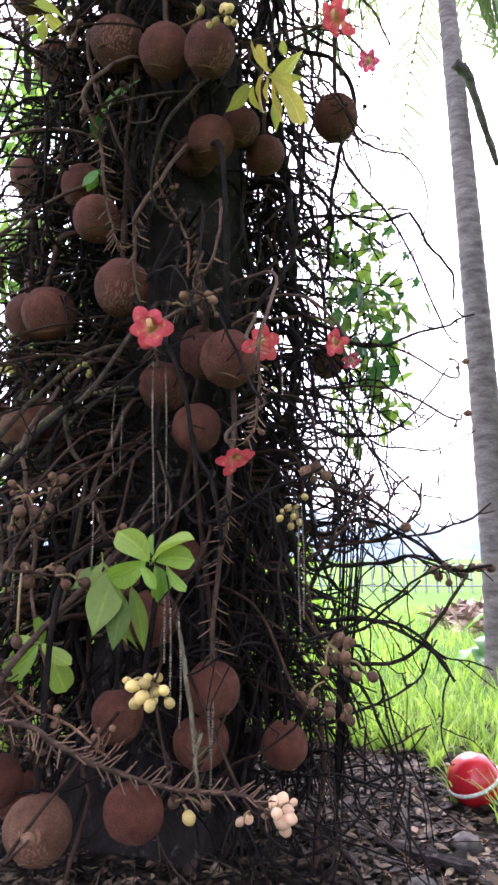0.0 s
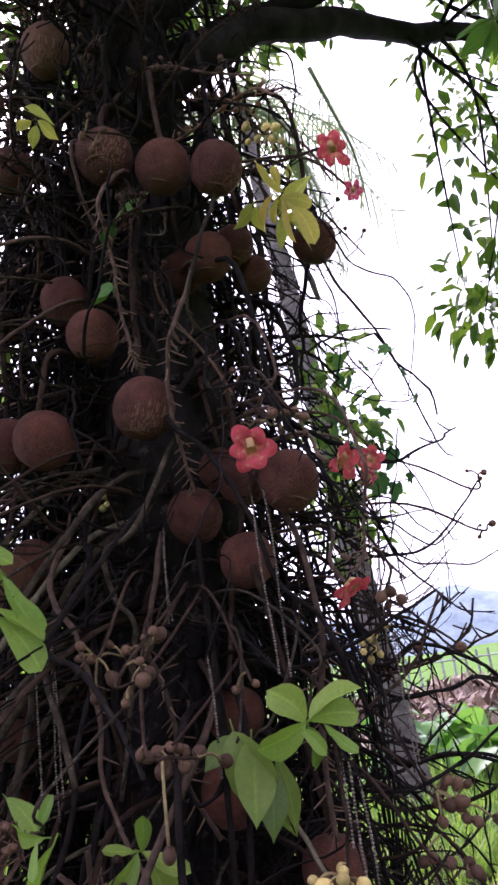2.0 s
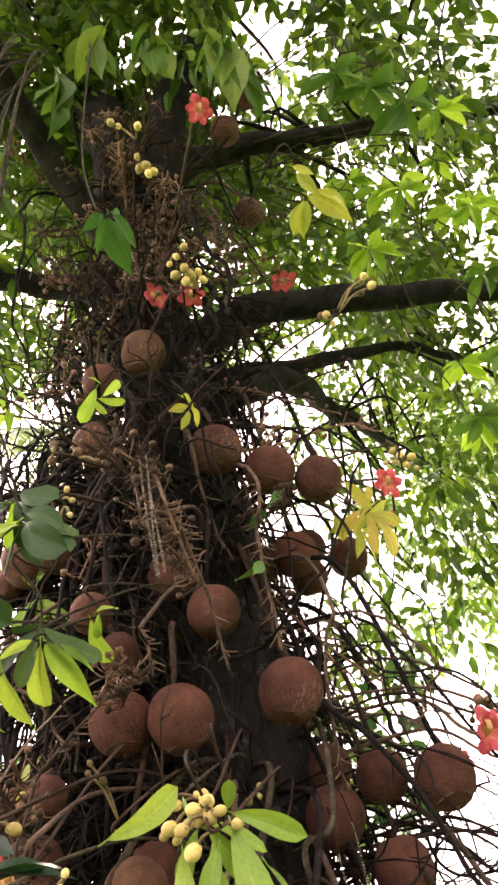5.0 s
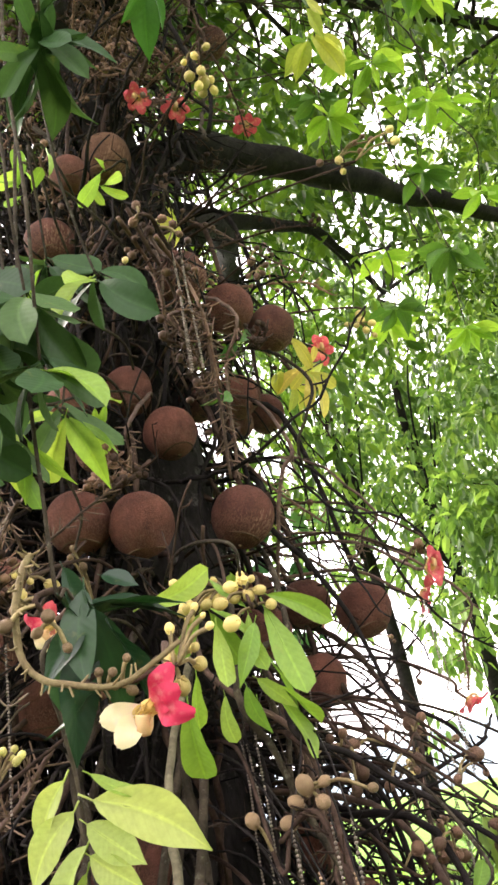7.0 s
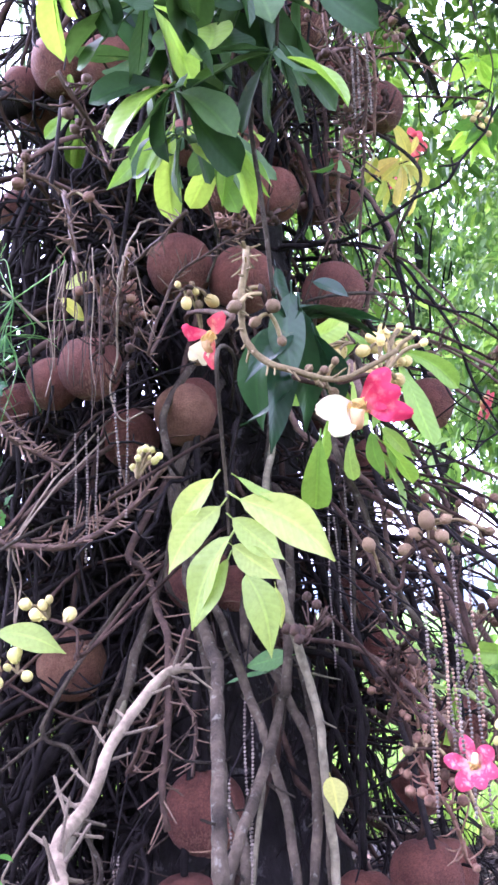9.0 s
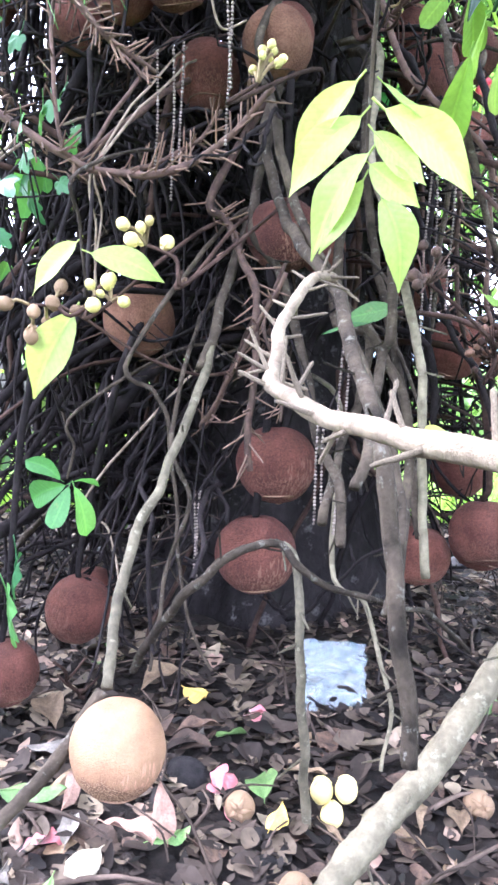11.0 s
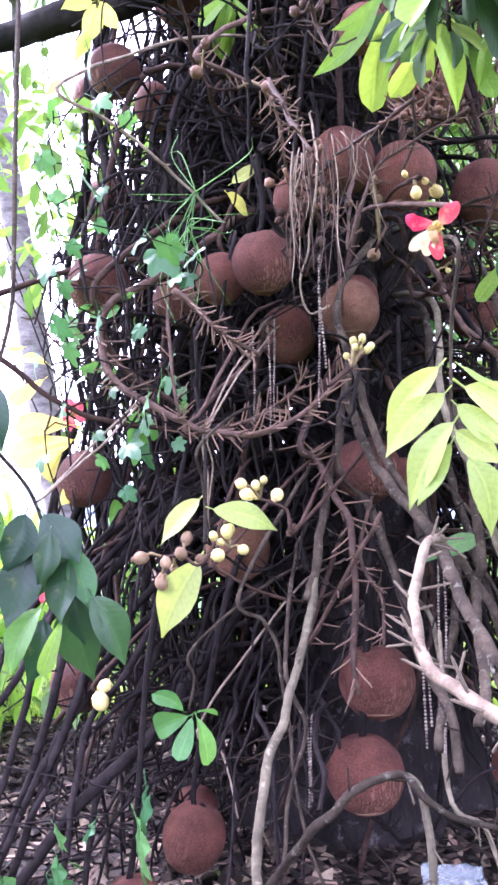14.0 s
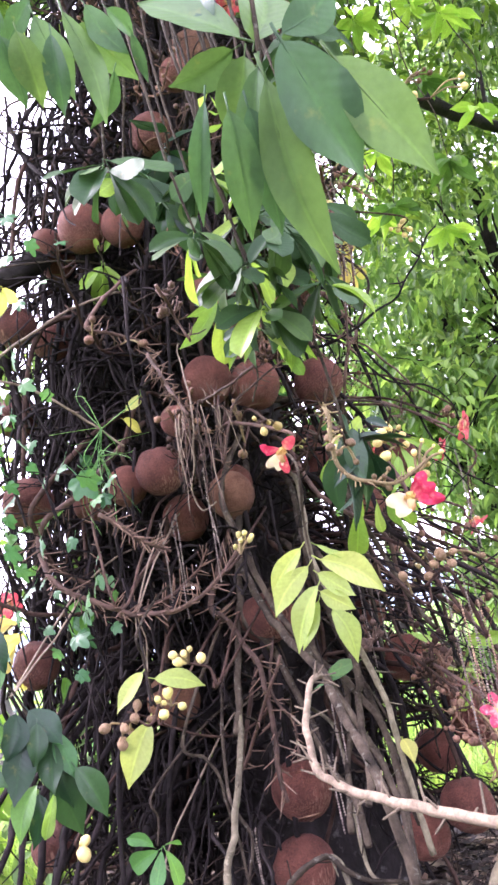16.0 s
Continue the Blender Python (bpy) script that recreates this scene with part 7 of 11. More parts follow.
leaf_on(g, (-0.77, -1.18, 0.96), (-0.78, -1.22, 0.93), 0.50, LEAF_DARK, (0.4, -0.9, 0.15), 0.3)
leaf_on(g, (-0.71, -1.21, 0.91), (-0.72, -1.25, 0.82), 0.42, LEAF_DARK, (0.4, -0.9, 0.15), 0.3)
g = leafy_sprig([(-0.646, -1.010, 2.152), (-0.558, -1.203, 1.615), (-0.528, -1.264, 1.388), (-0.522, -1.281, 1.269), (-0.537, -1.303, 1.170), (-0.580, -1.314, 1.157), (-0.612, -1.323, 1.148)], "dark leaves hanging from above", False)
leaf_on(g, (-0.70, -1.36, 1.26), (-0.65, -1.38, 1.15), 0.50, LEAF_DARK, (0.4, -0.9, 0.1), 0.3)
leaf_on(g, (-0.68, -1.33, 1.25), (-0.62, -1.36, 1.15), 0.50, LEAF_DARK, (0.4, -0.9, 0.1), 0.3)
leaf_on(g, (-0.68, -1.31, 1.31), (-0.59, -1.33, 1.21), 0.40, LEAF_GREEN, (0.4, -0.9, 0.1), 0.3)
leaf_on(g, (-0.58, -1.33, 1.17), (-0.61, -1.37, 1.09), 0.62, LEAF_DARK, (0.4, -0.9, 0.1), 0.3)
leaf_on(g, (-0.58, -1.31, 1.17), (-0.52, -1.33, 1.04), 0.46, LEAF_DARK, (0.4, -0.9, 0.1), 0.3)
leaf_on(g, (-0.60, -1.30, 1.17), (-0.58, -1.33, 1.07), 0.52, LEAF_DARK, (0.4, -0.9, 0.1), 0.3)
leaf_on(g, (-0.53, -1.31, 1.15), (-0.50, -1.34, 1.07), 0.40, LEAF_DARK, (0.4, -0.9, 0.1), 0.3)
leaf_on(g, (-0.55, -1.30, 1.10), (-0.53, -1.33, 1.02), 0.48, LEAF_GREEN, (0.4, -0.9, 0.1), 0.3)
leaf_on(g, (-0.70, -1.31, 1.19), (-0.66, -1.34, 1.08), 0.50, LEAF_DARK, (0.4, -0.9, 0.1), 0.3)
leaf_on(g, (-0.70, -1.36, 1.03), (-0.61, -1.37, 1.01), 0.40, LEAF_GREEN, (0.4, -0.9, 0.1), 0.3)
leaf_on(g, (-0.72, -1.33, 1.21), (-0.68, -1.36, 1.13), 0.50, LEAF_DARK, (0.4, -0.9, 0.1), 0.3)
leaf_on(g, (-0.61, -1.34, 1.15), (-0.63, -1.38, 1.10), 0.50, LEAF_DARK, (0.4, -0.9, 0.1), 0.3)
leaf_on(g, (-0.57, -1.31, 1.15), (-0.55, -1.34, 1.05), 0.45, LEAF_DARK, (0.4, -0.9, 0.1), 0.3)
g = leafy_sprig([(-0.73, -0.47, 1.34), (-0.77, -0.46, 1.23), (-0.79, -0.46, 1.17)], "yellow leaves on a thin brown twig")
leaf_on(g, (-0.73, -0.43, 1.21), (-0.85, -0.49, 1.21), .6, LEAF_YELLOW, (0.3, -0.9, -0.2))
leaf_on(g, (-0.72, -0.43, 1.17), (-0.84, -0.52, 1.12), .6, LEAF_YELLOW, (0.3, -0.9, -0.2))
leaf_on(g, (-0.74, -0.45, 1.14), (-0.82, -0.43, 1.07), .55, LEAF_YELLOW, (0.3, -0.9, -0.2))
leaf_on(g, (-0.73, -0.41, 1.11), (-0.72, -0.46, 1.01), .4, LEAF_YELLOW, (0.3, -0.9, -0.1))
leaf_on(g, (-0.82, -0.52, 1.40), (-0.84, -0.56, 1.39), .4, LEAF_YELLOW, (0.4, -0.9, -0.3))
leaf_on(g, (-0.77, -0.49, 1.36), (-0.84, -0.51, 1.38), .5, LEAF_YELLOW, (0.3, -0.9, -0.3))
leaf_on(g, (-0.78, -0.49, 1.32), (-0.86, -0.51, 1.26), .5, LEAF_YELLOW, (0.3, -0.9, -0.2))
g = leafy_sprig([(-0.34, -0.73, 0.70), (-0.34, -0.74, 0.63), (-0.35, -0.75, 0.57)], "sprig of four fresh green leaves")
leaf_on(g, (-0.36, -0.76, 0.57), (-0.40, -0.80, 0.61), .54, LEAF_LIVE, (0.5, -1.0, 0.5), 0.5)
leaf_on(g, (-0.34, -0.77, 0.56), (-0.36, -0.81, 0.49), .54, LEAF_LIVE, (-0.4, -1.0, 0.5), 0.5)
leaf_on(g, (-0.35, -0.76, 0.56), (-0.43, -0.75, 0.52), .66, LEAF_LIVE, (0.2, -1.0, 0.2), 0.2)
leaf_on(g, (-0.33, -0.77, 0.56), (-0.29, -0.77, 0.47), .48, LEAF_LIVE, (0.6, -1.0, 0.2), 0.5)
leaf_on(g, (-0.33, -0.77, 0.57), (-0.30, -0.73, 0.58), .48, LEAF_LIVE, (-0.3, -0.8, 0.8), 0.5)
g = leafy_sprig([(-0.58, -0.38, 1.13), (-0.56, -0.39, 1.21), (-0.53, -0.39, 1.25)], "light green leaves low in the twigs")
leaf_on(g, (-0.57, -0.39, 1.10), (-0.54, -0.46, 1.23), .5, LEAF_LIVE, (0.2, -1.0, -0.1))
leaf_on(g, (-0.63, -0.39, 0.93), (-0.60, -0.35, 1.02), .4, LEAF_LIVE, (0.3, -1.0, -0.0))
leaf_on(g, (-0.70, -0.46, 1.35), (-0.64, -0.43, 1.37), .5, LEAF_LIVE, (0.3, -0.9, -0.3))
leaf_on(g, (-0.66, -0.50, 1.48), (-0.59, -0.54, 1.49), .5, LEAF_LIVE, (0.3, -0.9, -0.3))
leaf_on(g, (-0.54, -0.40, 1.25), (-0.51, -0.40, 1.17), .4, LEAF_LIVE, (0.2, -1.0, -0.2))
g = leafy_sprig([(0.109, -2.191, 1.836), (0.098, -2.189, 1.745), (0.093, -2.191, 1.668), (0.090, -2.180, 1.626)], "large leaves hanging close overhead")
leaf_on(g, (0.115, -2.201, 1.645), (0.190, -2.151, 1.509), 0.56, LEAF_NEAR, (-0.1, -0.7, -0.6), 0.3)
leaf_on(g, (0.171, -2.182, 1.632), (0.269, -2.135, 1.504), 0.44, LEAF_NEAR, (-0.1, -0.7, -0.6), 0.3)
leaf_on(g, (0.093, -2.185, 1.614), (0.146, -2.119, 1.415), 0.26, LEAF_NEAR, (-0.1, -0.7, -0.6), 0.3)
leaf_on(g, (0.077, -2.176, 1.655), (0.046, -2.133, 1.573), 0.52, LEAF_NEAR, (-0.1, -0.7, -0.6), 0.3)
leaf_on(g, (0.070, -2.172, 1.593), (0.093, -2.122, 1.468), 0.27, LEAF_NEAR, (-0.1, -0.7, -0.6), 0.3)
leaf_on(g, (0.047, -2.181, 1.587), (0.060, -2.130, 1.462), 0.32, LEAF_NEAR, (-0.1, -0.7, -0.6), 0.3)
leaf_on(g, (0.025, -2.167, 1.613), (-0.008, -2.117, 1.500), 0.20, LEAF_NEAR, (-0.1, -0.7, -0.6), 0.3)
leaf_on(g, (0.074, -2.194, 1.663), (-0.022, -2.190, 1.750), 0.46, LEAF_NEAR, (-0.1, -0.7, -0.6), 0.3)
leaf_on(g, (0.066, -2.175, 1.666), (-0.010, -2.146, 1.647), 0.46, LEAF_NEAR, (-0.1, -0.7, -0.6), 0.3)
leaf_on(g, (0.089, -2.187, 1.661), (0.121, -2.192, 1.761), 0.60, LEAF_NEAR, (-0.1, -0.7, -0.6), 0.3)
leaf_on(g, (0.119, -2.199, 1.656), (0.188, -2.197, 1.720), 0.50, LEAF_NEAR, (-0.1, -0.7, -0.6), 0.3)
leaf_on(g, (0.052, -2.187, 1.701), (0.015, -2.184, 1.780), 0.50, LEAF_NEAR, (-0.1, -0.7, -0.6), 0.3)
leaf_on(g, (0.087, -2.184, 1.631), (0.051, -2.135, 1.523), 0.30, LEAF_NEAR, (-0.1, -0.7, -0.6), 0.3)
g = leafy_sprig([(-0.149, -2.026, 2.057), (-0.142, -2.027, 1.976), (-0.132, -2.022, 1.912), (-0.110, -2.023, 1.870)], "hanging leaves close overhead")
leaf_on(g, (-0.127, -2.046, 1.879), (-0.096, -1.993, 1.744), 0.26, LEAF_NEAR, (0.1, -0.75, -0.6), 0.35)
leaf_on(g, (-0.168, -2.023, 1.901), (-0.135, -1.980, 1.801), 0.40, LEAF_NEAR, (0.1, -0.75, -0.6), 0.35)
leaf_on(g, (-0.193, -2.031, 1.873), (-0.188, -1.990, 1.789), 0.45, LEAF_NEAR, (0.1, -0.75, -0.6), 0.35)
leaf_on(g, (-0.120, -2.012, 1.884), (-0.047, -1.979, 1.819), 0.50, LEAF_NEAR, (0.1, -0.75, -0.6), 0.35)
leaf_on(g, (-0.217, -2.021, 1.878), (-0.213, -1.982, 1.800), 0.50, LEAF_NEAR, (0.1, -0.75, -0.6), 0.35)
leaf_on(g, (-0.096, -2.045, 1.885), (-0.050, -2.013, 1.830), 0.45, LEAF_NEAR, (0.1, -0.75, -0.6), 0.35)
leaf_on(g, (-0.171, -2.025, 1.926), (-0.218, -1.994, 1.893), 0.50, LEAF_NEAR, (0.1, -0.75, -0.6), 0.35)
leaf_on(g, (-0.069, -2.036, 1.883), (-0.034, -2.010, 1.854), 0.50, LEAF_NEAR, (0.1, -0.75, -0.6), 0.35)
leaf_on(g, (-0.042, -2.007, 1.865), (-0.031, -1.974, 1.811), 0.22, LEAF_NEAR, (0.1, -0.75, -0.6), 0.35)
leaf_on(g, (-0.074, -2.008, 1.808), (-0.105, -1.970, 1.744), 0.32, LEAF_NEAR, (0.1, -0.75, -0.6), 0.35)
leaf_on(g, (-0.148, -2.032, 1.859), (-0.161, -1.989, 1.771), 0.35, LEAF_NEAR, (0.1, -0.75, -0.6), 0.35)
leaf_on(g, (-0.219, -2.020, 1.930), (-0.234, -1.983, 1.864), 0.50, LEAF_NEAR, (0.1, -0.75, -0.6), 0.35)
for k, (tip, n, reach) in enumerate((
        ((0.145, -1.30, 1.94), 11, 0.115), ((0.171, -1.29, 1.83), 10, 0.11), ((0.123, -1.21, 1.70), 10, 0.10), ((0.085, -1.20, 1.85), 9, 0.105),
        ((0.01, -1.489, 1.80), 10, 0.105), ((0.184, -1.50, 1.78), 9, 0.105), ((0.25, -1.33, 1.86), 11, 0.115), ((0.275, -1.352, 1.72), 9, 0.10),
        ((0.133, -1.346, 1.68), 9, 0.105), ((0.11, -1.43, 1.75), 9, 0.105), ((0.19, -1.06, 2.17), 10, 0.11), ((-0.123, -1.338, 2.07), 9, 0.105),
        ((-0.138, -1.62, 1.90), 10, 0.11), ((0.06, -1.36, 2.03), 10, 0.11), ((0.33, -1.20, 1.98), 9, 0.11))):
    whorl(tip, n, reach, 300 + k)
g = leafy_sprig([(-0.01, -1.20, 2.35), (-0.01, -1.13, 2.27), (-0.02, -1.06, 2.19)], "dark green leaves high by the trunk")
leaf_on(g, (-0.02, -1.15, 2.29), (-0.07, -1.13, 2.18), .45, LEAF_DARK, (0.0, -0.7, -0.7))
leaf_on(g, (-0.02, -1.13, 2.26), (0.04, -1.08, 2.18), .45, LEAF_DARK, (0.0, -0.8, -0.7))
leaf_on(g, (-0.01, -1.10, 2.24), (-0.10, -1.07, 2.15), .4, LEAF_DARK, (0.0, -0.8, -0.6))
leaf_on(g, (-0.02, -1.08, 2.20), (0.01, -1.04, 2.04), .45, LEAF_DARK, (0.0, -0.8, -0.6))
leaf_on(g, (-0.02, -1.07, 2.22), (-0.08, -1.01, 2.12), .4, LEAF_DARK, (0.0, -0.8, -0.6))
leaf_on(g, (-0.02, -1.14, 2.28), (0.03, -1.16, 2.22), .4, LEAF_DARK, (0.0, -0.7, -0.7))
thicken(g, 12, .15, .42, LEAF_DARK, 12)
g = leafy_sprig([(-0.66, -1.08, 2.21), (-0.62, -1.02, 2.17), (-0.58, -0.98, 2.14)], "green leaves at the edge of the sky")
leaf_on(g, (-0.62, -1.03, 2.16), (-0.54, -0.97, 2.12), .4, LEAF_GREEN, (0.3, -0.7, -0.6))
leaf_on(g, (-0.61, -0.99, 2.17), (-0.52, -1.00, 2.16), .4, LEAF_GREEN, (0.3, -0.7, -0.6))
leaf_on(g, (-0.60, -0.98, 2.16), (-0.59, -0.96, 2.08), .4, LEAF_GREEN, (0.3, -0.7, -0.6))
leaf_on(g, (-0.62, -1.04, 2.17), (-0.63, -0.97, 2.09), .4, LEAF_GREEN, (0.3, -0.7, -0.6))
g = leafy_sprig([(-0.65, -0.62, 2.33), (-0.63, -0.59, 2.29), (-0.63, -0.57, 2.27)], "yellow-green leaves by a dark branch")
leaf_on(g, (-0.64, -0.58, 2.28), (-0.71, -0.60, 2.25), .5, LEAF_PALE, (0.3, -0.8, -0.6))
leaf_on(g, (-0.63, -0.57, 2.28), (-0.65, -0.60, 2.17), .4, LEAF_PALE, (0.3, -0.8, -0.6))
leaf_on(g, (-0.62, -0.58, 2.28), (-0.58, -0.52, 2.24), .45, LEAF_PALE, (0.3, -0.8, -0.6))
leaf_on(g, (-0.65, -0.56, 2.21), (-0.68, -0.58, 2.14), .4, LEAF_PALE, (0.3, -0.8, -0.5))
leaf_on(g, (-0.74, -0.52, 2.11), (-0.77, -0.54, 2.07), .4, LEAF_PALE, (0.3, -0.8, -0.5))

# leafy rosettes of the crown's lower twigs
# the flag picks the leaf colour with light or with shade put in
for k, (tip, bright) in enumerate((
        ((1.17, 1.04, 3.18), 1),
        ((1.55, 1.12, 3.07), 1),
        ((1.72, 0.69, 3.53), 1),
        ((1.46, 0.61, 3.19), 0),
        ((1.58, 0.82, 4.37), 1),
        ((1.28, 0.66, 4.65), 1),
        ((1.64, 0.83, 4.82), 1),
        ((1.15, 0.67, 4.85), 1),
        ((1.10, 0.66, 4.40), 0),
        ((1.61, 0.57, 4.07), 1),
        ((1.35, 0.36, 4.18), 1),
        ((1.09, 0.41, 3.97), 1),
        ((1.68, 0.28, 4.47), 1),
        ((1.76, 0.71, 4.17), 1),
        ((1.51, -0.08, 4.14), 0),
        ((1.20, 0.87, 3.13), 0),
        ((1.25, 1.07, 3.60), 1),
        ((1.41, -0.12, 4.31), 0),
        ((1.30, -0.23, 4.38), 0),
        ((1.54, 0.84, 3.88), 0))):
    whorl(tip, 9, 0.14 if bright else 0.16, 400 + k, 0.5, 0.0, "rosette of lit-toned green leaves at a twig's end" if bright else "rosette of shade-toned green leaves at a twig's end", LEAF_LIT if bright else LEAF_SHADE)

# ivy
ivy_vine([(-0.43, -0.81, 0.40, 0.072), (-0.43, -0.84, 0.34, 0.081), (-0.53, -0.83, 0.36, 0.035), (-0.57, -0.90, 0.31, 0.046), (-0.58, -0.91, 0.27, 0.035), (-0.56, -0.88, 0.23, 0.029), (-0.63, -0.95, 0.18, 0.049), (-0.66, -0.94, 0.13, 0.035), (-0.63, -0.91, 0.15, 0.052), (-0.50, -0.93, 0.19, 0.046), (-0.79, -0.95, 0.39, 0.052), (-0.76, -0.89, 0.49, 0.041), (-0.73, -0.90, 0.38, 0.029), (-0.58, -0.87, 0.36, 0.041)], "trailing ivy with lobed light green leaves by the stump")
ivy_vine([(-0.42, -0.73, 1.55, 0.072), (-0.34, -0.77, 1.53, 0.046), (-0.39, -0.74, 1.49, 0.033), (-0.50, -0.95, 1.79, 0.039), (-0.48, -0.69, 1.39, 0.033), (-0.43, -0.69, 1.26, 0.039), (-0.39, -0.63, 1.22, 0.029), (-0.49, -0.73, 1.12, 0.052), (-0.47, -0.67, 1.18, 0.039), (-0.60, -0.74, 1.27, 0.037), (-0.62, -0.82, 1.37, 0.046), (-0.63, -0.77, 1.47, 0.033)], "thin climbing vine with lobed green leaves")
ivy_vine([(-0.65, -0.82, 1.86, 0.039), (-0.60, -0.85, 1.77, 0.033), (-0.68, -0.78, 1.76, 0.042), (-0.59, -0.76, 1.76, 0.028), (-0.65, -0.77, 1.68, 0.036), (-0.70, -0.76, 1.60, 0.039), (-0.62, -0.75, 1.57, 0.030), (-0.55, -0.77, 1.61, 0.028), (-0.68, -0.74, 1.52, 0.042), (-0.62, -0.65, 1.46, 0.033), (-0.53, -0.73, 1.57, 0.025), (-0.72, -0.70, 1.32, 0.039), (-0.66, -0.68, 1.21, 0.033), (-0.60, -0.61, 1.16, 0.030), (-0.73, -0.62, 1.10, 0.036), (-0.52, -0.63, 1.49, 0.025), (-0.55, -0.65, 1.26, 0.028)], "leafy vine tangled in the twigs against the sky")
ivy_vine([(-0.45, -1.13, 2.18, 0.036), (-0.40, -1.12, 2.10, 0.030), (-0.48, -1.07, 2.10, 0.039), (-0.41, -0.99, 2.06, 0.030), (-0.48, -0.98, 2.01, 0.033), (-0.33, -1.09, 2.11, 0.027), (-0.52, -0.96, 1.87, 0.036), (-0.45, -0.93, 1.76, 0.027), (-0.56, -0.91, 1.72, 0.036), (-0.53, -0.83, 1.66, 0.030)], "leafy vine tangled in the twigs against the sky")
ivy_vine([(-0.51, -0.60, 1.63, 0.057), (-0.44, -0.53, 1.66, 0.050), (-0.38, -0.50, 1.64, 0.036), (-0.56, -0.43, 1.20, 0.064), (-0.52, -0.48, 1.13, 0.050), (-0.70, -0.52, 1.45, 0.064), (-0.68, -0.55, 1.57, 0.057), (-0.63, -0.46, 1.32, 0.036), (-0.44, -0.52, 1.36, 0.028), (-0.42, -0.50, 1.28, 0.028)], "thin climbing vine with lobed green leaves")
ivy_vine([(0.51, 0.58, 2.04, 0.051), (0.48, 0.64, 1.95, 0.062), (0.49, 0.68, 1.87, 0.058), (0.52, 0.72, 1.78, 0.062), (0.42, 0.67, 1.78, 0.066), (0.43, 0.73, 1.70, 0.058), (0.46, 0.78, 1.68, 0.051), (0.39, 0.66, 1.64, 0.062), (0.54, 0.63, 2.10, 0.051), (0.51, 0.72, 1.95, 0.045), (0.53, 0.52, 2.10, 0.051), (0.61, 0.68, 2.14, 0.037), (0.63, 0.73, 2.05, 0.029), (0.63, 0.77, 1.96, 0.029), (0.40, 0.59, 1.89, 0.051), (0.52, 0.79, 1.71, 0.037), (0.42, 0.70, 1.60, 0.045)], "climbing vine with bright green leaves behind the twigs")
ivy_vine([(0.34, 0.69, 2.00, 0.056), (0.31, 0.76, 1.88, 0.065), (0.35, 0.76, 1.78, 0.056), (0.36, 0.70, 2.13, 0.048), (0.42, 0.78, 1.89, 0.039), (0.25, 0.81, 1.70, 0.052), (0.27, 0.68, 1.80, 0.048), (0.42, 0.72, 2.25, 0.035), (0.48, 0.76, 2.21, 0.030), (0.45, 0.83, 1.98, 0.030), (0.37, 0.82, 1.75, 0.039)], "climbing vine with bright green leaves behind the twigs")

# racemes
dry_raceme([(0.68, -0.67, 0.84), (0.68, -0.57, 0.75), (0.73, -0.50, 0.66), (0.78, -0.43, 0.58)], 0.0055, 101)
dry_raceme([(0.70, -0.62, 0.87), (0.68, -0.60, 0.77), (0.75, -0.55, 0.70), (0.76, -0.53, 0.58)], 0.0055, 102)
dry_raceme([(0.70, -0.53, 0.72), (0.73, -0.48, 0.68), (0.76, -0.40, 0.64), (0.82, -0.32, 0.57)], 0.0055, 103)
dry_raceme([(0.72, -0.66, 0.75), (0.67, -0.61, 0.66), (0.72, -0.58, 0.58)], 0.0055, 104)
dry_raceme([(0.67, -0.57, 0.80), (0.65, -0.62, 0.71), (0.73, -0.61, 0.63)], 0.0055, 105)
dry_raceme([(0.70, -0.65, 0.78), (0.74, -0.57, 0.69), (0.75, -0.54, 0.64), (0.79, -0.48, 0.58)], 0.0055, 106)
dry_raceme([(0.46, -0.71, 0.93), (0.48, -0.73, 0.88), (0.48, -0.71, 0.83), (0.48, -0.74, 0.78)], 0.0055, 107)
dry_raceme([(0.41, -0.71, 0.86), (0.46, -0.69, 0.83), (0.52, -0.73, 0.80)], 0.0055, 108)
dry_raceme([(0.50, -0.66, 0.90), (0.50, -0.67, 0.85), (0.51, -0.73, 0.78)], 0.0055, 109)
dry_raceme([(0.44, -0.66, 0.89), (0.44, -0.74, 0.84), (0.42, -0.75, 0.79)], 0.0055, 110)
dry_raceme([(0.48, -0.73, 0.77), (0.48, -0.84, 0.71), (0.51, -0.86, 0.66), (0.54, -0.80, 0.57)], 0.0055, 111)
dry_raceme([(0.52, -0.84, 0.79), (0.54, -0.79, 0.72), (0.56, -0.82, 0.65)], 0.0055, 112)
dry_raceme([(-0.10, -1.16, 1.91), (-0.08, -1.12, 1.88), (-0.07, -1.02, 1.88), (-0.04, -1.03, 1.80)], 0.0055, 113)
dry_raceme([(0.36, -1.00, 2.36), (0.38, -0.94, 2.30), (0.41, -0.85, 2.22), (0.41, -0.83, 2.10)], 0.0055, 114)
dry_raceme([(0.41, -0.98, 2.28), (0.44, -0.87, 2.25), (0.47, -0.88, 2.12), (0.47, -0.80, 1.97)], 0.0055, 115)
dry_raceme([(0.34, -1.01, 2.33), (0.37, -0.86, 2.29), (0.38, -0.85, 2.16)], 0.0055, 116)
dry_raceme([(0.38, -0.94, 2.35), (0.41, -0.91, 2.28), (0.46, -0.85, 2.25)], 0.0055, 117)
dry_raceme([(-0.10, -0.81, 1.72), (-0.08, -0.78, 1.66), (-0.07, -0.72, 1.59), (-0.10, -0.75, 1.48)], 0.0055, 118)
dry_raceme([(-0.14, -0.80, 1.70), (-0.11, -0.73, 1.66), (-0.04, -0.74, 1.64)], 0.0055, 119)
dry_raceme([(-0.06, -0.80, 1.75), (-0.09, -0.74, 1.71), (-0.13, -0.77, 1.65)], 0.0055, 120)
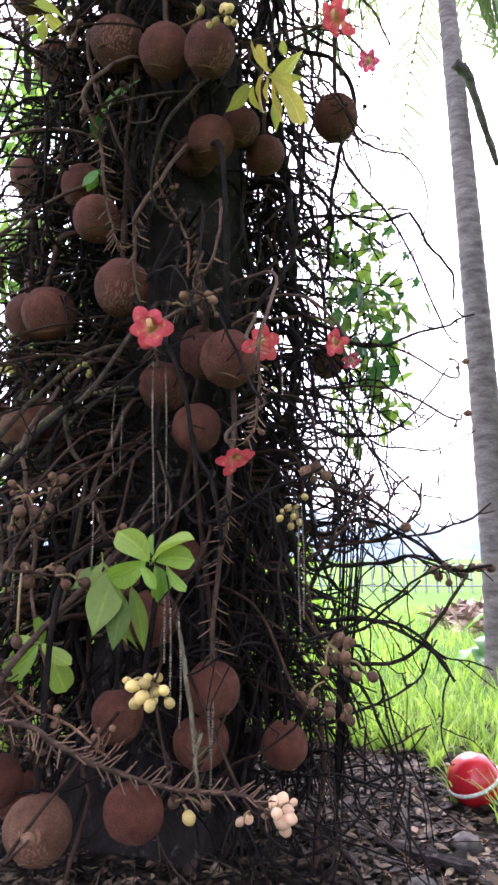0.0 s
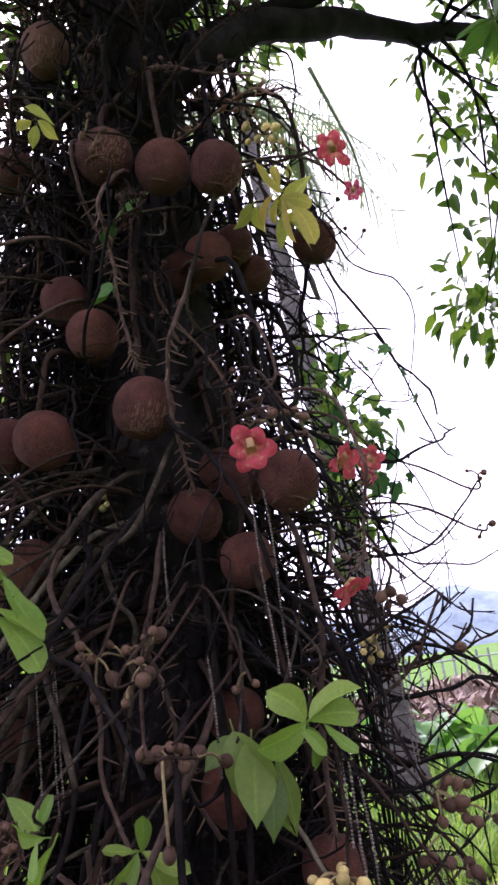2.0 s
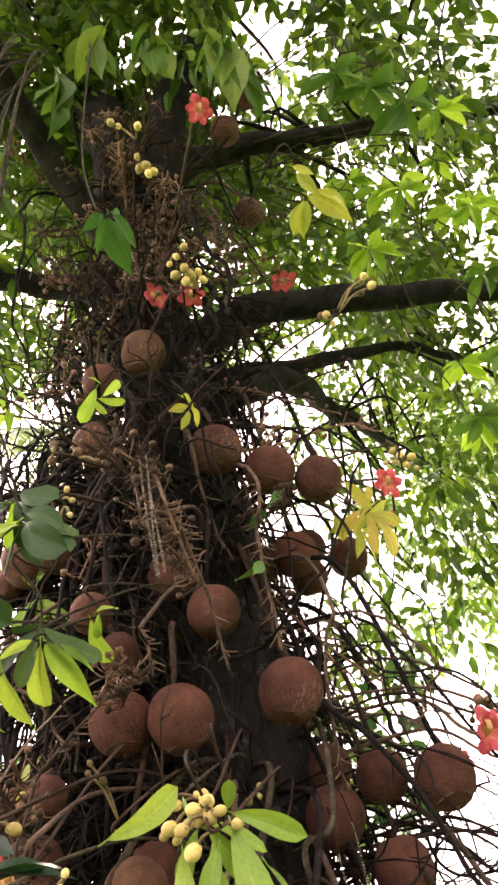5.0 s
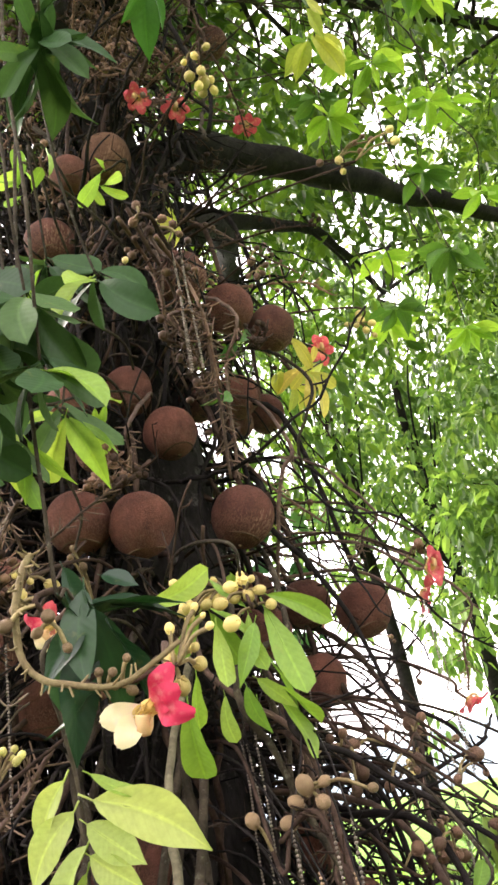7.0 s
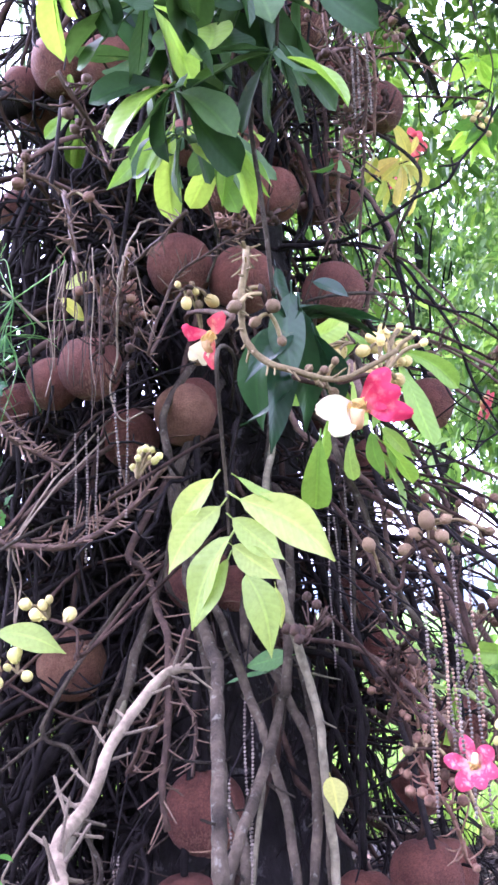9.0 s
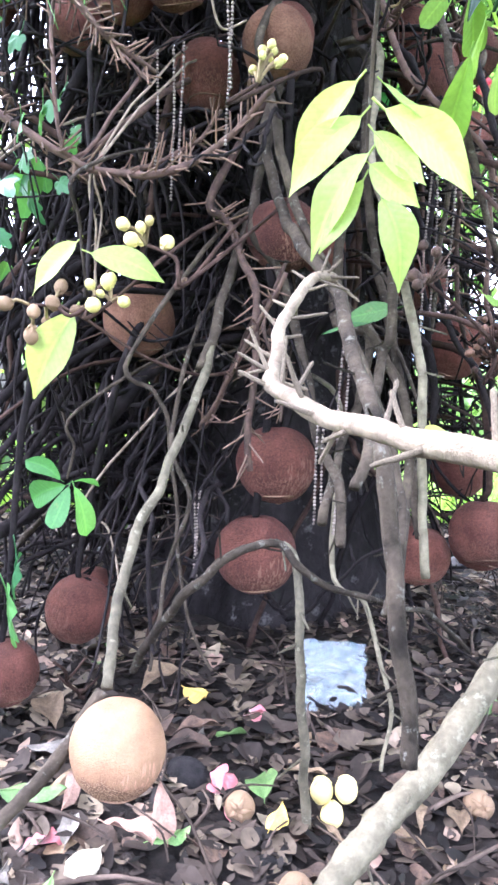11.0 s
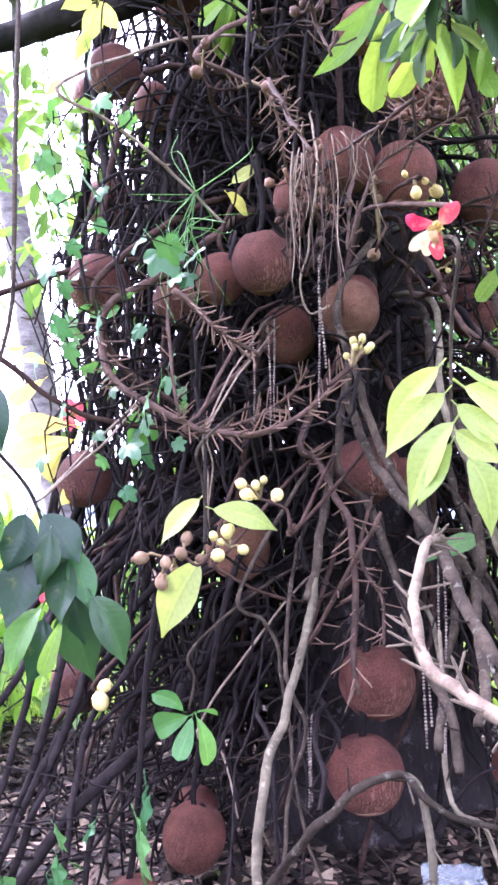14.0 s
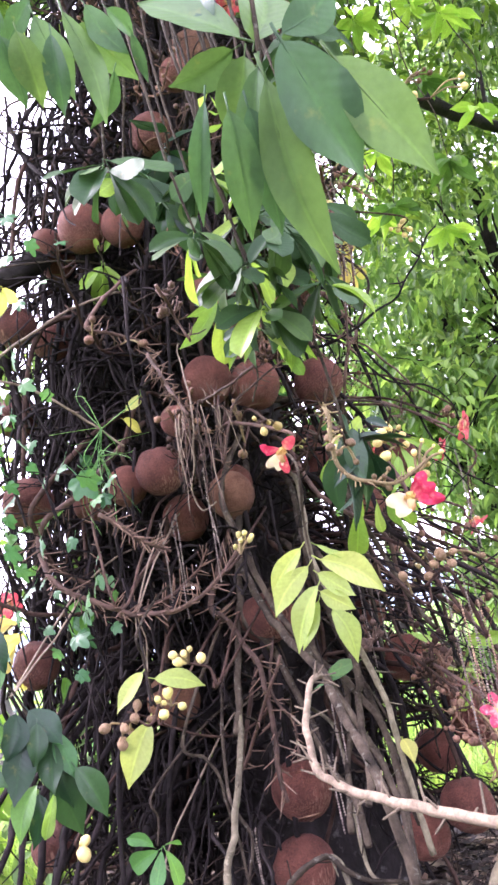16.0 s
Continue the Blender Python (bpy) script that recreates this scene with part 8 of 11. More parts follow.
dry_raceme([(-0.12, -0.74, 1.66), (-0.07, -0.75, 1.61), (-0.01, -0.77, 1.57)], 0.0055, 121)
dry_raceme([(-0.08, -0.78, 1.66), (-0.11, -0.76, 1.58), (-0.15, -0.77, 1.53)], 0.0055, 122)
dry_raceme([(0.39, -0.87, 2.14), (0.42, -0.85, 2.09), (0.43, -0.79, 2.06), (0.44, -0.72, 2.01)], 0.0055, 123)
dry_raceme([(0.36, -0.81, 2.13), (0.41, -0.78, 2.12), (0.47, -0.83, 2.10)], 0.0055, 124)
dry_raceme([(0.44, -0.83, 2.16), (0.43, -0.76, 2.11), (0.40, -0.78, 2.04)], 0.0055, 125)
dry_raceme([(0.26, -0.67, 1.90), (0.22, -0.74, 1.83), (0.16, -0.67, 1.83)], 0.0055, 126)
dry_raceme([(0.22, -0.67, 1.88), (0.14, -0.68, 1.86), (0.11, -0.71, 1.87)], 0.0055, 127)
dry_raceme([(0.18, -0.69, 1.85), (0.17, -0.74, 1.87), (0.21, -0.71, 1.92)], 0.0055, 128)
ivy_vine([(-0.73, -0.86, 0.29, 0.054), (-0.68, -0.88, 0.27, 0.048), (-0.59, -0.84, 0.26, 0.036), (-0.66, -0.87, 0.20, 0.046), (-0.72, -0.97, 0.20, 0.048), (-0.77, -0.95, 0.27, 0.036), (-0.69, -1.00, 0.18, 0.046), (-0.69, -0.91, 0.15, 0.041), (-0.51, -0.87, 0.15, 0.043), (-0.57, -0.82, 0.29, 0.036), (-0.77, -0.93, 0.36, 0.054), (-0.75, -1.04, 0.11, 0.048), (-0.79, -1.05, 0.08, 0.041), (-0.77, -0.86, 0.32, 0.036)], "trailing ivy with lobed light green leaves by the stump")
ivy_vine([(-0.54, -0.81, 1.38, 0.046), (-0.60, -0.81, 1.32, 0.038), (-0.39, -0.81, 1.54, 0.049), (-0.36, -0.74, 1.49, 0.035), (-0.44, -0.78, 1.21, 0.040), (-0.41, -0.70, 1.27, 0.032), (-0.53, -0.93, 1.63, 0.040), (-0.61, -0.87, 1.60, 0.035), (-0.55, -0.73, 1.09, 0.032), (-0.49, -0.74, 1.02, 0.030), (-0.39, -0.69, 1.13, 0.027)], "thin climbing vine with lobed green leaves")
dry_raceme([(0.28, -0.83, 0.97), (0.29, -0.84, 0.97), (0.29, -0.82, 0.96)], 0.0055, 129)
dry_raceme([(0.44, -0.84, 0.93), (0.45, -0.79, 0.93), (0.45, -0.81, 0.92)], 0.0055, 130)

# stems
woody_stem([(-0.31, -0.70, 1.18), (-0.31, -0.69, 1.07), (-0.33, -0.68, 0.89)], 0.004, 0.003, TWIG, 0, "dry straight pale stick")
woody_stem([(-0.32, -0.70, 1.17), (-0.32, -0.69, 1.05), (-0.32, -0.68, 0.94)], 0.004, 0.003, TWIG, 0, "dry straight pale stick")
woody_stem([(-0.68, -0.50, 0.73), (-0.67, -0.63, 0.62), (-0.69, -0.71, 0.45), (-0.73, -0.81, 0.27)], 0.0175, 0.0123, STEM, 6, "dark root arching down from the tangle")
woody_stem([(-0.60, -0.52, 0.66), (-0.62, -0.66, 0.56), (-0.66, -0.74, 0.41), (-0.69, -0.83, 0.25)], 0.0159, 0.0112, STEM, 6, "dark root arching down from the tangle")
woody_stem([(-0.70, -0.56, 0.75), (-0.70, -0.70, 0.64), (-0.72, -0.77, 0.47), (-0.74, -0.87, 0.32)], 0.0143, 0.0101, STEM, 6, "dark root arching down from the tangle")
woody_stem([(-0.45, -0.56, 0.49), (-0.51, -0.71, 0.44), (-0.60, -0.79, 0.35), (-0.69, -0.90, 0.22)], 0.0238, 0.0168, STEM, 6, "dark root arching down from the tangle")
woody_stem([(-0.74, -0.51, 0.73), (-0.76, -0.65, 0.61), (-0.83, -0.73, 0.50), (-0.90, -0.84, 0.40)], 0.0159, 0.0112, STEM, 6, "dark root arching down from the tangle")
woody_stem([(-0.62, -0.53, 0.60), (-0.64, -0.67, 0.51), (-0.65, -0.73, 0.42), (-0.66, -0.81, 0.36)], 0.0127, 0.0090, STEM, 6, "dark root arching down from the tangle")
woody_stem([(-0.63, -0.57, 0.54), (-0.66, -0.71, 0.46), (-0.69, -0.78, 0.37), (-0.70, -0.86, 0.30)], 0.0143, 0.0101, STEM, 6, "dark root arching down from the tangle")
woody_stem([(-0.53, -0.57, 0.61), (-0.57, -0.71, 0.54), (-0.58, -0.78, 0.41), (-0.57, -0.86, 0.29)], 0.0127, 0.0090, STEM, 6, "dark root arching down from the tangle")
woody_stem([(-0.79, -0.52, 0.74), (-0.81, -0.67, 0.60), (-0.86, -0.75, 0.44), (-0.85, -0.83, 0.36)], 0.0127, 0.0090, STEM, 6, "dark root arching down from the tangle")
woody_stem([(-0.51, -0.51, 0.57), (-0.54, -0.65, 0.46), (-0.56, -0.72, 0.33), (-0.55, -0.80, 0.22)], 0.0127, 0.0090, STEM, 6, "dark root arching down from the tangle")
woody_stem([(-0.088, -0.690, 0.845), (-0.095, -0.740, 0.785), (-0.124, -0.837, 0.676), (-0.145, -0.907, 0.593), (-0.169, -0.958, 0.537), (-0.181, -1.066, 0.429), (-0.173, -1.157, 0.35)], 0.0115, 0.0125, STEM_PALE, 0, "pale smooth woody stem curving down to a tan fruit", False)
woody_stem([(-0.035, -0.46, 1.14), (-0.060, -0.55, 1.03), (-0.076, -0.630, 0.935), (-0.089, -0.692, 0.842), (-0.105, -0.73, 0.79)], 0.013, 0.016, STEM_GREY, 3, "dark grey stem that turns pale further down", False)
woody_stem([(-0.176, -1.152, 0.342), (-0.217, -1.205, 0.277), (-0.264, -1.267, 0.228), (-0.304, -1.324, 0.203), (-0.372, -1.384, 0.175)], 0.0145, 0.012, STEM_GREY, 3, "grey woody stem slanting down to the litter", False)
woody_stem([(0.25, -2.02, 0.79), (0.202, -1.897, 0.786), (0.14, -1.75, 0.783), (0.086, -1.615, 0.786), (0.049, -1.523, 0.799), (0.046, -1.42, 0.817), (0.054, -1.311, 0.873), (0.085, -1.20, 0.922), (0.115, -1.15, 0.93)], .0105, .0098, STEM_PINK, 38, "pale tan woody stem set with stubby pegs", False)
woody_stem([(-0.44, -0.56, 1.57), (-0.57, -0.62, 1.47), (-0.58, -0.65, 1.36), (-0.53, -0.69, 1.27), (-0.42, -0.71, 1.20), (-0.31, -0.73, 1.15), (-0.17, -0.73, 1.15), (-0.07, -0.73, 1.22), (0.01, -0.75, 1.30)], 0.0155, 0.008, STEM_RED, 90, "reddish spurred flower stem with a green tip")
woody_stem([(-0.36, -0.72, 1.17), (-0.41, -0.69, 1.47), (-0.30, -0.72, 1.38), (-0.21, -0.75, 1.30)], 0.007, 0.004, STEM_RED, 36)
woody_stem([(-0.12, -0.50, 1.16), (-0.085, -0.52, 1.10), (-0.045, -0.58, 1.02), (-0.011, -0.639, 0.941), (-0.004, -0.68, 0.81), (-0.008, -0.708, 0.683), (0.0, -0.70, 0.60)], 0.0135, 0.010, STEM_RED, 46, "reddish spurred stem hanging before the dark trunk")
woody_stem([(0.01, -0.65, 0.90), (0.05, -0.69, 0.79), (0.05, -0.73, 0.70)], 0.007, 0.005, STEM_RED, 18)
woody_stem([(-0.03, -0.54, 1.48), (0.01, -0.65, 1.28), (0.05, -0.70, 1.12), (0.12, -0.78, 0.98), (0.18, -0.84, 0.83), (0.23, -0.92, 0.70), (0.25, -1.01, 0.57), (0.22, -1.10, 0.46)], 0.0135, 0.011, STEM_GREY, 0, "grey woody stem hanging to the ground")
woody_stem([(0.15, -0.63, 0.97), (0.22, -0.69, 0.87), (0.28, -0.77, 0.74), (0.28, -0.84, 0.61), (0.25, -0.99, 0.45)], 0.015, 0.012, STEM_GREY, 0)
woody_stem([(-0.03, -0.53, 1.10), (0.03, -0.55, 1.00), (0.09, -0.66, 0.82), (0.12, -0.78, 0.68), (0.16, -0.86, 0.61), (0.16, -0.94, 0.52)], 0.015, 0.013, STEM_GREY, 5)
woody_stem([(0.15, -0.56, 0.91), (0.22, -0.60, 0.87), (0.20, -0.68, 0.74), (0.16, -0.80, 0.65), (0.13, -0.92, 0.55)], 0.013, 0.012, STEM_GREY, 5)
woody_stem([(0.20, -0.47, 1.27), (0.22, -0.51, 1.10), (0.26, -0.58, 0.91), (0.30, -0.68, 0.71), (0.31, -0.84, 0.52)], 0.015, 0.013, STEM_GREY, 0)
woody_stem([(0.36, -0.45, 1.05), (0.41, -0.51, 0.88), (0.46, -0.58, 0.79), (0.49, -0.73, 0.57)], 0.011, 0.009, STEM, 5)
woody_stem([(-0.38, -0.64, 1.17), (-0.31, -0.61, 1.17), (-0.22, -0.59, 1.20), (-0.15, -0.57, 1.25), (-0.10, -0.57, 1.31)], 0.01, 0.006, STEM_RED, 50)
woody_stem([(-0.35, -0.68, 2.06), (-0.27, -0.62, 2.03), (-0.19, -0.58, 2.00), (-0.16, -0.53, 1.92), (-0.15, -0.48, 1.83)], 0.01, 0.006, STEM_RED, 36, "reddish spurred stem with small brown buds")
woody_stem([(-0.97, -0.67, 1.44), (-0.87, -0.62, 1.37), (-0.73, -0.56, 1.26), (-0.61, -0.51, 1.21), (-0.46, -0.42, 1.19)], 0.012, 0.009, STEM_BROWN, 5, "long dark reddish-brown stem jutting sideways")
woody_stem([(-0.67, -0.76, 1.01), (-0.58, -0.70, 1.11), (-0.48, -0.64, 1.24)], 0.005, 0.004, TWIG, 0, "dry straight pale stick")
woody_stem([(-0.62, -0.83, 1.91), (-0.52, -0.76, 1.84), (-0.38, -0.67, 1.74), (-0.30, -0.62, 1.66)], 0.006, 0.005, TWIG, 0, "dry straight pale stick")
woody_stem([(0.51, -0.35, 2.47), (0.45, -0.29, 2.36), (0.43, -0.27, 2.22), (0.42, -0.24, 2.08), (0.40, -0.21, 2.01)], 0.01, 0.006, STEM_RED, 50, "reddish spurred stem hanging between fruits")
woody_stem([(0.20, -0.60, 2.05), (0.19, -0.58, 1.99), (0.18, -0.55, 1.92)], 0.009, 0.007, STEM_RED, 18)
woody_stem([(0.68, -0.13, 2.33), (0.65, -0.17, 2.19), (0.60, -0.15, 2.09), (0.60, -0.07, 2.04)], 0.009, 0.006, STEM_GREY, 5)
woody_stem([(0.58, -0.19, 2.08), (0.54, -0.20, 2.00), (0.49, -0.17, 1.84), (0.46, -0.12, 1.71), (0.44, -0.09, 1.63)], 0.01, 0.007, STEM_RED, 41, "reddish spurred stem hanging on the trunk")
woody_stem([(0.73, 0.03, 1.25), (0.72, 0.02, 1.12), (0.71, -0.00, 1.00), (0.72, -0.02, 0.84), (0.73, -0.02, 0.71)], 0.012, 0.009, STEM_RED, 36, "reddish spurred stem hanging before the dark trunk")
woody_stem([(0.97, 0.02, 1.59), (0.94, 0.03, 1.48), (0.92, 0.03, 1.38), (0.90, 0.00, 1.32)], 0.007, 0.005, STEM_RED, 36)
woody_stem([(0.78, -0.03, 1.88), (0.73, -0.06, 1.81), (0.71, -0.07, 1.75), (0.68, -0.13, 1.72)], 0.007, 0.004, STEM_RED, 36, "spurred stem carrying a red flower")
woody_stem([(0.76, -0.59, 0.73), (0.83, -0.50, 0.66), (0.86, -0.41, 0.60), (0.89, -0.31, 0.55), (0.93, -0.21, 0.52), (0.99, -0.06, 0.50), (1.03, 0.00, 0.46)], 0.012, 0.007, STEM_RED, 82, "long reddish spurred stem sweeping low")
woody_stem([(0.91, -0.13, 0.50), (0.89, -0.13, 0.57), (0.88, -0.11, 0.62)], 0.009, 0.006, STEM_PALE, 16)
woody_stem([(0.56, 0.39, 1.11), (0.63, 0.51, 1.15), (0.73, 0.65, 1.07), (0.78, 0.73, 0.99), (0.86, 0.82, 1.00)], 0.01, 0.007, STEM, 14, "dark stem jutting out with brown buds")
woody_stem([(0.64, 0.30, 0.88), (0.70, 0.42, 0.85), (0.77, 0.53, 0.84), (0.83, 0.60, 0.78), (0.88, 0.64, 0.68)], 0.01, 0.006, STEM, 11, "dark stem jutting out and drooping")
woody_stem([(0.54, 0.36, 1.01), (0.59, 0.45, 1.01), (0.68, 0.58, 1.01), (0.72, 0.65, 1.03), (0.81, 0.77, 0.98)], 0.01, 0.006, STEM, 11, "dark stem jutting out sideways")
woody_stem([(0.48, 0.53, 1.60), (0.53, 0.64, 1.53), (0.59, 0.75, 1.45), (0.67, 0.83, 1.54)], 0.006, 0.004, STEM, 8)
woody_stem([(0.63, 0.57, 2.43), (0.69, 0.71, 2.37), (0.68, 0.79, 2.27), (0.62, 0.81, 2.13), (0.56, 0.82, 1.99)], 0.006, 0.003, STEM, 5, "thin bare twig arching out")
woody_stem([(0.57, 0.55, 2.36), (0.58, 0.70, 2.21), (0.57, 0.82, 2.03), (0.57, 0.93, 1.81), (0.59, 0.97, 1.77)], 0.008, 0.004, STEM, 8, "thin bare twig arching out")
woody_stem([(0.49, 0.46, 1.47), (0.58, 0.57, 1.42), (0.67, 0.64, 1.44), (0.74, 0.69, 1.52), (0.82, 0.73, 1.61)], 0.009, 0.004, STEM, 8, "jutting dark stem with buds at its end")
woody_stem([(0.58, 0.57, 1.42), (0.68, 0.66, 1.37), (0.76, 0.73, 1.36), (0.85, 0.79, 1.41)], 0.006, 0.003, STEM, 5)
woody_stem([(0.55, 0.41, 1.03), (0.67, 0.53, 1.01), (0.75, 0.60, 1.03), (0.83, 0.67, 0.99), (0.90, 0.71, 0.96)], 0.009, 0.004, STEM, 11)
woody_stem([(0.62, 0.32, 0.86), (0.73, 0.43, 0.86), (0.84, 0.52, 0.81), (0.93, 0.58, 0.74)], 0.01, 0.006, STEM, 8)
woody_stem([(0.58, 0.57, 1.40), (0.64, 0.64, 1.30), (0.69, 0.68, 1.23), (0.76, 0.74, 1.21)], 0.007, 0.003, STEM, 7)
woody_stem([(0.47, 0.38, 1.60), (0.56, 0.47, 1.54), (0.65, 0.53, 1.53), (0.73, 0.58, 1.53)], 0.007, 0.003, STEM, 7)
woody_stem([(0.46, 0.46, 2.09), (0.55, 0.53, 2.06), (0.65, 0.60, 2.06), (0.77, 0.63, 2.16)], 0.005, 0.002, STEM, 2)
woody_stem([(0.54, 0.38, 2.32), (0.59, 0.45, 2.27), (0.57, 0.50, 2.16), (0.52, 0.51, 2.05)], 0.004, 0.003, STEM, 2)
woody_stem([(0.49, 0.49, 2.06), (0.56, 0.58, 1.96), (0.65, 0.65, 1.92), (0.72, 0.69, 1.93)], 0.005, 0.003, STEM, 4)
woody_stem([(0.47, -0.31, 1.53), (0.41, -0.37, 1.48), (0.40, -0.35, 1.37), (0.42, -0.31, 1.28), (0.40, -0.33, 1.09), (0.39, -0.37, 0.89)], 0.012, 0.009, STEM_GREY, 0, "smooth grey stem hanging before the dark trunk")
woody_stem([(0.44, -0.29, 1.24), (0.45, -0.27, 1.16), (0.46, -0.25, 1.06), (0.48, -0.25, 0.93), (0.54, -0.21, 0.78)], 0.011, 0.008, STEM_RED, 32)
woody_stem([(0.66, -0.17, 1.86), (0.80, -0.16, 1.82), (0.88, -0.15, 1.75), (0.91, -0.13, 1.65)], 0.007, 0.004, STEM, 11)
woody_stem([(0.47, -0.17, 1.85), (0.57, -0.12, 1.71), (0.65, -0.08, 1.52), (0.70, -0.06, 1.34), (0.83, -0.06, 1.23), (0.90, -0.06, 1.07)], 0.012, 0.008, STEM, 14, "dark arching stem with small buds")
woody_stem([(0.74, -0.06, 1.85), (0.82, -0.01, 1.65), (0.91, 0.01, 1.50), (1.02, 0.00, 1.41)], 0.008, 0.005, STEM, 16)
woody_stem([(0.46, -0.56, 1.27), (0.57, -0.55, 1.20), (0.64, -0.54, 1.13), (0.74, -0.55, 1.06), (0.82, -0.56, 0.98)], 0.012, 0.008, STEM, 8, "dark stem arching low with brown buds")
woody_stem([(0.36, -0.58, 1.36), (0.41, -0.56, 1.24), (0.47, -0.55, 1.07), (0.53, -0.55, 0.96)], 0.012, 0.01, STEM_GREY, 5)
woody_stem([(0.222, -1.30, 1.49), (0.222, -1.332, 1.455), (0.213, -1.34, 1.408), (0.214, -1.338, 1.354), (0.244, -1.338, 1.315), (0.293, -1.33, 1.296), (0.336, -1.317, 1.292), (0.374, -1.308, 1.31), (0.41, -1.30, 1.33)], 0.0072, 0.005, STEM_TAN, 46, "tan flower stem curving up with many small pegs", False, 1.9)
woody_stem([(0.39, -0.85, 2.16), (0.45, -0.84, 2.15), (0.46, -0.79, 2.08), (0.45, -0.72, 1.97), (0.44, -0.65, 1.82)], 0.008, 0.005, STEM_RED, 50, "reddish spurred stem hanging from dry twigs")
woody_stem([(-0.01, -0.83, 1.51), (0.04, -0.85, 1.65), (0.11, -0.85, 1.71), (0.24, -0.84, 1.79)], 0.006, 0.004, STEM_RED, 36)
woody_stem([(0.07, -0.94, 1.94), (0.10, -0.90, 1.89), (0.13, -0.82, 1.76), (0.10, -0.79, 1.68)], 0.005, 0.004, STEM_GREY, 0)
woody_stem([(-0.01, -0.54, 1.30), (0.02, -0.62, 1.14), (0.07, -0.80, 1.02), (0.125, -0.965, 0.935), (0.145, -1.10, 0.84), (0.16, -1.25, 0.77), (0.169, -1.315, 0.713), (0.181, -1.334, 0.646), (0.194, -1.357, 0.557), (0.206, -1.37, 0.465), (0.215, -1.381, 0.392)], 0.016, 0.014, STEM_GREY, 4, "grey woody stem bending out and down to a pale branch")
woody_stem([(0.40, -1.18, 0.50), (0.324, -1.246, 0.424), (0.248, -1.314, 0.349), (0.202, -1.351, 0.322), (0.169, -1.378, 0.297), (0.136, -1.416, 0.264), (0.118, -1.443, 0.228), (0.107, -1.47, 0.15), (0.10, -1.49, 0.05)], 0.023, 0.026, STEM_PALE, 4, "thick pale stem bending along the ground", False)
woody_stem([(0.045, -0.985, 0.530), (0.080, -1.000, 0.516), (0.095, -1.030, 0.450), (0.101, -1.049, 0.36), (0.115, -1.037, 0.234), (0.124, -1.031, 0.134), (0.13, -1.03, 0.05)], 0.009, 0.012, STEM_PALE, 5, "grey root standing upright in the litter", False)
woody_stem([(0.16, -0.81, 0.45), (0.22, -0.84, 0.39), (0.25, -0.87, 0.30), (0.27, -0.91, 0.22), (0.25, -0.95, 0.14)], 0.008, 0.005, STEM_PALE, 8)
woody_stem([(-0.20, -0.80, 0.22), (-0.15, -0.88, 0.33), (-0.077, -0.968, 0.442), (-0.033, -0.987, 0.494), (0.019, -0.999, 0.525), (0.063, -0.995, 0.533), (0.091, -1.017, 0.504), (0.14, -1.0, 0.47), (0.22, -0.97, 0.44), (0.32, -0.90, 0.40), (0.42, -0.80, 0.30)], 0.012, 0.006, STEM_GREY, 5, "grey crooked stem crossing before a fruit", False)
woody_stem([(-0.25, -0.68, 0.81), (-0.20, -0.68, 0.74), (-0.17, -0.68, 0.68), (-0.15, -0.69, 0.53), (-0.12, -0.74, 0.35), (-0.08, -0.76, 0.26), (-0.05, -0.78, 0.22)], 0.008, 0.004, STEM_GREY, 11)
woody_stem([(-0.15, -0.76, 0.67), (-0.11, -0.78, 0.55), (-0.14, -0.81, 0.44), (-0.15, -0.84, 0.33), (-0.16, -0.87, 0.25)], 0.007, 0.005, STEM_GREY, 5)
woody_stem([(-0.35, -0.60, 0.51), (-0.30, -0.61, 0.44), (-0.26, -0.64, 0.32)], 0.005, 0.003, TWIG, 2)
woody_stem([(-0.57, -0.66, 1.54), (-0.59, -0.62, 1.43), (-0.56, -0.58, 1.34), (-0.47, -0.54, 1.27), (-0.40, -0.52, 1.23)], 0.013, 0.009, STEM_BROWN, 11)
woody_stem([(-0.07, -0.83, 1.70), (-0.09, -0.77, 1.55), (-0.11, -0.74, 1.46), (-0.09, -0.72, 1.41), (-0.05, -0.71, 1.43)], 0.004, 0.003, TWIG, 3)
woody_stem([(0.55, -0.93, 0.94), (0.53, -0.93, 1.04), (0.50, -0.92, 1.11), (0.44, -0.91, 1.08)], 0.01, 0.006, STEM_BROWN, 14)

woody_stem([(0.20, -0.62, 1.22), (0.242, -0.80, 1.025), (0.26, -0.795, 0.952), (0.282, -0.804, 0.862), (0.299, -0.817, 0.786), (0.306, -0.827, 0.694), (0.309, -0.828, 0.604), (0.32, -0.86, 0.45)], 0.012, 0.012, STEM_PALE, 4, "grey woody stem hanging to the ground")
woody_stem([(0.242, -0.777, 0.911), (0.224, -0.802, 0.834), (0.202, -0.921, 0.759), (0.179, -1.115, 0.701), (0.159, -1.156, 0.652)], 0.014, 0.012, STEM_GREY, 3, "grey lichen-flecked woody stem slanting outwards")

woody_stem([(0.33, -0.15, 2.74), (0.395, -0.16, 2.62), (0.405, -0.185, 2.45), (0.40, -0.193, 2.29), (0.392, -0.190, 2.15), (0.385, -0.187, 2.02)], 0.011, 0.008, STEM_BROWN, 60, "long brown spurred stem hanging below a pair of fruits", False)

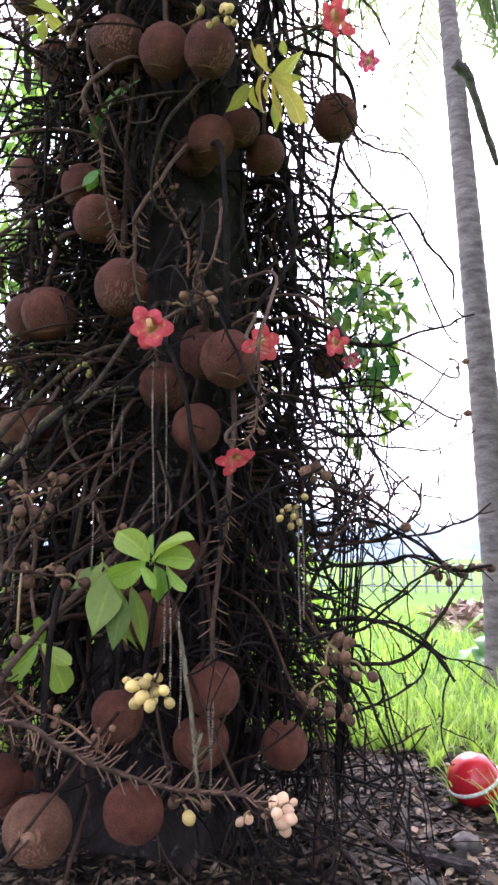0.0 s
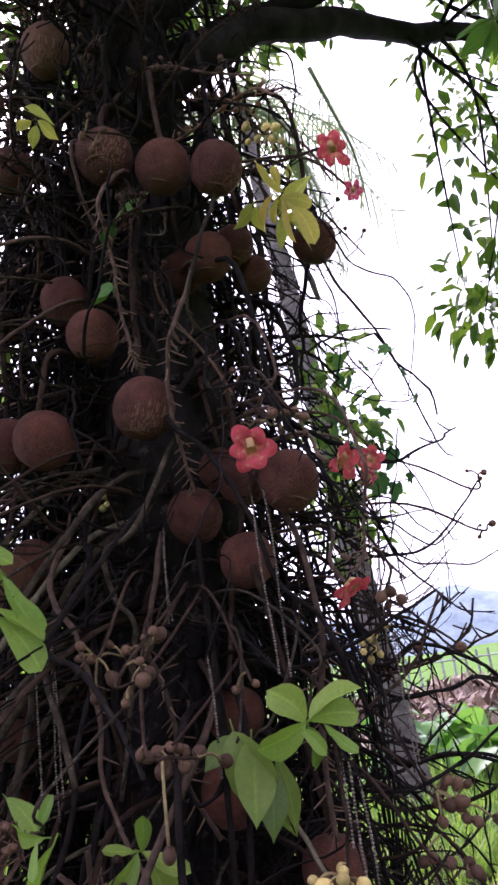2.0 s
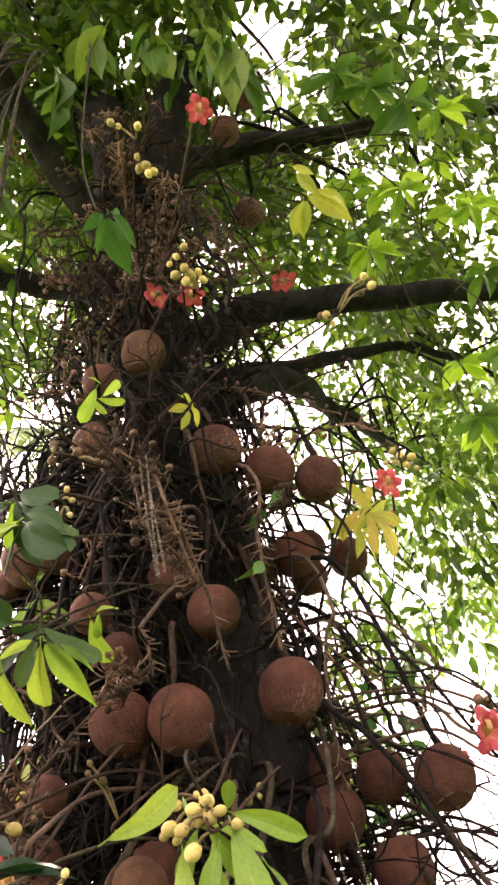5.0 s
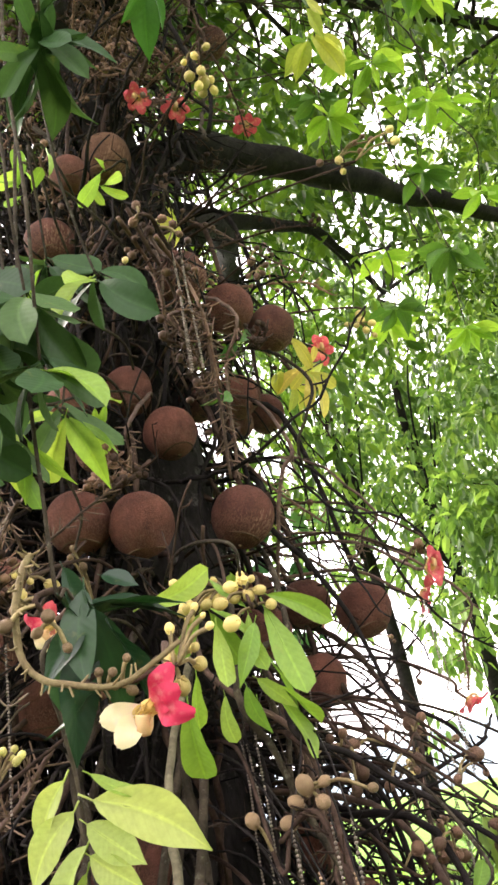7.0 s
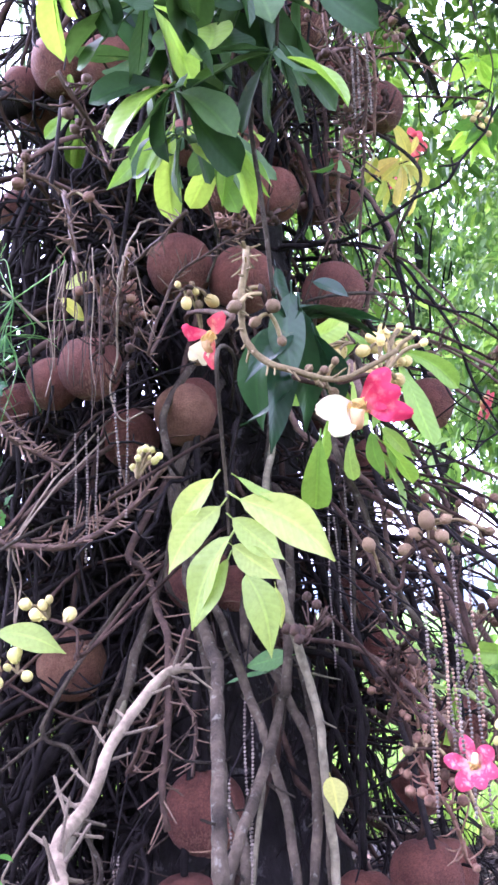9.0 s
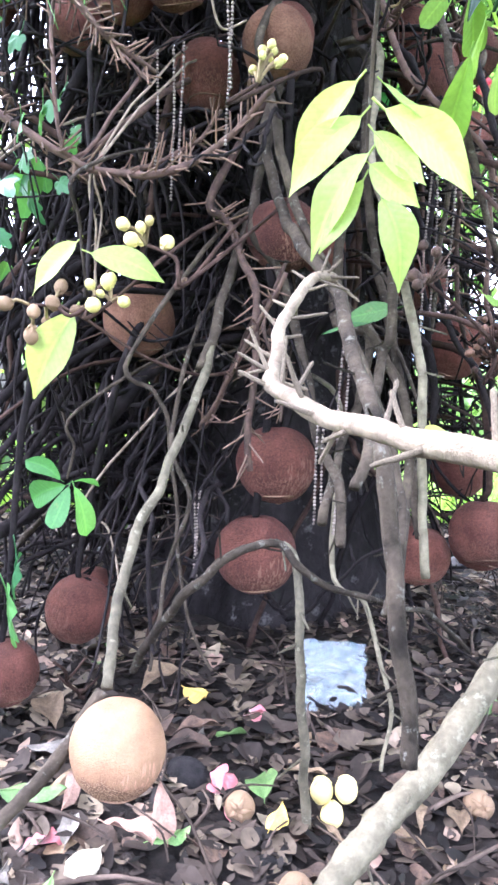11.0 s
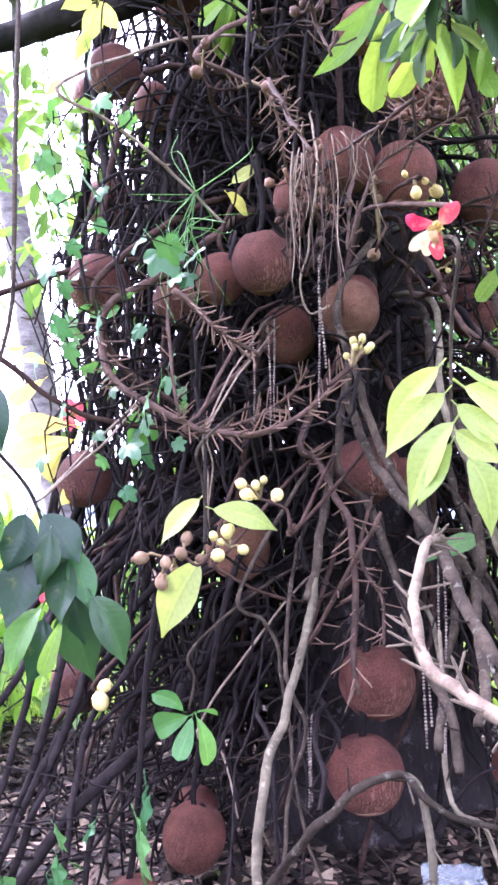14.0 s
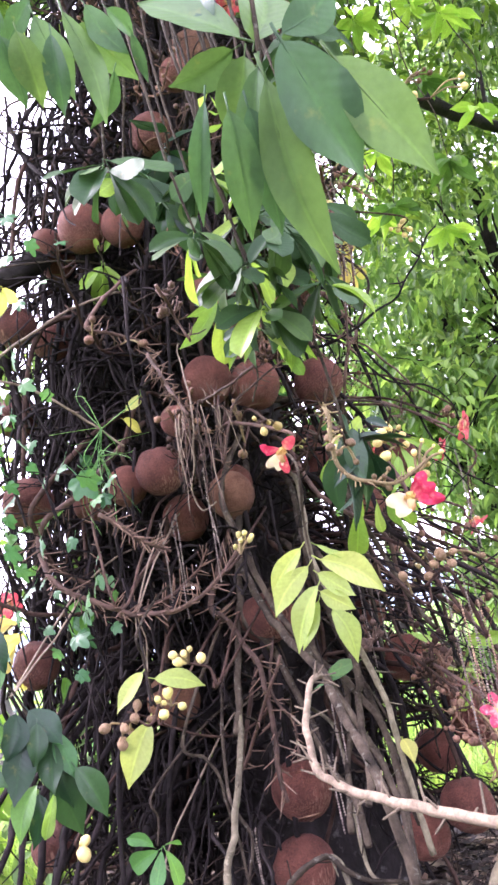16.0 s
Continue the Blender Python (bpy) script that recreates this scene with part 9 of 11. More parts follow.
woody_stem([(-0.361, -0.882, 1.419), (-0.279, -0.845, 1.346), (-0.197, -0.808, 1.296)], 0.0085, 0.006, STEM_RED, 34, "reddish spurred stem with upright pegs beside a fruit", False)
woody_stem([(-0.164, -0.916, 1.830), (-0.120, -1.009, 1.697), (-0.075, -1.102, 1.583)], 0.008, 0.006, STEM_RED, 34, "dry brown spurred stem by the fruits", False)
woody_stem([(0.104, -1.061, 1.689), (0.033, -0.974, 1.678), (-0.038, -0.887, 1.683)], 0.006, 0.004, STEM_RED, 22, "thin brown spurred stem before two fruits", False)


def hanging_fibres(top, n, length, seed):
    """A bundle of thin dry threads that hang from a knot of stems."""
    rnd = random.Random(seed)
    ob = thing("fibre_bundle", top, "bundle of thin dry brown threads hanging between the stems", "fibres", "fibre bundles")
    for k in range(n):
        p = Vector((rnd.uniform(-0.035, 0.035), rnd.uniform(-0.03, 0.03), rnd.uniform(-0.02, 0.02)))
        q = Vector((p.x + rnd.gauss(0, 0.02), p.y + rnd.gauss(0, 0.015), -length * rnd.uniform(0.4, 1.1)))
        bm = bmesh.new()
        tube(bm, flow([p, p.lerp(q, 0.35) + Vector((rnd.gauss(0, 0.006), rnd.gauss(0, 0.006), 0)), p.lerp(q, 0.7) + Vector((rnd.gauss(0, 0.006), rnd.gauss(0, 0.006), 0)), q], 4), 0.0012, 0.0007, 5, 0.1)
        part("thread", bm, (TWIG, STEM_RED, STEM_DRY)[k % 3], ob)


hanging_fibres((-0.075, -1.102, 1.583), 18, 0.27, 1)
hanging_fibres((-0.015, -1.102, 1.603), 9, 0.16, 2)

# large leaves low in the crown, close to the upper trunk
# two in three carry the crown's shade in their leaf colour
g = leafy_sprig([(0.46, -0.84, 4.82), (0.46, -0.79, 4.75)], "olive and shade-toned green leaves low in the crown")
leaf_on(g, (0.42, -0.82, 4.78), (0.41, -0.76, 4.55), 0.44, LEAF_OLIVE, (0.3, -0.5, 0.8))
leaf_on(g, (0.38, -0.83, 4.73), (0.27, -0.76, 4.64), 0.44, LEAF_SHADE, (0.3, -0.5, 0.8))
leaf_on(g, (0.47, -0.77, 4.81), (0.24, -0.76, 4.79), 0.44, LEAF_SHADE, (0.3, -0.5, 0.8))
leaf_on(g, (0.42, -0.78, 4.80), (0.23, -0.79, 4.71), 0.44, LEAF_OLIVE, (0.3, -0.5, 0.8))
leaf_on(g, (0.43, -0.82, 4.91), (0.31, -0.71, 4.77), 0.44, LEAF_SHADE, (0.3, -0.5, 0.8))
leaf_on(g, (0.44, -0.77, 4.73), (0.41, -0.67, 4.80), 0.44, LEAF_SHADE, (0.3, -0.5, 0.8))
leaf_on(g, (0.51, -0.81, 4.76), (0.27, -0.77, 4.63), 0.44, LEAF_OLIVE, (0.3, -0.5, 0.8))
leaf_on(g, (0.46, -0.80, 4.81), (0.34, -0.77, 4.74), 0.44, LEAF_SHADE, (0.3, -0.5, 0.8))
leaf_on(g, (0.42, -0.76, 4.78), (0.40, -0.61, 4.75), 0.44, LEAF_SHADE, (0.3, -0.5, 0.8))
g = leafy_sprig([(0.65, -0.65, 4.86), (0.65, -0.60, 4.80)], "olive and shade-toned green leaves low in the crown")
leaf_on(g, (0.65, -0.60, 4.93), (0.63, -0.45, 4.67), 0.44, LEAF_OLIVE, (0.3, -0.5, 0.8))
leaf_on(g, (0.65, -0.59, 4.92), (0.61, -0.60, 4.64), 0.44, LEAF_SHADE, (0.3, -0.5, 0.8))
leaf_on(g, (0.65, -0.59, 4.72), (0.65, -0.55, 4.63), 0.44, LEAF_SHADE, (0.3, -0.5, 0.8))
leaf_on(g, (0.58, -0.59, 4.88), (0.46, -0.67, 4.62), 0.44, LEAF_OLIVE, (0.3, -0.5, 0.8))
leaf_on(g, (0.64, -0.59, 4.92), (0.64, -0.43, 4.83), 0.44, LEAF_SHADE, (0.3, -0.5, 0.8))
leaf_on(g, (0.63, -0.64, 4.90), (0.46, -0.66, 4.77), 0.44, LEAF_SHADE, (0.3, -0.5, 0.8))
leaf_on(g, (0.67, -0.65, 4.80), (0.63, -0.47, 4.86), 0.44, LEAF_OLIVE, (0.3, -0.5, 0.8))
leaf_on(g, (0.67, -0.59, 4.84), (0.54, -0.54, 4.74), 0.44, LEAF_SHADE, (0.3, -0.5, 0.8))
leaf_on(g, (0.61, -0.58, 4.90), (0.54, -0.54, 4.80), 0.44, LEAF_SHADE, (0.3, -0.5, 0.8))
g = leafy_sprig([(0.94, -0.59, 4.61), (0.93, -0.54, 4.55)], "olive and shade-toned green leaves low in the crown")
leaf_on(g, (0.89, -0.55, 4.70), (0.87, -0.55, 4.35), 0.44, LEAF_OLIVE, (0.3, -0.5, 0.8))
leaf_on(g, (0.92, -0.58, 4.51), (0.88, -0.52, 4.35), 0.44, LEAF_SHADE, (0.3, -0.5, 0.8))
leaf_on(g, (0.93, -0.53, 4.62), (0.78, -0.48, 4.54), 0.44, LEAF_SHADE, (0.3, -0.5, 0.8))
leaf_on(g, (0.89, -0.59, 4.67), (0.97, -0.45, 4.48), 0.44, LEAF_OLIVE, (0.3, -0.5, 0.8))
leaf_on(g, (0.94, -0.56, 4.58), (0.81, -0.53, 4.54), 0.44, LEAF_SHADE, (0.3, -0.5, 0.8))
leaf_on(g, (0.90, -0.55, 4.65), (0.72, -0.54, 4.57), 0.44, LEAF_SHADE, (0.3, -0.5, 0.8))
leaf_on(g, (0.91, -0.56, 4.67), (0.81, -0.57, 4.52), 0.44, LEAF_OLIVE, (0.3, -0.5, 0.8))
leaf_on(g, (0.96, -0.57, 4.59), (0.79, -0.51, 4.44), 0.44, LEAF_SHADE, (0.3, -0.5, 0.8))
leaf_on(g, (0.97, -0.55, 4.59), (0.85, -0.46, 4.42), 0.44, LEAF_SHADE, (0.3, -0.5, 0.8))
g = leafy_sprig([(0.98, -0.35, 4.84), (0.97, -0.30, 4.78)], "olive and shade-toned green leaves low in the crown")
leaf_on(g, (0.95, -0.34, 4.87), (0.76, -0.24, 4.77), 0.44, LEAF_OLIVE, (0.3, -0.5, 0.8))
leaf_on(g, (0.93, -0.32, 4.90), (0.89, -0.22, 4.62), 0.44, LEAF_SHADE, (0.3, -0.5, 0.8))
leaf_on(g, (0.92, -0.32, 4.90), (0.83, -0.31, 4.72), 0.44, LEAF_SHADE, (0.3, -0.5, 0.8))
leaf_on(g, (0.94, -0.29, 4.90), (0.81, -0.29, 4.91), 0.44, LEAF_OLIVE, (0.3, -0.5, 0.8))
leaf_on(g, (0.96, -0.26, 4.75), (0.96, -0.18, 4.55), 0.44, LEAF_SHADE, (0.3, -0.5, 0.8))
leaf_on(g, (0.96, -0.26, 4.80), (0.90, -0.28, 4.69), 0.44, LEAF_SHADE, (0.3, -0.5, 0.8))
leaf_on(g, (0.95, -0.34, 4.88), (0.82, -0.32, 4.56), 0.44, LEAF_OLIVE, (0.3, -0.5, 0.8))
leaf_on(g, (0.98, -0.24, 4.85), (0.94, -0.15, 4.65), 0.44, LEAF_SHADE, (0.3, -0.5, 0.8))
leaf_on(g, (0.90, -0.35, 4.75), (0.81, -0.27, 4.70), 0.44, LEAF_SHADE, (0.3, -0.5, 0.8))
g = leafy_sprig([(0.17, -0.64, 5.07), (0.16, -0.58, 5.00)], "olive and shade-toned green leaves low in the crown")
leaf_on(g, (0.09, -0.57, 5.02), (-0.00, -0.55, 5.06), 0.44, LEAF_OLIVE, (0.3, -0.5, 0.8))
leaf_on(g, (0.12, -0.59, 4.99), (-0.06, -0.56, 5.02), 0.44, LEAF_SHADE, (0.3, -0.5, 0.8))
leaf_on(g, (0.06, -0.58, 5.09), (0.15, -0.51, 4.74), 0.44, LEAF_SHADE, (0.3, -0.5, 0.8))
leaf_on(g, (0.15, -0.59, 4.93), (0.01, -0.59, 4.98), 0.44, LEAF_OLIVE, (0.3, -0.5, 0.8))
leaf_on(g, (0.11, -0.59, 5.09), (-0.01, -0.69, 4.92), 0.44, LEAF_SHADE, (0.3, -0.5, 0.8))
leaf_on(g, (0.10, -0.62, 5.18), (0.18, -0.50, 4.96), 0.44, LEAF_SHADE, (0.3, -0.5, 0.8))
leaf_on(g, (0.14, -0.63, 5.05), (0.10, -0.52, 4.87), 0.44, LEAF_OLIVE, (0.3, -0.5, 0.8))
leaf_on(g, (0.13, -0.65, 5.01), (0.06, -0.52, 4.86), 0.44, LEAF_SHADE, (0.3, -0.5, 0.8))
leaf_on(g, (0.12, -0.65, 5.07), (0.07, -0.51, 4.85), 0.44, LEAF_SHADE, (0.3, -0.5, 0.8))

# bead strands
bead_strand((0.83, -0.22, 1.54), 0.42)
bead_strand((0.84, -0.19, 1.53), 0.42)
bead_strand((1.00, -0.24, 0.95), 0.15)
bead_strand((1.01, -0.21, 0.92), 0.26)
bead_strand((1.01, -0.23, 0.95), 0.22)
bead_strand((0.81, 0.20, 1.18), 0.35)
bead_strand((0.81, 0.21, 1.18), 0.31)
bead_strand((0.68, 0.33, 1.45), 0.32)
bead_strand((0.85, 0.14, 1.57), 0.10)
bead_strand((0.88, -0.08, 0.69), 0.26)
bead_strand((0.87, -0.09, 0.69), 0.20)
bead_strand((0.49, -0.24, 1.52), 0.24)
bead_strand((0.42, -0.20, 1.49), 0.21)
bead_strand((0.43, -0.88, 2.25), 0.28)
bead_strand((0.43, -0.91, 2.28), 0.32)
bead_strand((0.45, -0.91, 2.28), 0.32)
bead_strand((0.34, -0.50, 1.26), 0.39)
bead_strand((0.35, -0.50, 1.26), 0.34)
bead_strand((0.78, -0.36, 1.18), 0.24)
bead_strand((0.38, -0.56, 1.29), 0.36)
bead_strand((0.12, -0.81, 0.71), 0.19)
bead_strand((0.13, -0.81, 0.71), 0.15)
bead_strand((-0.18, -0.59, 1.43), 0.24)
bead_strand((0.16, -0.77, 0.87), 0.41)
bead_strand((0.17, -0.77, 0.86), 0.40)
bead_strand((-0.07, -0.76, 1.52), 0.33)
bead_strand((-0.11, -0.69, 0.55), 0.19)
bead_strand((-0.10, -0.69, 0.55), 0.18)
bead_strand((-0.19, -0.65, 1.40), 0.29)
bead_strand((-0.07, -0.87, 1.42), 0.17)
bead_strand((-0.23, -0.60, 1.41), 0.25)
bead_strand((0.47, -0.97, 1.09), 0.41)
bead_strand((0.48, -0.94, 0.90), 0.18, BEAD_PINK)
bead_strand((0.51, -0.92, 0.96), 0.20)
bead_strand((0.50, -0.98, 1.03), 0.21, BEAD_PINK)
bead_strand((0.53, -0.95, 1.09), 0.42)
bead_strand((0.52, -0.92, 0.90), 0.19, BEAD_PINK)
bead_strand((0.52, -0.98, 0.96), 0.19)
bead_strand((0.55, -0.96, 1.02), 0.21, BEAD_PINK)
bead_strand((0.56, -0.93, 1.09), 0.43)

# bud clusters
bud_cluster([(0.73, 0.26, 1.22), (0.72, 0.23, 1.18)], [(0.703, 0.194, 1.144, 0.014), (0.707, 0.220, 1.174, 0.014), (0.700, 0.241, 1.150, 0.015), (0.704, 0.249, 1.182, 0.012), (0.687, 0.238, 1.122, 0.014), (0.707, 0.256, 1.133, 0.014), (0.691, 0.210, 1.166, 0.012), (0.745, 0.256, 1.204, 0.011)], BUD, "cluster of round cream-yellow buds")
bud_cluster([(0.98, -0.23, 0.89), (0.98, -0.24, 0.81), (0.99, -0.26, 0.76)], [(0.967, -0.303, 0.756, 0.017), (1.001, -0.293, 0.736, 0.018), (0.981, -0.255, 0.742, 0.017), (1.013, -0.245, 0.749, 0.018), (1.019, -0.279, 0.720, 0.016), (0.961, -0.243, 0.769, 0.015), (0.961, -0.295, 0.718, 0.016), (1.014, -0.232, 0.721, 0.018), (1.006, -0.288, 0.766, 0.014), (0.973, -0.259, 0.723, 0.015), (0.954, -0.313, 0.767, 0.014), (1.000, -0.278, 0.777, 0.012)], BUD, "cluster of round cream-yellow buds with a pink tip")
bud_cluster([(1.00, -0.05, 0.49), (1.02, -0.01, 0.47), (1.03, 0.01, 0.46)], [(1.008, 0.019, 0.480, 0.016), (1.013, 0.038, 0.485, 0.016), (1.038, 0.040, 0.467, 0.017), (1.054, 0.018, 0.451, 0.017), (1.072, 0.030, 0.461, 0.013), (1.055, 0.004, 0.471, 0.015), (1.053, 0.025, 0.432, 0.016), (1.011, -0.004, 0.459, 0.013), (1.003, -0.042, 0.450, 0.012), (1.019, -0.070, 0.453, 0.010), (1.028, 0.060, 0.480, 0.011)], BUD_PINK, "cluster of cream buds flushed pink")
bud_cluster([(0.94, -0.17, 0.51), (0.95, -0.17, 0.48)], [(0.985, -0.178, 0.466, 0.023)], BUD, "single large cream bud on a thin stalk")
bud_cluster([(0.89, -0.19, 0.50), (0.89, -0.18, 0.48)], [(0.889, -0.183, 0.474, 0.017), (0.939, -0.121, 0.474, 0.018)], BUD_BROWN, "brown closed buds on a woody stem")
bud_cluster([(0.83, -0.13, 1.70), (0.84, -0.11, 1.70), (0.85, -0.09, 1.72)], [(0.867, -0.148, 1.715, 0.014), (0.879, -0.075, 1.711, 0.016), (0.825, -0.088, 1.687, 0.013), (0.878, -0.085, 1.723, 0.012), (0.849, -0.182, 1.695, 0.010)], BUD_BROWN, "brown closed buds on a spurred stem")
bud_cluster([(0.78, 0.07, 1.42), (0.78, 0.09, 1.39)], [(0.787, 0.104, 1.379, 0.014)], BUD_BROWN, "single brown bud on a spurred stem")
bud_cluster([(0.76, 0.29, 1.37), (0.75, 0.28, 1.30)], [(0.743, 0.259, 1.278, 0.017), (0.748, 0.294, 1.290, 0.019), (0.760, 0.321, 1.266, 0.018), (0.733, 0.292, 1.255, 0.016)], BUD_BROWN, "brown closed buds on a woody stem")
bud_cluster([(0.74, 0.28, 0.84), (0.76, 0.31, 0.79)], [(0.733, 0.314, 0.812, 0.016), (0.783, 0.332, 0.811, 0.019), (0.758, 0.312, 0.761, 0.018), (0.784, 0.283, 0.723, 0.020), (0.801, 0.337, 0.749, 0.017), (0.815, 0.336, 0.720, 0.016)], BUD_BROWN, "brown closed buds on a woody stem")
bud_cluster([(0.78, 0.31, 0.67), (0.80, 0.33, 0.62)], [(0.789, 0.348, 0.618, 0.016), (0.824, 0.335, 0.596, 0.017), (0.794, 0.331, 0.598, 0.014), (0.729, 0.248, 0.639, 0.018)], BUD_BROWN, "brown closed buds on a woody stem")
bud_cluster([(0.74, 0.76, 0.99), (0.78, 0.80, 0.98)], [(0.773, 0.785, 0.971, 0.019), (0.811, 0.815, 0.993, 0.021), (0.830, 0.841, 0.991, 0.016), (0.782, 0.807, 0.993, 0.015)], BUD_BROWN, "brown closed buds at the end of a stem")
bud_cluster([(0.55, 0.56, 1.13), (0.56, 0.59, 1.14)], [(0.570, 0.586, 1.139, 0.020)], BUD_BROWN, "single brown bud on a twig")
bud_cluster([(0.79, -0.58, 1.16), (0.79, -0.54, 1.15)], [(0.815, -0.540, 1.151, 0.017), (0.765, -0.553, 1.114, 0.014), (0.785, -0.525, 1.188, 0.011)], BUD_BROWN, "brown closed buds on a woody stem")
bud_cluster([(0.83, -0.56, 1.04), (0.84, -0.51, 1.01), (0.85, -0.46, 1.00)], [(0.816, -0.524, 1.022, 0.015), (0.819, -0.517, 0.987, 0.018), (0.836, -0.445, 1.007, 0.017), (0.841, -0.389, 0.982, 0.015), (0.822, -0.563, 1.023, 0.015), (0.850, -0.542, 0.854, 0.017), (0.833, -0.538, 0.798, 0.011)], BUD_BROWN, "brown closed buds along a woody stem")
bud_cluster([(0.98, -0.56, 0.45), (0.98, -0.52, 0.47)], [(0.958, -0.520, 0.464, 0.019)], BUD_BROWN, "brown closed bud before a fruit")
bud_cluster([(0.56, -0.48, 1.23), (0.55, -0.50, 1.22)], [(0.560, -0.533, 1.241, 0.015), (0.580, -0.472, 1.164, 0.017), (0.563, -0.508, 1.130, 0.014), (0.538, -0.528, 1.217, 0.012)], BUD_BROWN, "brown closed buds on a woody stem")
bud_cluster([(0.75, -0.42, 1.04), (0.73, -0.45, 1.02)], [(0.701, -0.474, 1.004, 0.020), (0.744, -0.430, 1.013, 0.015), (0.734, -0.414, 0.975, 0.017), (0.745, -0.450, 1.019, 0.013)], BUD_BROWN, "brown closed buds on a woody stem")
bud_cluster([(0.56, -0.38, 1.17), (0.53, -0.41, 1.21)], [(0.483, -0.469, 1.215, 0.016), (0.526, -0.445, 1.242, 0.015), (0.537, -0.387, 1.161, 0.017)], BUD_BROWN, "pinkish brown closed buds on a woody stem")
bud_cluster([(0.64, -0.37, 0.95), (0.70, -0.30, 0.97)], [(0.658, -0.362, 0.997, 0.019), (0.680, -0.364, 0.972, 0.018), (0.716, -0.289, 0.995, 0.017), (0.710, -0.284, 0.965, 0.017), (0.729, -0.237, 0.980, 0.016), (0.756, -0.263, 0.959, 0.016)], BUD_BROWN, "pinkish brown closed buds on a woody stem")
bud_cluster([(0.74, 0.80, 1.60), (0.77, 0.81, 1.64)], [(0.733, 0.809, 1.664, 0.010), (0.776, 0.836, 1.648, 0.013), (0.782, 0.797, 1.623, 0.011)], BUD_BROWN, "small dark buds at a twig end")
bud_cluster([(0.72, 0.81, 1.47), (0.75, 0.83, 1.48)], [(0.753, 0.852, 1.483, 0.016), (0.718, 0.837, 1.485, 0.008), (0.706, 0.836, 1.449, 0.010)], BUD_BROWN, "small dark buds at a twig end")
bud_cluster([(0.68, 0.61, 1.12), (0.70, 0.63, 1.12)], [(0.691, 0.635, 1.119, 0.021)], BUD_BROWN, "brown bud at a twig end")
bud_cluster([(0.74, 0.66, 1.01), (0.79, 0.70, 0.98)], [(0.768, 0.671, 0.988, 0.018), (0.790, 0.701, 1.000, 0.014), (0.770, 0.690, 0.969, 0.015), (0.824, 0.732, 0.998, 0.011), (0.817, 0.691, 0.951, 0.012)], BUD_BROWN, "brown buds on a twig")
bud_cluster([(0.75, 0.30, 0.78), (0.79, 0.33, 0.75)], [(0.758, 0.338, 0.792, 0.020), (0.799, 0.350, 0.798, 0.019), (0.834, 0.344, 0.800, 0.013), (0.792, 0.314, 0.755, 0.021), (0.823, 0.326, 0.762, 0.020), (0.834, 0.355, 0.711, 0.022), (0.885, 0.373, 0.715, 0.023)], BUD_BROWN, "brown closed buds on a low stem")
bud_cluster([(0.81, 0.18, 0.68), (0.87, 0.23, 0.64)], [(0.844, 0.213, 0.655, 0.018), (0.894, 0.234, 0.636, 0.020), (0.802, 0.199, 0.666, 0.016), (0.864, 0.251, 0.648, 0.016)], BUD_BROWN, "brown closed buds on a low stem")
bud_cluster([(0.90, -0.10, 2.56), (0.90, -0.05, 2.53)], [(0.895, -0.107, 2.532, 0.017), (0.906, -0.041, 2.549, 0.016), (0.884, -0.059, 2.520, 0.016), (0.939, -0.039, 2.527, 0.014), (0.854, -0.067, 2.528, 0.014), (0.938, -0.024, 2.487, 0.013), (0.914, -0.033, 2.509, 0.014)], BUD, "cluster of cream buds high on the trunk")
bud_cluster([(0.58, -0.77, 3.14), (0.58, -0.70, 3.10)], [(0.570, -0.742, 3.129, 0.018), (0.579, -0.720, 3.087, 0.020), (0.578, -0.680, 3.086, 0.020), (0.600, -0.661, 3.112, 0.018), (0.542, -0.716, 3.082, 0.018), (0.603, -0.642, 3.087, 0.017), (0.562, -0.690, 3.063, 0.016), (0.568, -0.640, 3.092, 0.017), (0.535, -0.727, 3.133, 0.015), (0.610, -0.763, 3.125, 0.013)], BUD, "cluster of cream-yellow buds by a red flower")
bud_cluster([(0.60, -0.95, 3.47), (0.59, -0.90, 3.45)], [(0.583, -0.910, 3.468, 0.016), (0.596, -0.888, 3.433, 0.020), (0.593, -0.875, 3.405, 0.018), (0.608, -0.865, 3.418, 0.016), (0.568, -0.883, 3.448, 0.016), (0.572, -1.041, 3.497, 0.016), (0.585, -1.018, 3.497, 0.014), (0.640, -0.993, 3.478, 0.014)], BUD, "cluster of cream buds on a thin stem")
bud_cluster([(0.92, -0.36, 2.96), (0.88, -0.38, 2.96)], [(0.879, -0.387, 2.946, 0.015), (1.034, -0.394, 3.003, 0.013), (1.062, -0.372, 3.001, 0.013), (1.023, -0.343, 2.994, 0.013), (1.006, -0.384, 2.996, 0.012), (1.095, -0.316, 2.943, 0.010)], BUD_BROWN, "small brown buds on twigs")
bud_cluster([(0.45, -1.22, 2.10), (0.43, -1.23, 2.11)], [(0.425, -1.222, 2.139, 0.012), (0.414, -1.216, 2.107, 0.012), (0.465, -1.201, 2.112, 0.010), (0.488, -1.174, 2.091, 0.008)], BUD_BROWN, "brown closed buds on a woody stem")
bud_cluster([(0.36, -1.11, 2.11), (0.35, -1.10, 2.09)], [(0.329, -1.092, 2.064, 0.009), (0.362, -1.099, 2.063, 0.008), (0.383, -1.117, 2.080, 0.008), (0.366, -1.110, 2.120, 0.008)], BUD, "small cream buds on a thin twig")
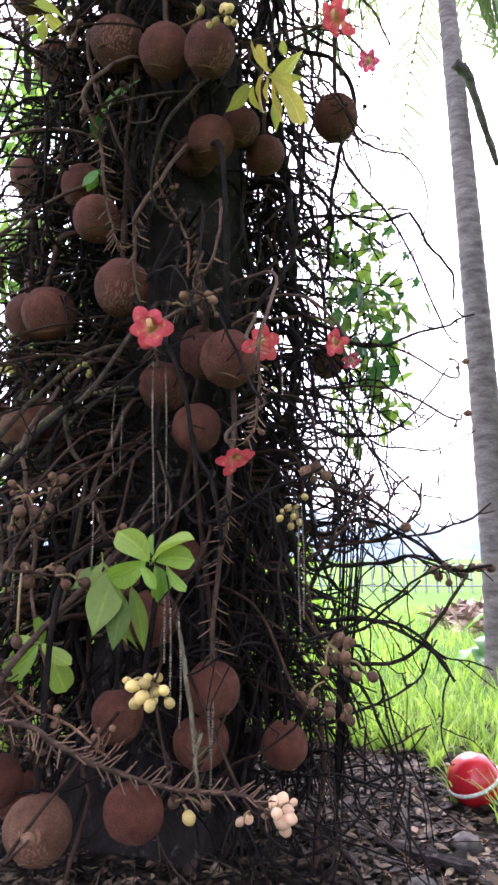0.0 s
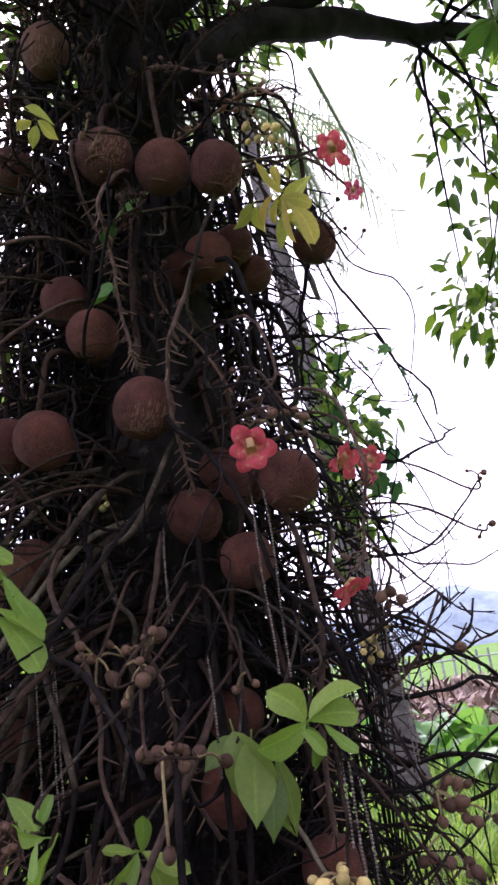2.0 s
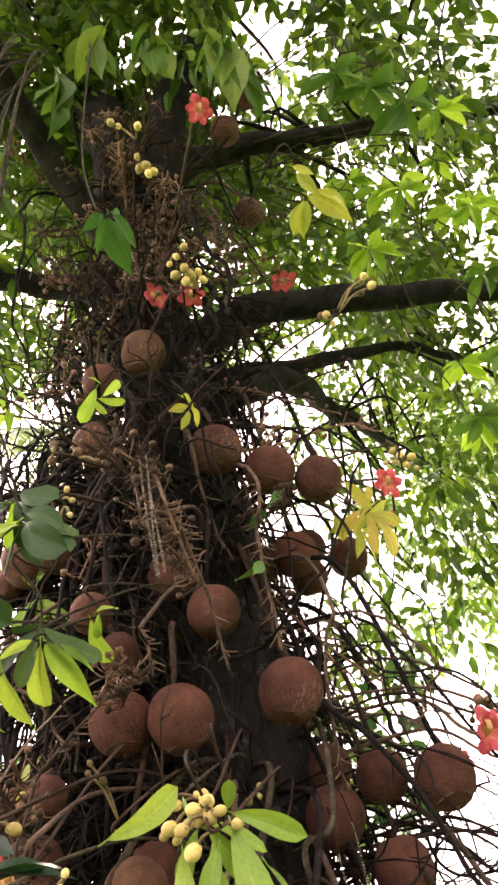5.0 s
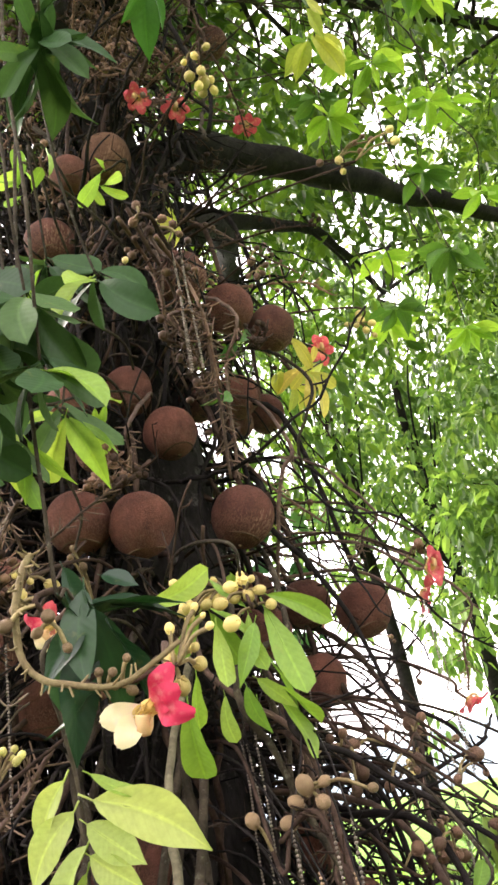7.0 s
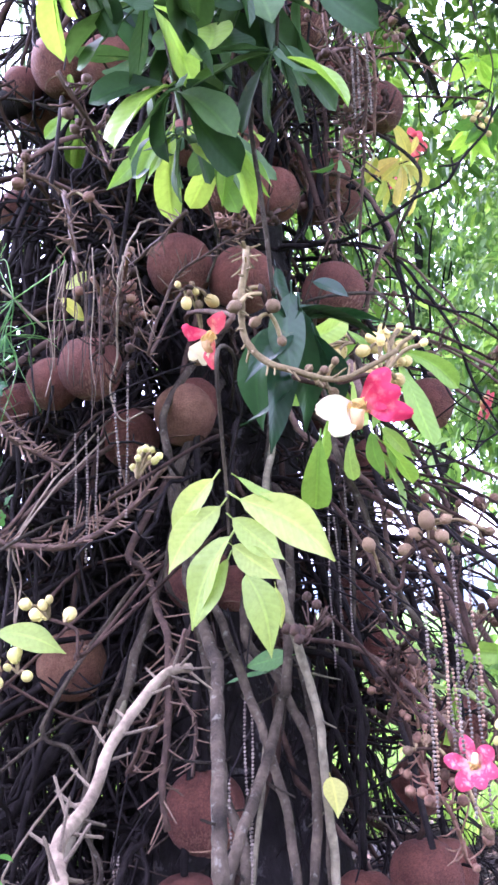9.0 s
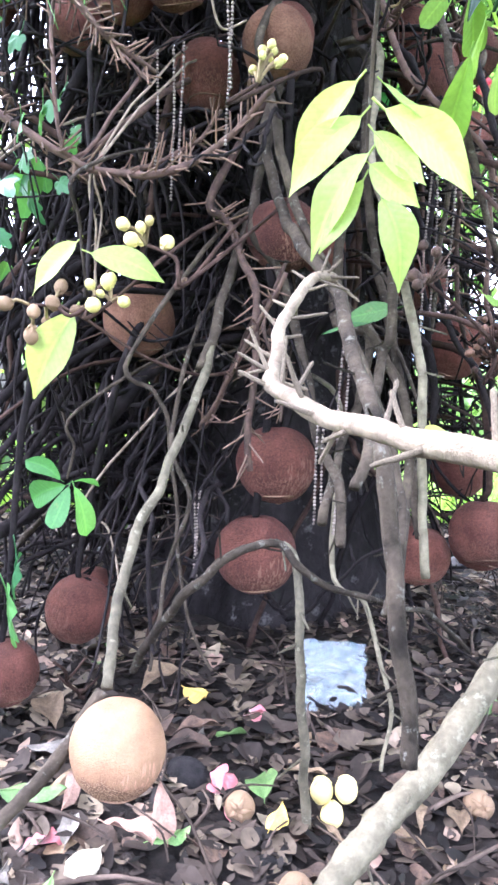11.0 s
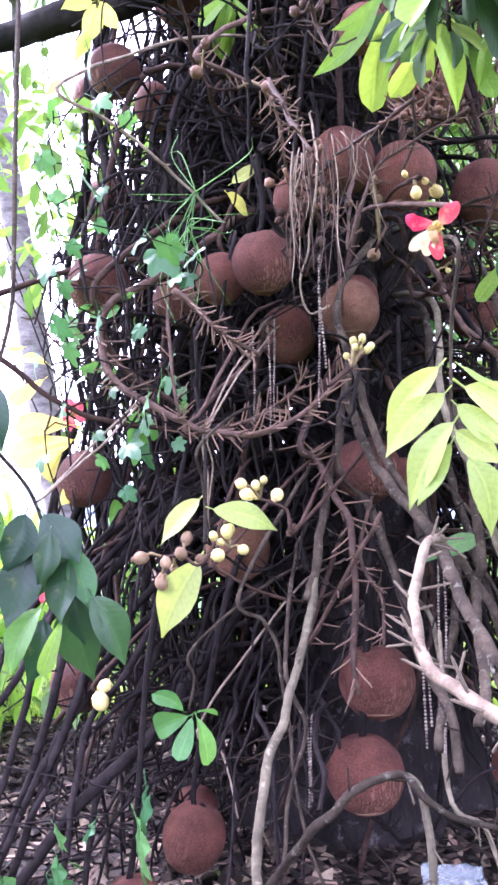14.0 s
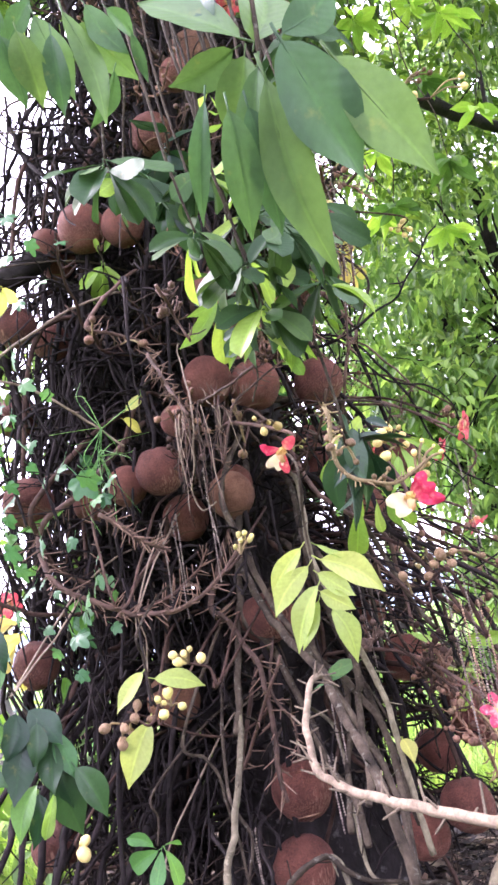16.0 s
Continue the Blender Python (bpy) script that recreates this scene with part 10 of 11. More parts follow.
bud_cluster([(0.34, -1.28, 1.30), (0.37, -1.27, 1.31), (0.40, -1.27, 1.31)], [(0.388, -1.257, 1.320, 0.014), (0.422, -1.238, 1.311, 0.011), (0.394, -1.239, 1.287, 0.017), (0.424, -1.266, 1.328, 0.010), (0.397, -1.279, 1.356, 0.010), (0.428, -1.250, 1.384, 0.006), (0.452, -1.291, 1.345, 0.006), (0.443, -1.279, 1.363, 0.006), (0.418, -1.265, 1.328, 0.008)], BUD, "cream-yellow buds at the end of a flower spike")
bud_cluster([(0.878, -0.126, 1.746), (0.885, -0.093, 1.710)], [(0.868, -0.109, 1.719, 0.010), (0.901, -0.078, 1.700, 0.013), (0.881, -0.062, 1.669, 0.011)], BUD_BROWN, "red-brown round buds above an open red flower")
bud_cluster([(0.24, -1.33, 1.42), (0.25, -1.31, 1.39)], [(0.212, -1.328, 1.410, 0.010), (0.230, -1.310, 1.379, 0.008), (0.256, -1.333, 1.391, 0.009), (0.265, -1.297, 1.355, 0.007), (0.207, -1.352, 1.385, 0.009)], BUD_TAN, "tan closed buds on a flower spike")
bud_cluster([(0.28, -1.28, 1.31), (0.32, -1.26, 1.30)], [(0.335, -1.276, 1.331, 0.006), (0.319, -1.290, 1.314, 0.006), (0.317, -1.279, 1.298, 0.006), (0.332, -1.254, 1.293, 0.008), (0.299, -1.284, 1.319, 0.006)], BUD_TAN, "small tan buds on a flower spike")
bud_cluster([(0.46, -0.87, 1.46), (0.45, -0.88, 1.51)], [(0.407, -0.902, 1.471, 0.017), (0.428, -0.888, 1.501, 0.015), (0.451, -0.875, 1.510, 0.016), (0.459, -0.888, 1.478, 0.017), (0.481, -0.889, 1.484, 0.015), (0.432, -0.884, 1.480, 0.014), (0.494, -0.856, 1.462, 0.012), (0.421, -0.898, 1.432, 0.016), (0.449, -0.878, 1.521, 0.011), (0.472, -0.909, 1.502, 0.010)], BUD, "cluster of cream-yellow buds among leaves")
bud_cluster([(0.59, -0.42, 2.61), (0.60, -0.40, 2.58)], [(0.619, -0.422, 2.643, 0.013), (0.592, -0.432, 2.589, 0.014), (0.632, -0.390, 2.598, 0.013), (0.599, -0.411, 2.548, 0.014), (0.574, -0.394, 2.570, 0.013), (0.618, -0.403, 2.560, 0.011)], BUD_BROWN, "cluster of small brown buds against the leaves")
bud_cluster([(0.94, -0.53, 2.77), (0.92, -0.53, 2.78)], [(0.916, -0.528, 2.798, 0.017), (0.922, -0.505, 2.773, 0.015), (1.067, -0.606, 2.787, 0.016), (1.076, -0.586, 2.759, 0.015)], BUD, "pale buds under the limb")
bud_cluster([(0.43, -0.89, 1.04), (0.46, -0.90, 1.09), (0.50, -0.91, 1.14)], [(0.398, -0.880, 1.114, 0.014), (0.459, -0.905, 1.100, 0.015), (0.497, -0.917, 1.150, 0.015), (0.521, -0.920, 1.121, 0.012), (0.530, -0.924, 1.150, 0.011), (0.603, -0.924, 1.127, 0.010), (0.477, -0.911, 1.128, 0.011)], BUD_TAN, "tan closed buds on a woody stem")
bud_cluster([(0.49, -0.83, 0.79), (0.46, -0.84, 0.76)], [(0.444, -0.856, 0.762, 0.010), (0.480, -0.837, 0.776, 0.011), (0.469, -0.805, 0.767, 0.009), (0.515, -0.820, 0.806, 0.011), (0.566, -0.867, 0.634, 0.011)], BUD_TAN, "tan buds among bead strands")
bud_cluster([(0.66, -0.44, 1.19), (0.71, -0.45, 1.22)], [(0.705, -0.423, 1.240, 0.018), (0.731, -0.454, 1.246, 0.013), (0.703, -0.454, 1.167, 0.016), (0.573, -0.429, 1.222, 0.018), (0.630, -0.467, 1.125, 0.014), (0.654, -0.431, 1.239, 0.013), (0.694, -0.466, 1.144, 0.011)], BUD_BROWN, "brown closed buds on a low stem")
bud_cluster([(0.83, -0.30, 1.14), (0.85, -0.31, 1.12)], [(0.851, -0.299, 1.114, 0.013), (0.783, -0.299, 1.106, 0.011)], BUD_BROWN, "brown buds on a far twig")
bud_cluster([(-0.12, -0.85, 0.94), (-0.14, -0.86, 0.98), (-0.19, -0.86, 1.00)], [(-0.224, -0.894, 1.028, 0.011), (-0.202, -0.853, 1.010, 0.014), (-0.158, -0.841, 1.008, 0.014), (-0.180, -0.893, 1.035, 0.009), (-0.217, -0.853, 1.009, 0.013), (-0.197, -0.878, 1.026, 0.010)], BUD_CREAM, "cluster of round pale cream buds on a thin stem")
bud_cluster([(-0.12, -0.85, 0.94), (-0.13, -0.85, 0.96)], [(-0.125, -0.839, 0.944, 0.010)], BUD_BROWN, "single tan bud on a thin stem")
bud_cluster([(-0.27, -0.88, 0.88), (-0.27, -0.88, 0.91)], [(-0.257, -0.852, 0.937, 0.015), (-0.266, -0.910, 0.893, 0.015), (-0.221, -0.881, 0.902, 0.012), (-0.279, -0.883, 0.929, 0.010), (-0.269, -0.852, 0.916, 0.009), (-0.250, -0.855, 0.942, 0.011)], BUD_GREEN, "cluster of greenish cream buds")
bud_cluster([(-0.29, -0.87, 0.89), (-0.34, -0.88, 0.89), (-0.38, -0.89, 0.89)], [(-0.412, -0.921, 0.888, 0.015), (-0.367, -0.905, 0.878, 0.013), (-0.342, -0.884, 0.895, 0.014), (-0.335, -0.861, 0.924, 0.013), (-0.382, -0.867, 0.839, 0.015), (-0.306, -0.869, 0.885, 0.012), (-0.361, -0.855, 0.864, 0.011)], BUD_TAN, "row of tan closed buds like small figs")
bud_cluster([(-0.05, -0.94, 1.21), (-0.01, -0.94, 1.24)], [(-0.006, -0.924, 1.294, 0.009), (0.005, -0.916, 1.284, 0.008), (0.020, -0.926, 1.276, 0.008), (0.009, -0.955, 1.292, 0.007), (0.026, -0.920, 1.284, 0.007), (-0.019, -0.927, 1.264, 0.008), (0.011, -0.914, 1.297, 0.007), (-0.004, -0.960, 1.274, 0.006)], BUD_GREEN, "tip of small lime green buds on a spurred stem")
bud_cluster([(-0.55, -0.71, 0.63), (-0.55, -0.71, 0.59)], [(-0.540, -0.742, 0.582, 0.018), (-0.539, -0.717, 0.608, 0.013)], BUD_CREAM, "small white and pink bud beside a dark fruit")
bud_cluster([(-0.29, -0.66, 1.97), (-0.34, -0.68, 2.00)], [(-0.348, -0.700, 1.994, 0.017), (-0.324, -0.721, 2.050, 0.012), (-0.186, -0.672, 1.965, 0.016)], BUD_BROWN, "brown buds on a spurred stem")
bud_cluster([(0.07, -0.60, 1.61), (0.06, -0.60, 1.58)], [(0.057, -0.587, 1.580, 0.017), (0.067, -0.642, 1.691, 0.012), (0.056, -0.672, 1.729, 0.009), (0.050, -0.674, 1.708, 0.008)], BUD_TAN, "pale buds beside a red flower")
bud_cluster([(0.11, -1.05, 1.55), (0.09, -1.04, 1.55)], [(0.084, -1.045, 1.560, 0.009), (0.101, -1.059, 1.518, 0.012), (0.141, -1.021, 1.536, 0.012), (0.117, -1.058, 1.539, 0.010)], BUD, "cream buds behind a red flower")
bud_cluster([(0.29, -0.22, 1.55), (0.27, -0.27, 1.65)], [(0.243, -0.270, 1.635, 0.012), (0.292, -0.293, 1.657, 0.010), (0.278, -0.276, 1.638, 0.009)], BUD_GREEN, "tip of small green buds")
bud_cluster([(0.40, -0.75, 1.55), (0.39, -0.76, 1.54)], [(0.370, -0.746, 1.525, 0.023), (0.341, -0.799, 1.542, 0.012), (0.325, -0.807, 1.504, 0.017), (0.306, -0.805, 1.556, 0.014), (0.362, -0.797, 1.503, 0.013), (0.320, -0.774, 1.488, 0.012), (0.314, -0.810, 1.493, 0.013), (0.382, -0.784, 1.552, 0.010)], BUD, "cluster of cream-yellow buds with one large bud")
bud_cluster([(0.58, -1.00, 0.84), (0.60, -1.01, 0.82)], [(0.569, -1.012, 0.825, 0.009), (0.581, -1.018, 0.826, 0.008), (0.596, -1.000, 0.818, 0.008), (0.582, -1.013, 0.797, 0.009), (0.597, -1.010, 0.808, 0.009), (0.566, -0.997, 0.799, 0.007), (0.578, -0.991, 0.778, 0.013), (0.601, -1.006, 0.775, 0.016), (0.590, -1.025, 0.791, 0.011)], BUD_GREEN, "cluster of green and cream buds over a pink flower")


# on the ground under the tree
def on_ground(x, y, up=0.0):
    return Vector((x, y, ground_height(x, y) + up))


DRY_LEAVES = [leaf_mesh("fallen_leaf", 1.0, 0.34 + 0.06 * k, 0.12 + 0.1 * (k % 3), 0.30 + 0.1 * (k % 2), 0.05, 40 + k, 0.42 if k % 3 == 0 else 0.1) for k in range(6)]
LITTER_TONES = [
    rough_mat("brown_litter", (0.026, 0.016, 0.012), (0.105, 0.064, 0.043), 4, 0.7, 0.4, 6, 0.01, vary=0.5),
    rough_mat("tan_litter", (0.11, 0.070, 0.042), (0.29, 0.20, 0.12), 4, 0.7, 0.4, 6, 0.01, vary=0.4),
    rough_mat("grey_litter", (0.085, 0.072, 0.06), (0.23, 0.20, 0.17), 4, 0.75, 0.4, 6, 0.01, vary=0.4),
    rough_mat("yellow_litter", (0.36, 0.24, 0.05), (0.52, 0.38, 0.10), 4, 0.6, 0.3, 6, 0.01, vary=0.3),
    rough_mat("green_litter", (0.09, 0.17, 0.05), (0.2, 0.3, 0.1), 4, 0.55, 0.3, 6, 0.01, vary=0.3),
    rough_mat("pink_litter", (0.16, 0.09, 0.065), (0.32, 0.20, 0.15), 4, 0.7, 0.3, 6, 0.01, vary=0.3),
    rough_mat("cream_litter", (0.42, 0.36, 0.24), (0.66, 0.58, 0.42), 4, 0.65, 0.3, 6, 0.01, vary=0.2)]
LEAF_SETS = {}


def fallen_leaf(x, y, ln, tone, up=0.012, label="dry curled leaf lying on the litter"):
    k = RND.randrange(6)
    if (k, tone) not in LEAF_SETS:
        LEAF_SETS[k, tone] = DRY_LEAVES[k].copy()
    ob = linked("fallen_leaf", LEAF_SETS[k, tone], LITTER_TONES[tone])
    flip = math.pi if RND.random() < 0.5 else 0.0
    ob.matrix_basis = Matrix.Translation(on_ground(x, y, up + 0.1 * ln)) @ Euler((flip + RND.uniform(-0.4, 0.4), RND.uniform(-0.25, 0.25), RND.uniform(0, 6.28))).to_matrix().to_4x4() @ Matrix.Diagonal((ln, ln, ln, 1))
    return tagged(ob, label, "leaf", "fallen leaves")


FALLEN = [
    (-0.14, -0.60, 0.105, 1), (-0.12, -0.66, 0.098, 3), (-0.39, -0.74, 0.093, 1), (-0.36, -1.06, 0.11, 4), (-0.18, -1.11, 0.10, 5), (-0.08, -1.13, 0.095, 5),
    (-0.17, -1.17, 0.075, 6), (0.06, -0.99, 0.086, 4), (0.10, -0.90, 0.085, 1), (0.07, -1.07, 0.062, 3), (-0.33, -1.27, 0.09, 4), (-0.29, -1.21, 0.10, 2),
    (-0.28, -1.29, 0.095, 2), (-0.22, -1.23, 0.075, 4), (-0.03, -0.80, 0.10, 0), (-0.04, -0.87, 0.10, 0), (0.24, -1.20, 0.11, 1), (0.31, -1.03, 0.08, 1),
    (-0.49, -0.90, 0.10, 0), (-0.36, -0.93, 0.095, 2), (0.15, -1.03, 0.07, 1), (-0.57, -1.24, 0.105, 0), (-0.73, -1.12, 0.10, 2), (-0.25, -1.09, 0.09, 5),
    (-0.87, -0.90, 0.11, 1)]


def litter_cloud(pts, size, seed):
    """Many small curled dead leaves of uneven outline, lying on the soil, joined into one mesh."""
    g = np.random.default_rng(seed)
    n = len(pts)
    base = np.array(pts)
    turn = g.random(n) * 2 * math.pi
    along = np.stack([np.cos(turn), np.sin(turn), g.normal(0, 0.22, n)], 1)
    tilt = g.normal(0, 0.28, n)
    side = np.stack([-np.sin(turn), np.cos(turn), tilt], 1)
    nrm = np.cross(along, side)
    ln = size * (0.35 + 1.1 * g.random(n) ** 1.7)
    wd = ln * (0.16 + 0.17 * g.random(n))
    curl, fold = g.normal(0.15, 0.35, n), g.normal(0.1, 0.35, n)
    rows = []
    for t, w in ((0.0, 0.10), (0.14, 0.58), (0.36, 1.0), (0.62, 0.95), (0.85, 0.55), (1.0, 0.05)):
        for s in (-1, 0, 1):
            k = w * s * (0.8 + 0.4 * g.random(n)) * wd
            z = curl * ln * (t - 0.5) ** 2 + fold * np.abs(k)
            rows.append(base + along * (ln * (t - 0.5))[:, None] + side * k[:, None] + nrm * z[:, None])
    vs = np.stack(rows, 1).reshape(-1, 3)
    quads = np.array([(3 * i + j, 3 * i + j + 1, 3 * i + j + 4, 3 * i + j + 3) for i in range(5) for j in range(2)])
    q = (quads[None] + (np.arange(n) * 18)[:, None, None]).reshape(-1, 4)
    me = bpy.data.meshes.new("leaf_litter")
    me.from_pydata(vs.tolist(), [], q.tolist())
    me.polygons.foreach_set("use_smooth", [True] * len(me.polygons))
    return tagged(linked("leaf_litter", me, LITTER), "carpet of small brown dead leaves and bits", "leaf litter", kind="stuff")


def build_litter():
    rnd = random.Random(12)
    names = ["brown dry curled leaf on the litter", "tan dry leaf on the litter", "grey dry leaf on the litter", "yellow fallen leaf on the litter", "green fallen leaf on the litter", "pinkish brown fallen leaf on the litter"]
    names.append("pale cream fallen leaf on the litter")
    for x, y, ln, tone in FALLEN:
        fallen_leaf(x, y, ln, tone, 0.022, names[tone])
    for k in range(120):
        x, y = rnd.uniform(-1.05, 0.75), rnd.uniform(-1.5, -0.4)
        if math.hypot(x, y) < 0.42:
            continue
        tone = rnd.choices(range(6), (58, 18, 10, 3, 3, 8))[0]
        fallen_leaf(x, y, rnd.uniform(0.035, 0.095), tone, 0.0, names[tone])
    for k in range(70):
        x, y = rnd.uniform(-0.8, 0.5), rnd.uniform(-1.6, -1.1)
        tone = rnd.choices(range(6), (52, 20, 12, 3, 4, 9))[0]
        fallen_leaf(x, y, rnd.uniform(0.05, 0.11), tone, 0.0, names[tone])
    # the finer litter, joined
    g = np.random.default_rng(14)
    n = 30000
    r, a = 0.35 + 2.2 * g.random(n) ** 0.85, g.random(n) * 2 * math.pi
    pts = [(u, v, ground_height(u, v) + 0.004 + 0.022 * abs(noise.noise(Vector((u * 9, v * 9, 5))))) for u, v in zip(r * np.cos(a), r * np.sin(a))]
    for k in range(900):
        u, v = g.uniform(-1.8, 1.8), g.uniform(-2.2, 1.6)
        if math.hypot(u, v) > 0.5:
            pts += [(u + g.normal() * 0.02, v + g.normal() * 0.02, ground_height(u, v) + 0.02) for _ in range(2)]
    litter_cloud(pts, 0.047, 15)
    bm = bmesh.new()
    for k in range(620):
        x, y = rnd.uniform(-1.6, 1.4), rnd.uniform(-2.0, 1.2)
        if math.hypot(x, y) < 0.4:
            continue
        t, ln = rnd.uniform(0, 6.28), rnd.uniform(0.04, 0.28)
        p = on_ground(x, y, 0.012)
        q = on_ground(x + ln * math.cos(t), y + ln * math.sin(t), 0.012 + rnd.uniform(0, 0.04))
        tube(bm, flow([p, p.lerp(q, 0.5) + Vector((rnd.uniform(-0.02, 0.02), rnd.uniform(-0.02, 0.02), 0.012)), q], 3), rnd.uniform(0.0015, 0.006), 0.0015, 5)
    tagged(part("twig_litter", bm, STEM_DRY, None), "scatter of small dry twigs on the soil", "twigs", kind="stuff")
    bm = bmesh.new()
    for k in range(420):
        x, y = (rnd.uniform(-1.5, 1.6), rnd.uniform(-1.9, 1.6)) if k % 2 else (rnd.uniform(-1.0, 0.9), rnd.uniform(-2.0, -0.8))
        if math.hypot(x, y) > 0.45:
            s = rnd.uniform(0.004, 0.014)
            ball(bm, on_ground(x, y, s * 0.2), s, rnd.uniform(0.5, 0.9), 0.5, 1)
    tagged(part("pebbles", bm, SOIL, None), "small stones and clods among the litter", "pebbles", kind="stuff")


build_litter()


def stone(x, y, r, label="rounded grey stone half sunk in the soil", material=None, squash=0.7, rough=0.3):
    bm = bmesh.new()
    ball(bm, (0, 0, 0), r, squash, rough, 3)
    ob = part("stone", bm, material or STONE, None)
    ob.matrix_basis = Matrix.Translation(on_ground(x, y, r * squash * 0.45)) @ Matrix.Rotation(RND.uniform(0, 6), 4, 'Z')
    return tagged(ob, label, "stone", "stones on the ground")


for q in ((0.72, 0.62, 0.05), (1.0, 0.75, 0.04), (1.1, 0.5, 0.05), (0.5, 0.95, 0.05), (0.9, 1.2, 0.045), (0.6, 1.35, 0.05), (1.15, 0.95, 0.035)):
    stone(*q)
stone(-0.105, -1.295, 0.045, "smooth pale grey stone half sunk in the soil", STONE_PALE, 0.75, 0.08)
stone(-0.95, -0.95, 0.07, "brown rounded clod in the litter", SOIL)

PETAL_PALE = petal_mat("wilted_pink_petal", (0.62, 0.22, 0.24), (0.7, 0.45, 0.42))
PETAL_FALLEN = petal_mesh()


def fallen_petal(x, y, r, up=0.012):
    ob = linked("fallen_petal", PETAL_FALLEN, PETAL_PALE)
    ob.matrix_basis = Matrix.Translation(on_ground(x, y, up)) @ Euler((RND.uniform(-0.6, 0.6), RND.uniform(-0.8, 0.3), RND.uniform(0, 6.28))).to_matrix().to_4x4() @ Matrix.Diagonal((r, r, r, 1))
    return tagged(ob, "fallen pink petal wilting on the litter", "petal", "fallen petals")


fallen_petal(-0.64, -1.29, 0.046)
fallen_petal(0.01, -0.97, 0.053)
fallen_petal(-0.01, -0.97, 0.044)
fallen_petal(0.02, -0.69, 0.036)
fallen_petal(-0.29, -1.16, 0.043)
fallen_petal(-0.73, -1.10, 0.039)
fallen_petal(-0.88, -0.93, 0.043)
fallen_petal(-0.53, -1.31, 0.040)
fallen_petal(0.01, -0.97, 0.050)
fallen_petal(-0.02, -0.98, 0.054)
fallen_petal(0.01, -0.71, 0.051)
fallen_petal(-0.28, -1.14, 0.050)
fallen_petal(0.34, -1.18, 0.048)
fallen_petal(0.04, -0.73, 0.036)
fallen_petal(-0.64, -0.94, 0.045)
fallen_petal(-0.63, -0.89, 0.047)


def build_stump():
    """A dark smooth post, bent at its foot, with torn brown wood leaning away at its top."""
    base = on_ground(-0.63, -1.205)
    ob = thing("broken_post", base, "dark smooth broken post with a splintered brown top", "post")
    line = [Vector(q) - base for q in ((-0.622, -1.215, 0.03), (-0.630, -1.202, 0.084), (-0.642, -1.131, 0.182), (-0.66, -1.098, 0.27), (-0.675, -1.066, 0.362))]
    bm = bmesh.new()
    tube(bm, flow(line, 6), 0.038, 0.031, 20, 0.03)
    post = part("post", bm, POST, ob)
    for k in (7, 15):
        p = flow(line, 6)[k]
        bm = bmesh.new()
        ring = [p + Vector((0.037 * math.cos(a), 0.037 * math.sin(a), 0.010 * math.cos(a))) for a in (2 * math.pi * j / 18 for j in range(20))]
        tube(bm, ring, 0.0022, 0.0022, 5, 0.2, False)
        part("growth_ring", bm, POST, post)
    c = line[-1]
    for k in range(7):
        bm = bmesh.new()
        foot = c + Vector((0.020 * math.cos(k * 2.4), 0.020 * math.sin(k * 2.4), -0.03))
        tip = c + Vector((-0.045 - 0.045 * RND.random(), RND.uniform(-0.01, 0.03), 0.06 + 0.075 * RND.random()))
        tube(bm, flow([foot, foot.lerp(tip, 0.4) + Vector((0.006, 0, 0.008)), foot.lerp(tip, 0.8), tip], 4), 0.017, 0.004, 7, 0.3)
        part("torn_wood", bm, STEM_RED if k % 2 else STEM_DRY, ob, "rough reddish brown torn wood")
    for k in range(14):
        bm = bmesh.new()
        a = 2 * math.pi * k / 14
        p = c + Vector((0.026 * math.cos(a), 0.026 * math.sin(a), -0.02))
        tube(bm, [p, p + Vector((-0.02 * RND.random(), 0.0, 0.04)), p + Vector((-0.06 * RND.random() - 0.01, RND.uniform(-0.02, 0.02), RND.uniform(0.05, 0.11)))], 0.009, 0.002, 5, 0.2)
        part("splinter", bm, STEM_BROWN, ob, "splintered brown wood")


POST = rough_mat("dark_post", (0.009, 0.008, 0.008), (0.060, 0.054, 0.050), 14, 0.42, 0.7, 5, 0.006, (1, 1, 0.12), 0.4, fleck=(0.12, 0.11, 0.10))
build_stump()


def crumpled(name, at, w, h, turn, material, label, category, seed=1):
    bm = bmesh.new()
    n = 16
    grid = [[bm.verts.new((w * (i / n - 0.5), 0.16 * min(w, h) * noise.noise(Vector((i * 0.45, j * 0.45, seed))) + 0.10 * h * noise.noise(Vector((i * 0.16, j * 0.16, seed + 4))), h * (j / n) * (1 + 0.06 * noise.noise(Vector((i * 0.3, 0, seed)))))) for i in range(n + 1)] for j in range(n + 1)]
    for j in range(n):
        for i in range(n):
            bm.faces.new((grid[j][i], grid[j][i + 1], grid[j + 1][i + 1], grid[j + 1][i]))
    ob = part(name, bm, material, None)
    ob.matrix_basis = Matrix.Translation(at) @ turn.to_4x4()
    m = ob.modifiers.new("thickness", 'SOLIDIFY')
    m.thickness = 0.0008
    return tagged(ob, label, category)


def film_mat(name, base, patch, through):
    m, n, l, b = principled(name, 0.25, 0.5)
    t = noise_node(n, l, 7, 3, 0.5)
    c = ramp(n, l, t.outputs[0], [(0.56, base), (0.60, patch), (0.68, patch), (0.72, base)]).outputs[0]
    l.new(c, b.inputs["Base Color"])
    tr = n.new("ShaderNodeBsdfTransparent")
    mx = n.new("ShaderNodeMixShader")
    mx.inputs[0].default_value = through
    l.new(b.outputs[0], mx.inputs[1])
    l.new(tr.outputs[0], mx.inputs[2])
    l.new(mx.outputs[0], n["Material Output"].inputs[0])
    return m


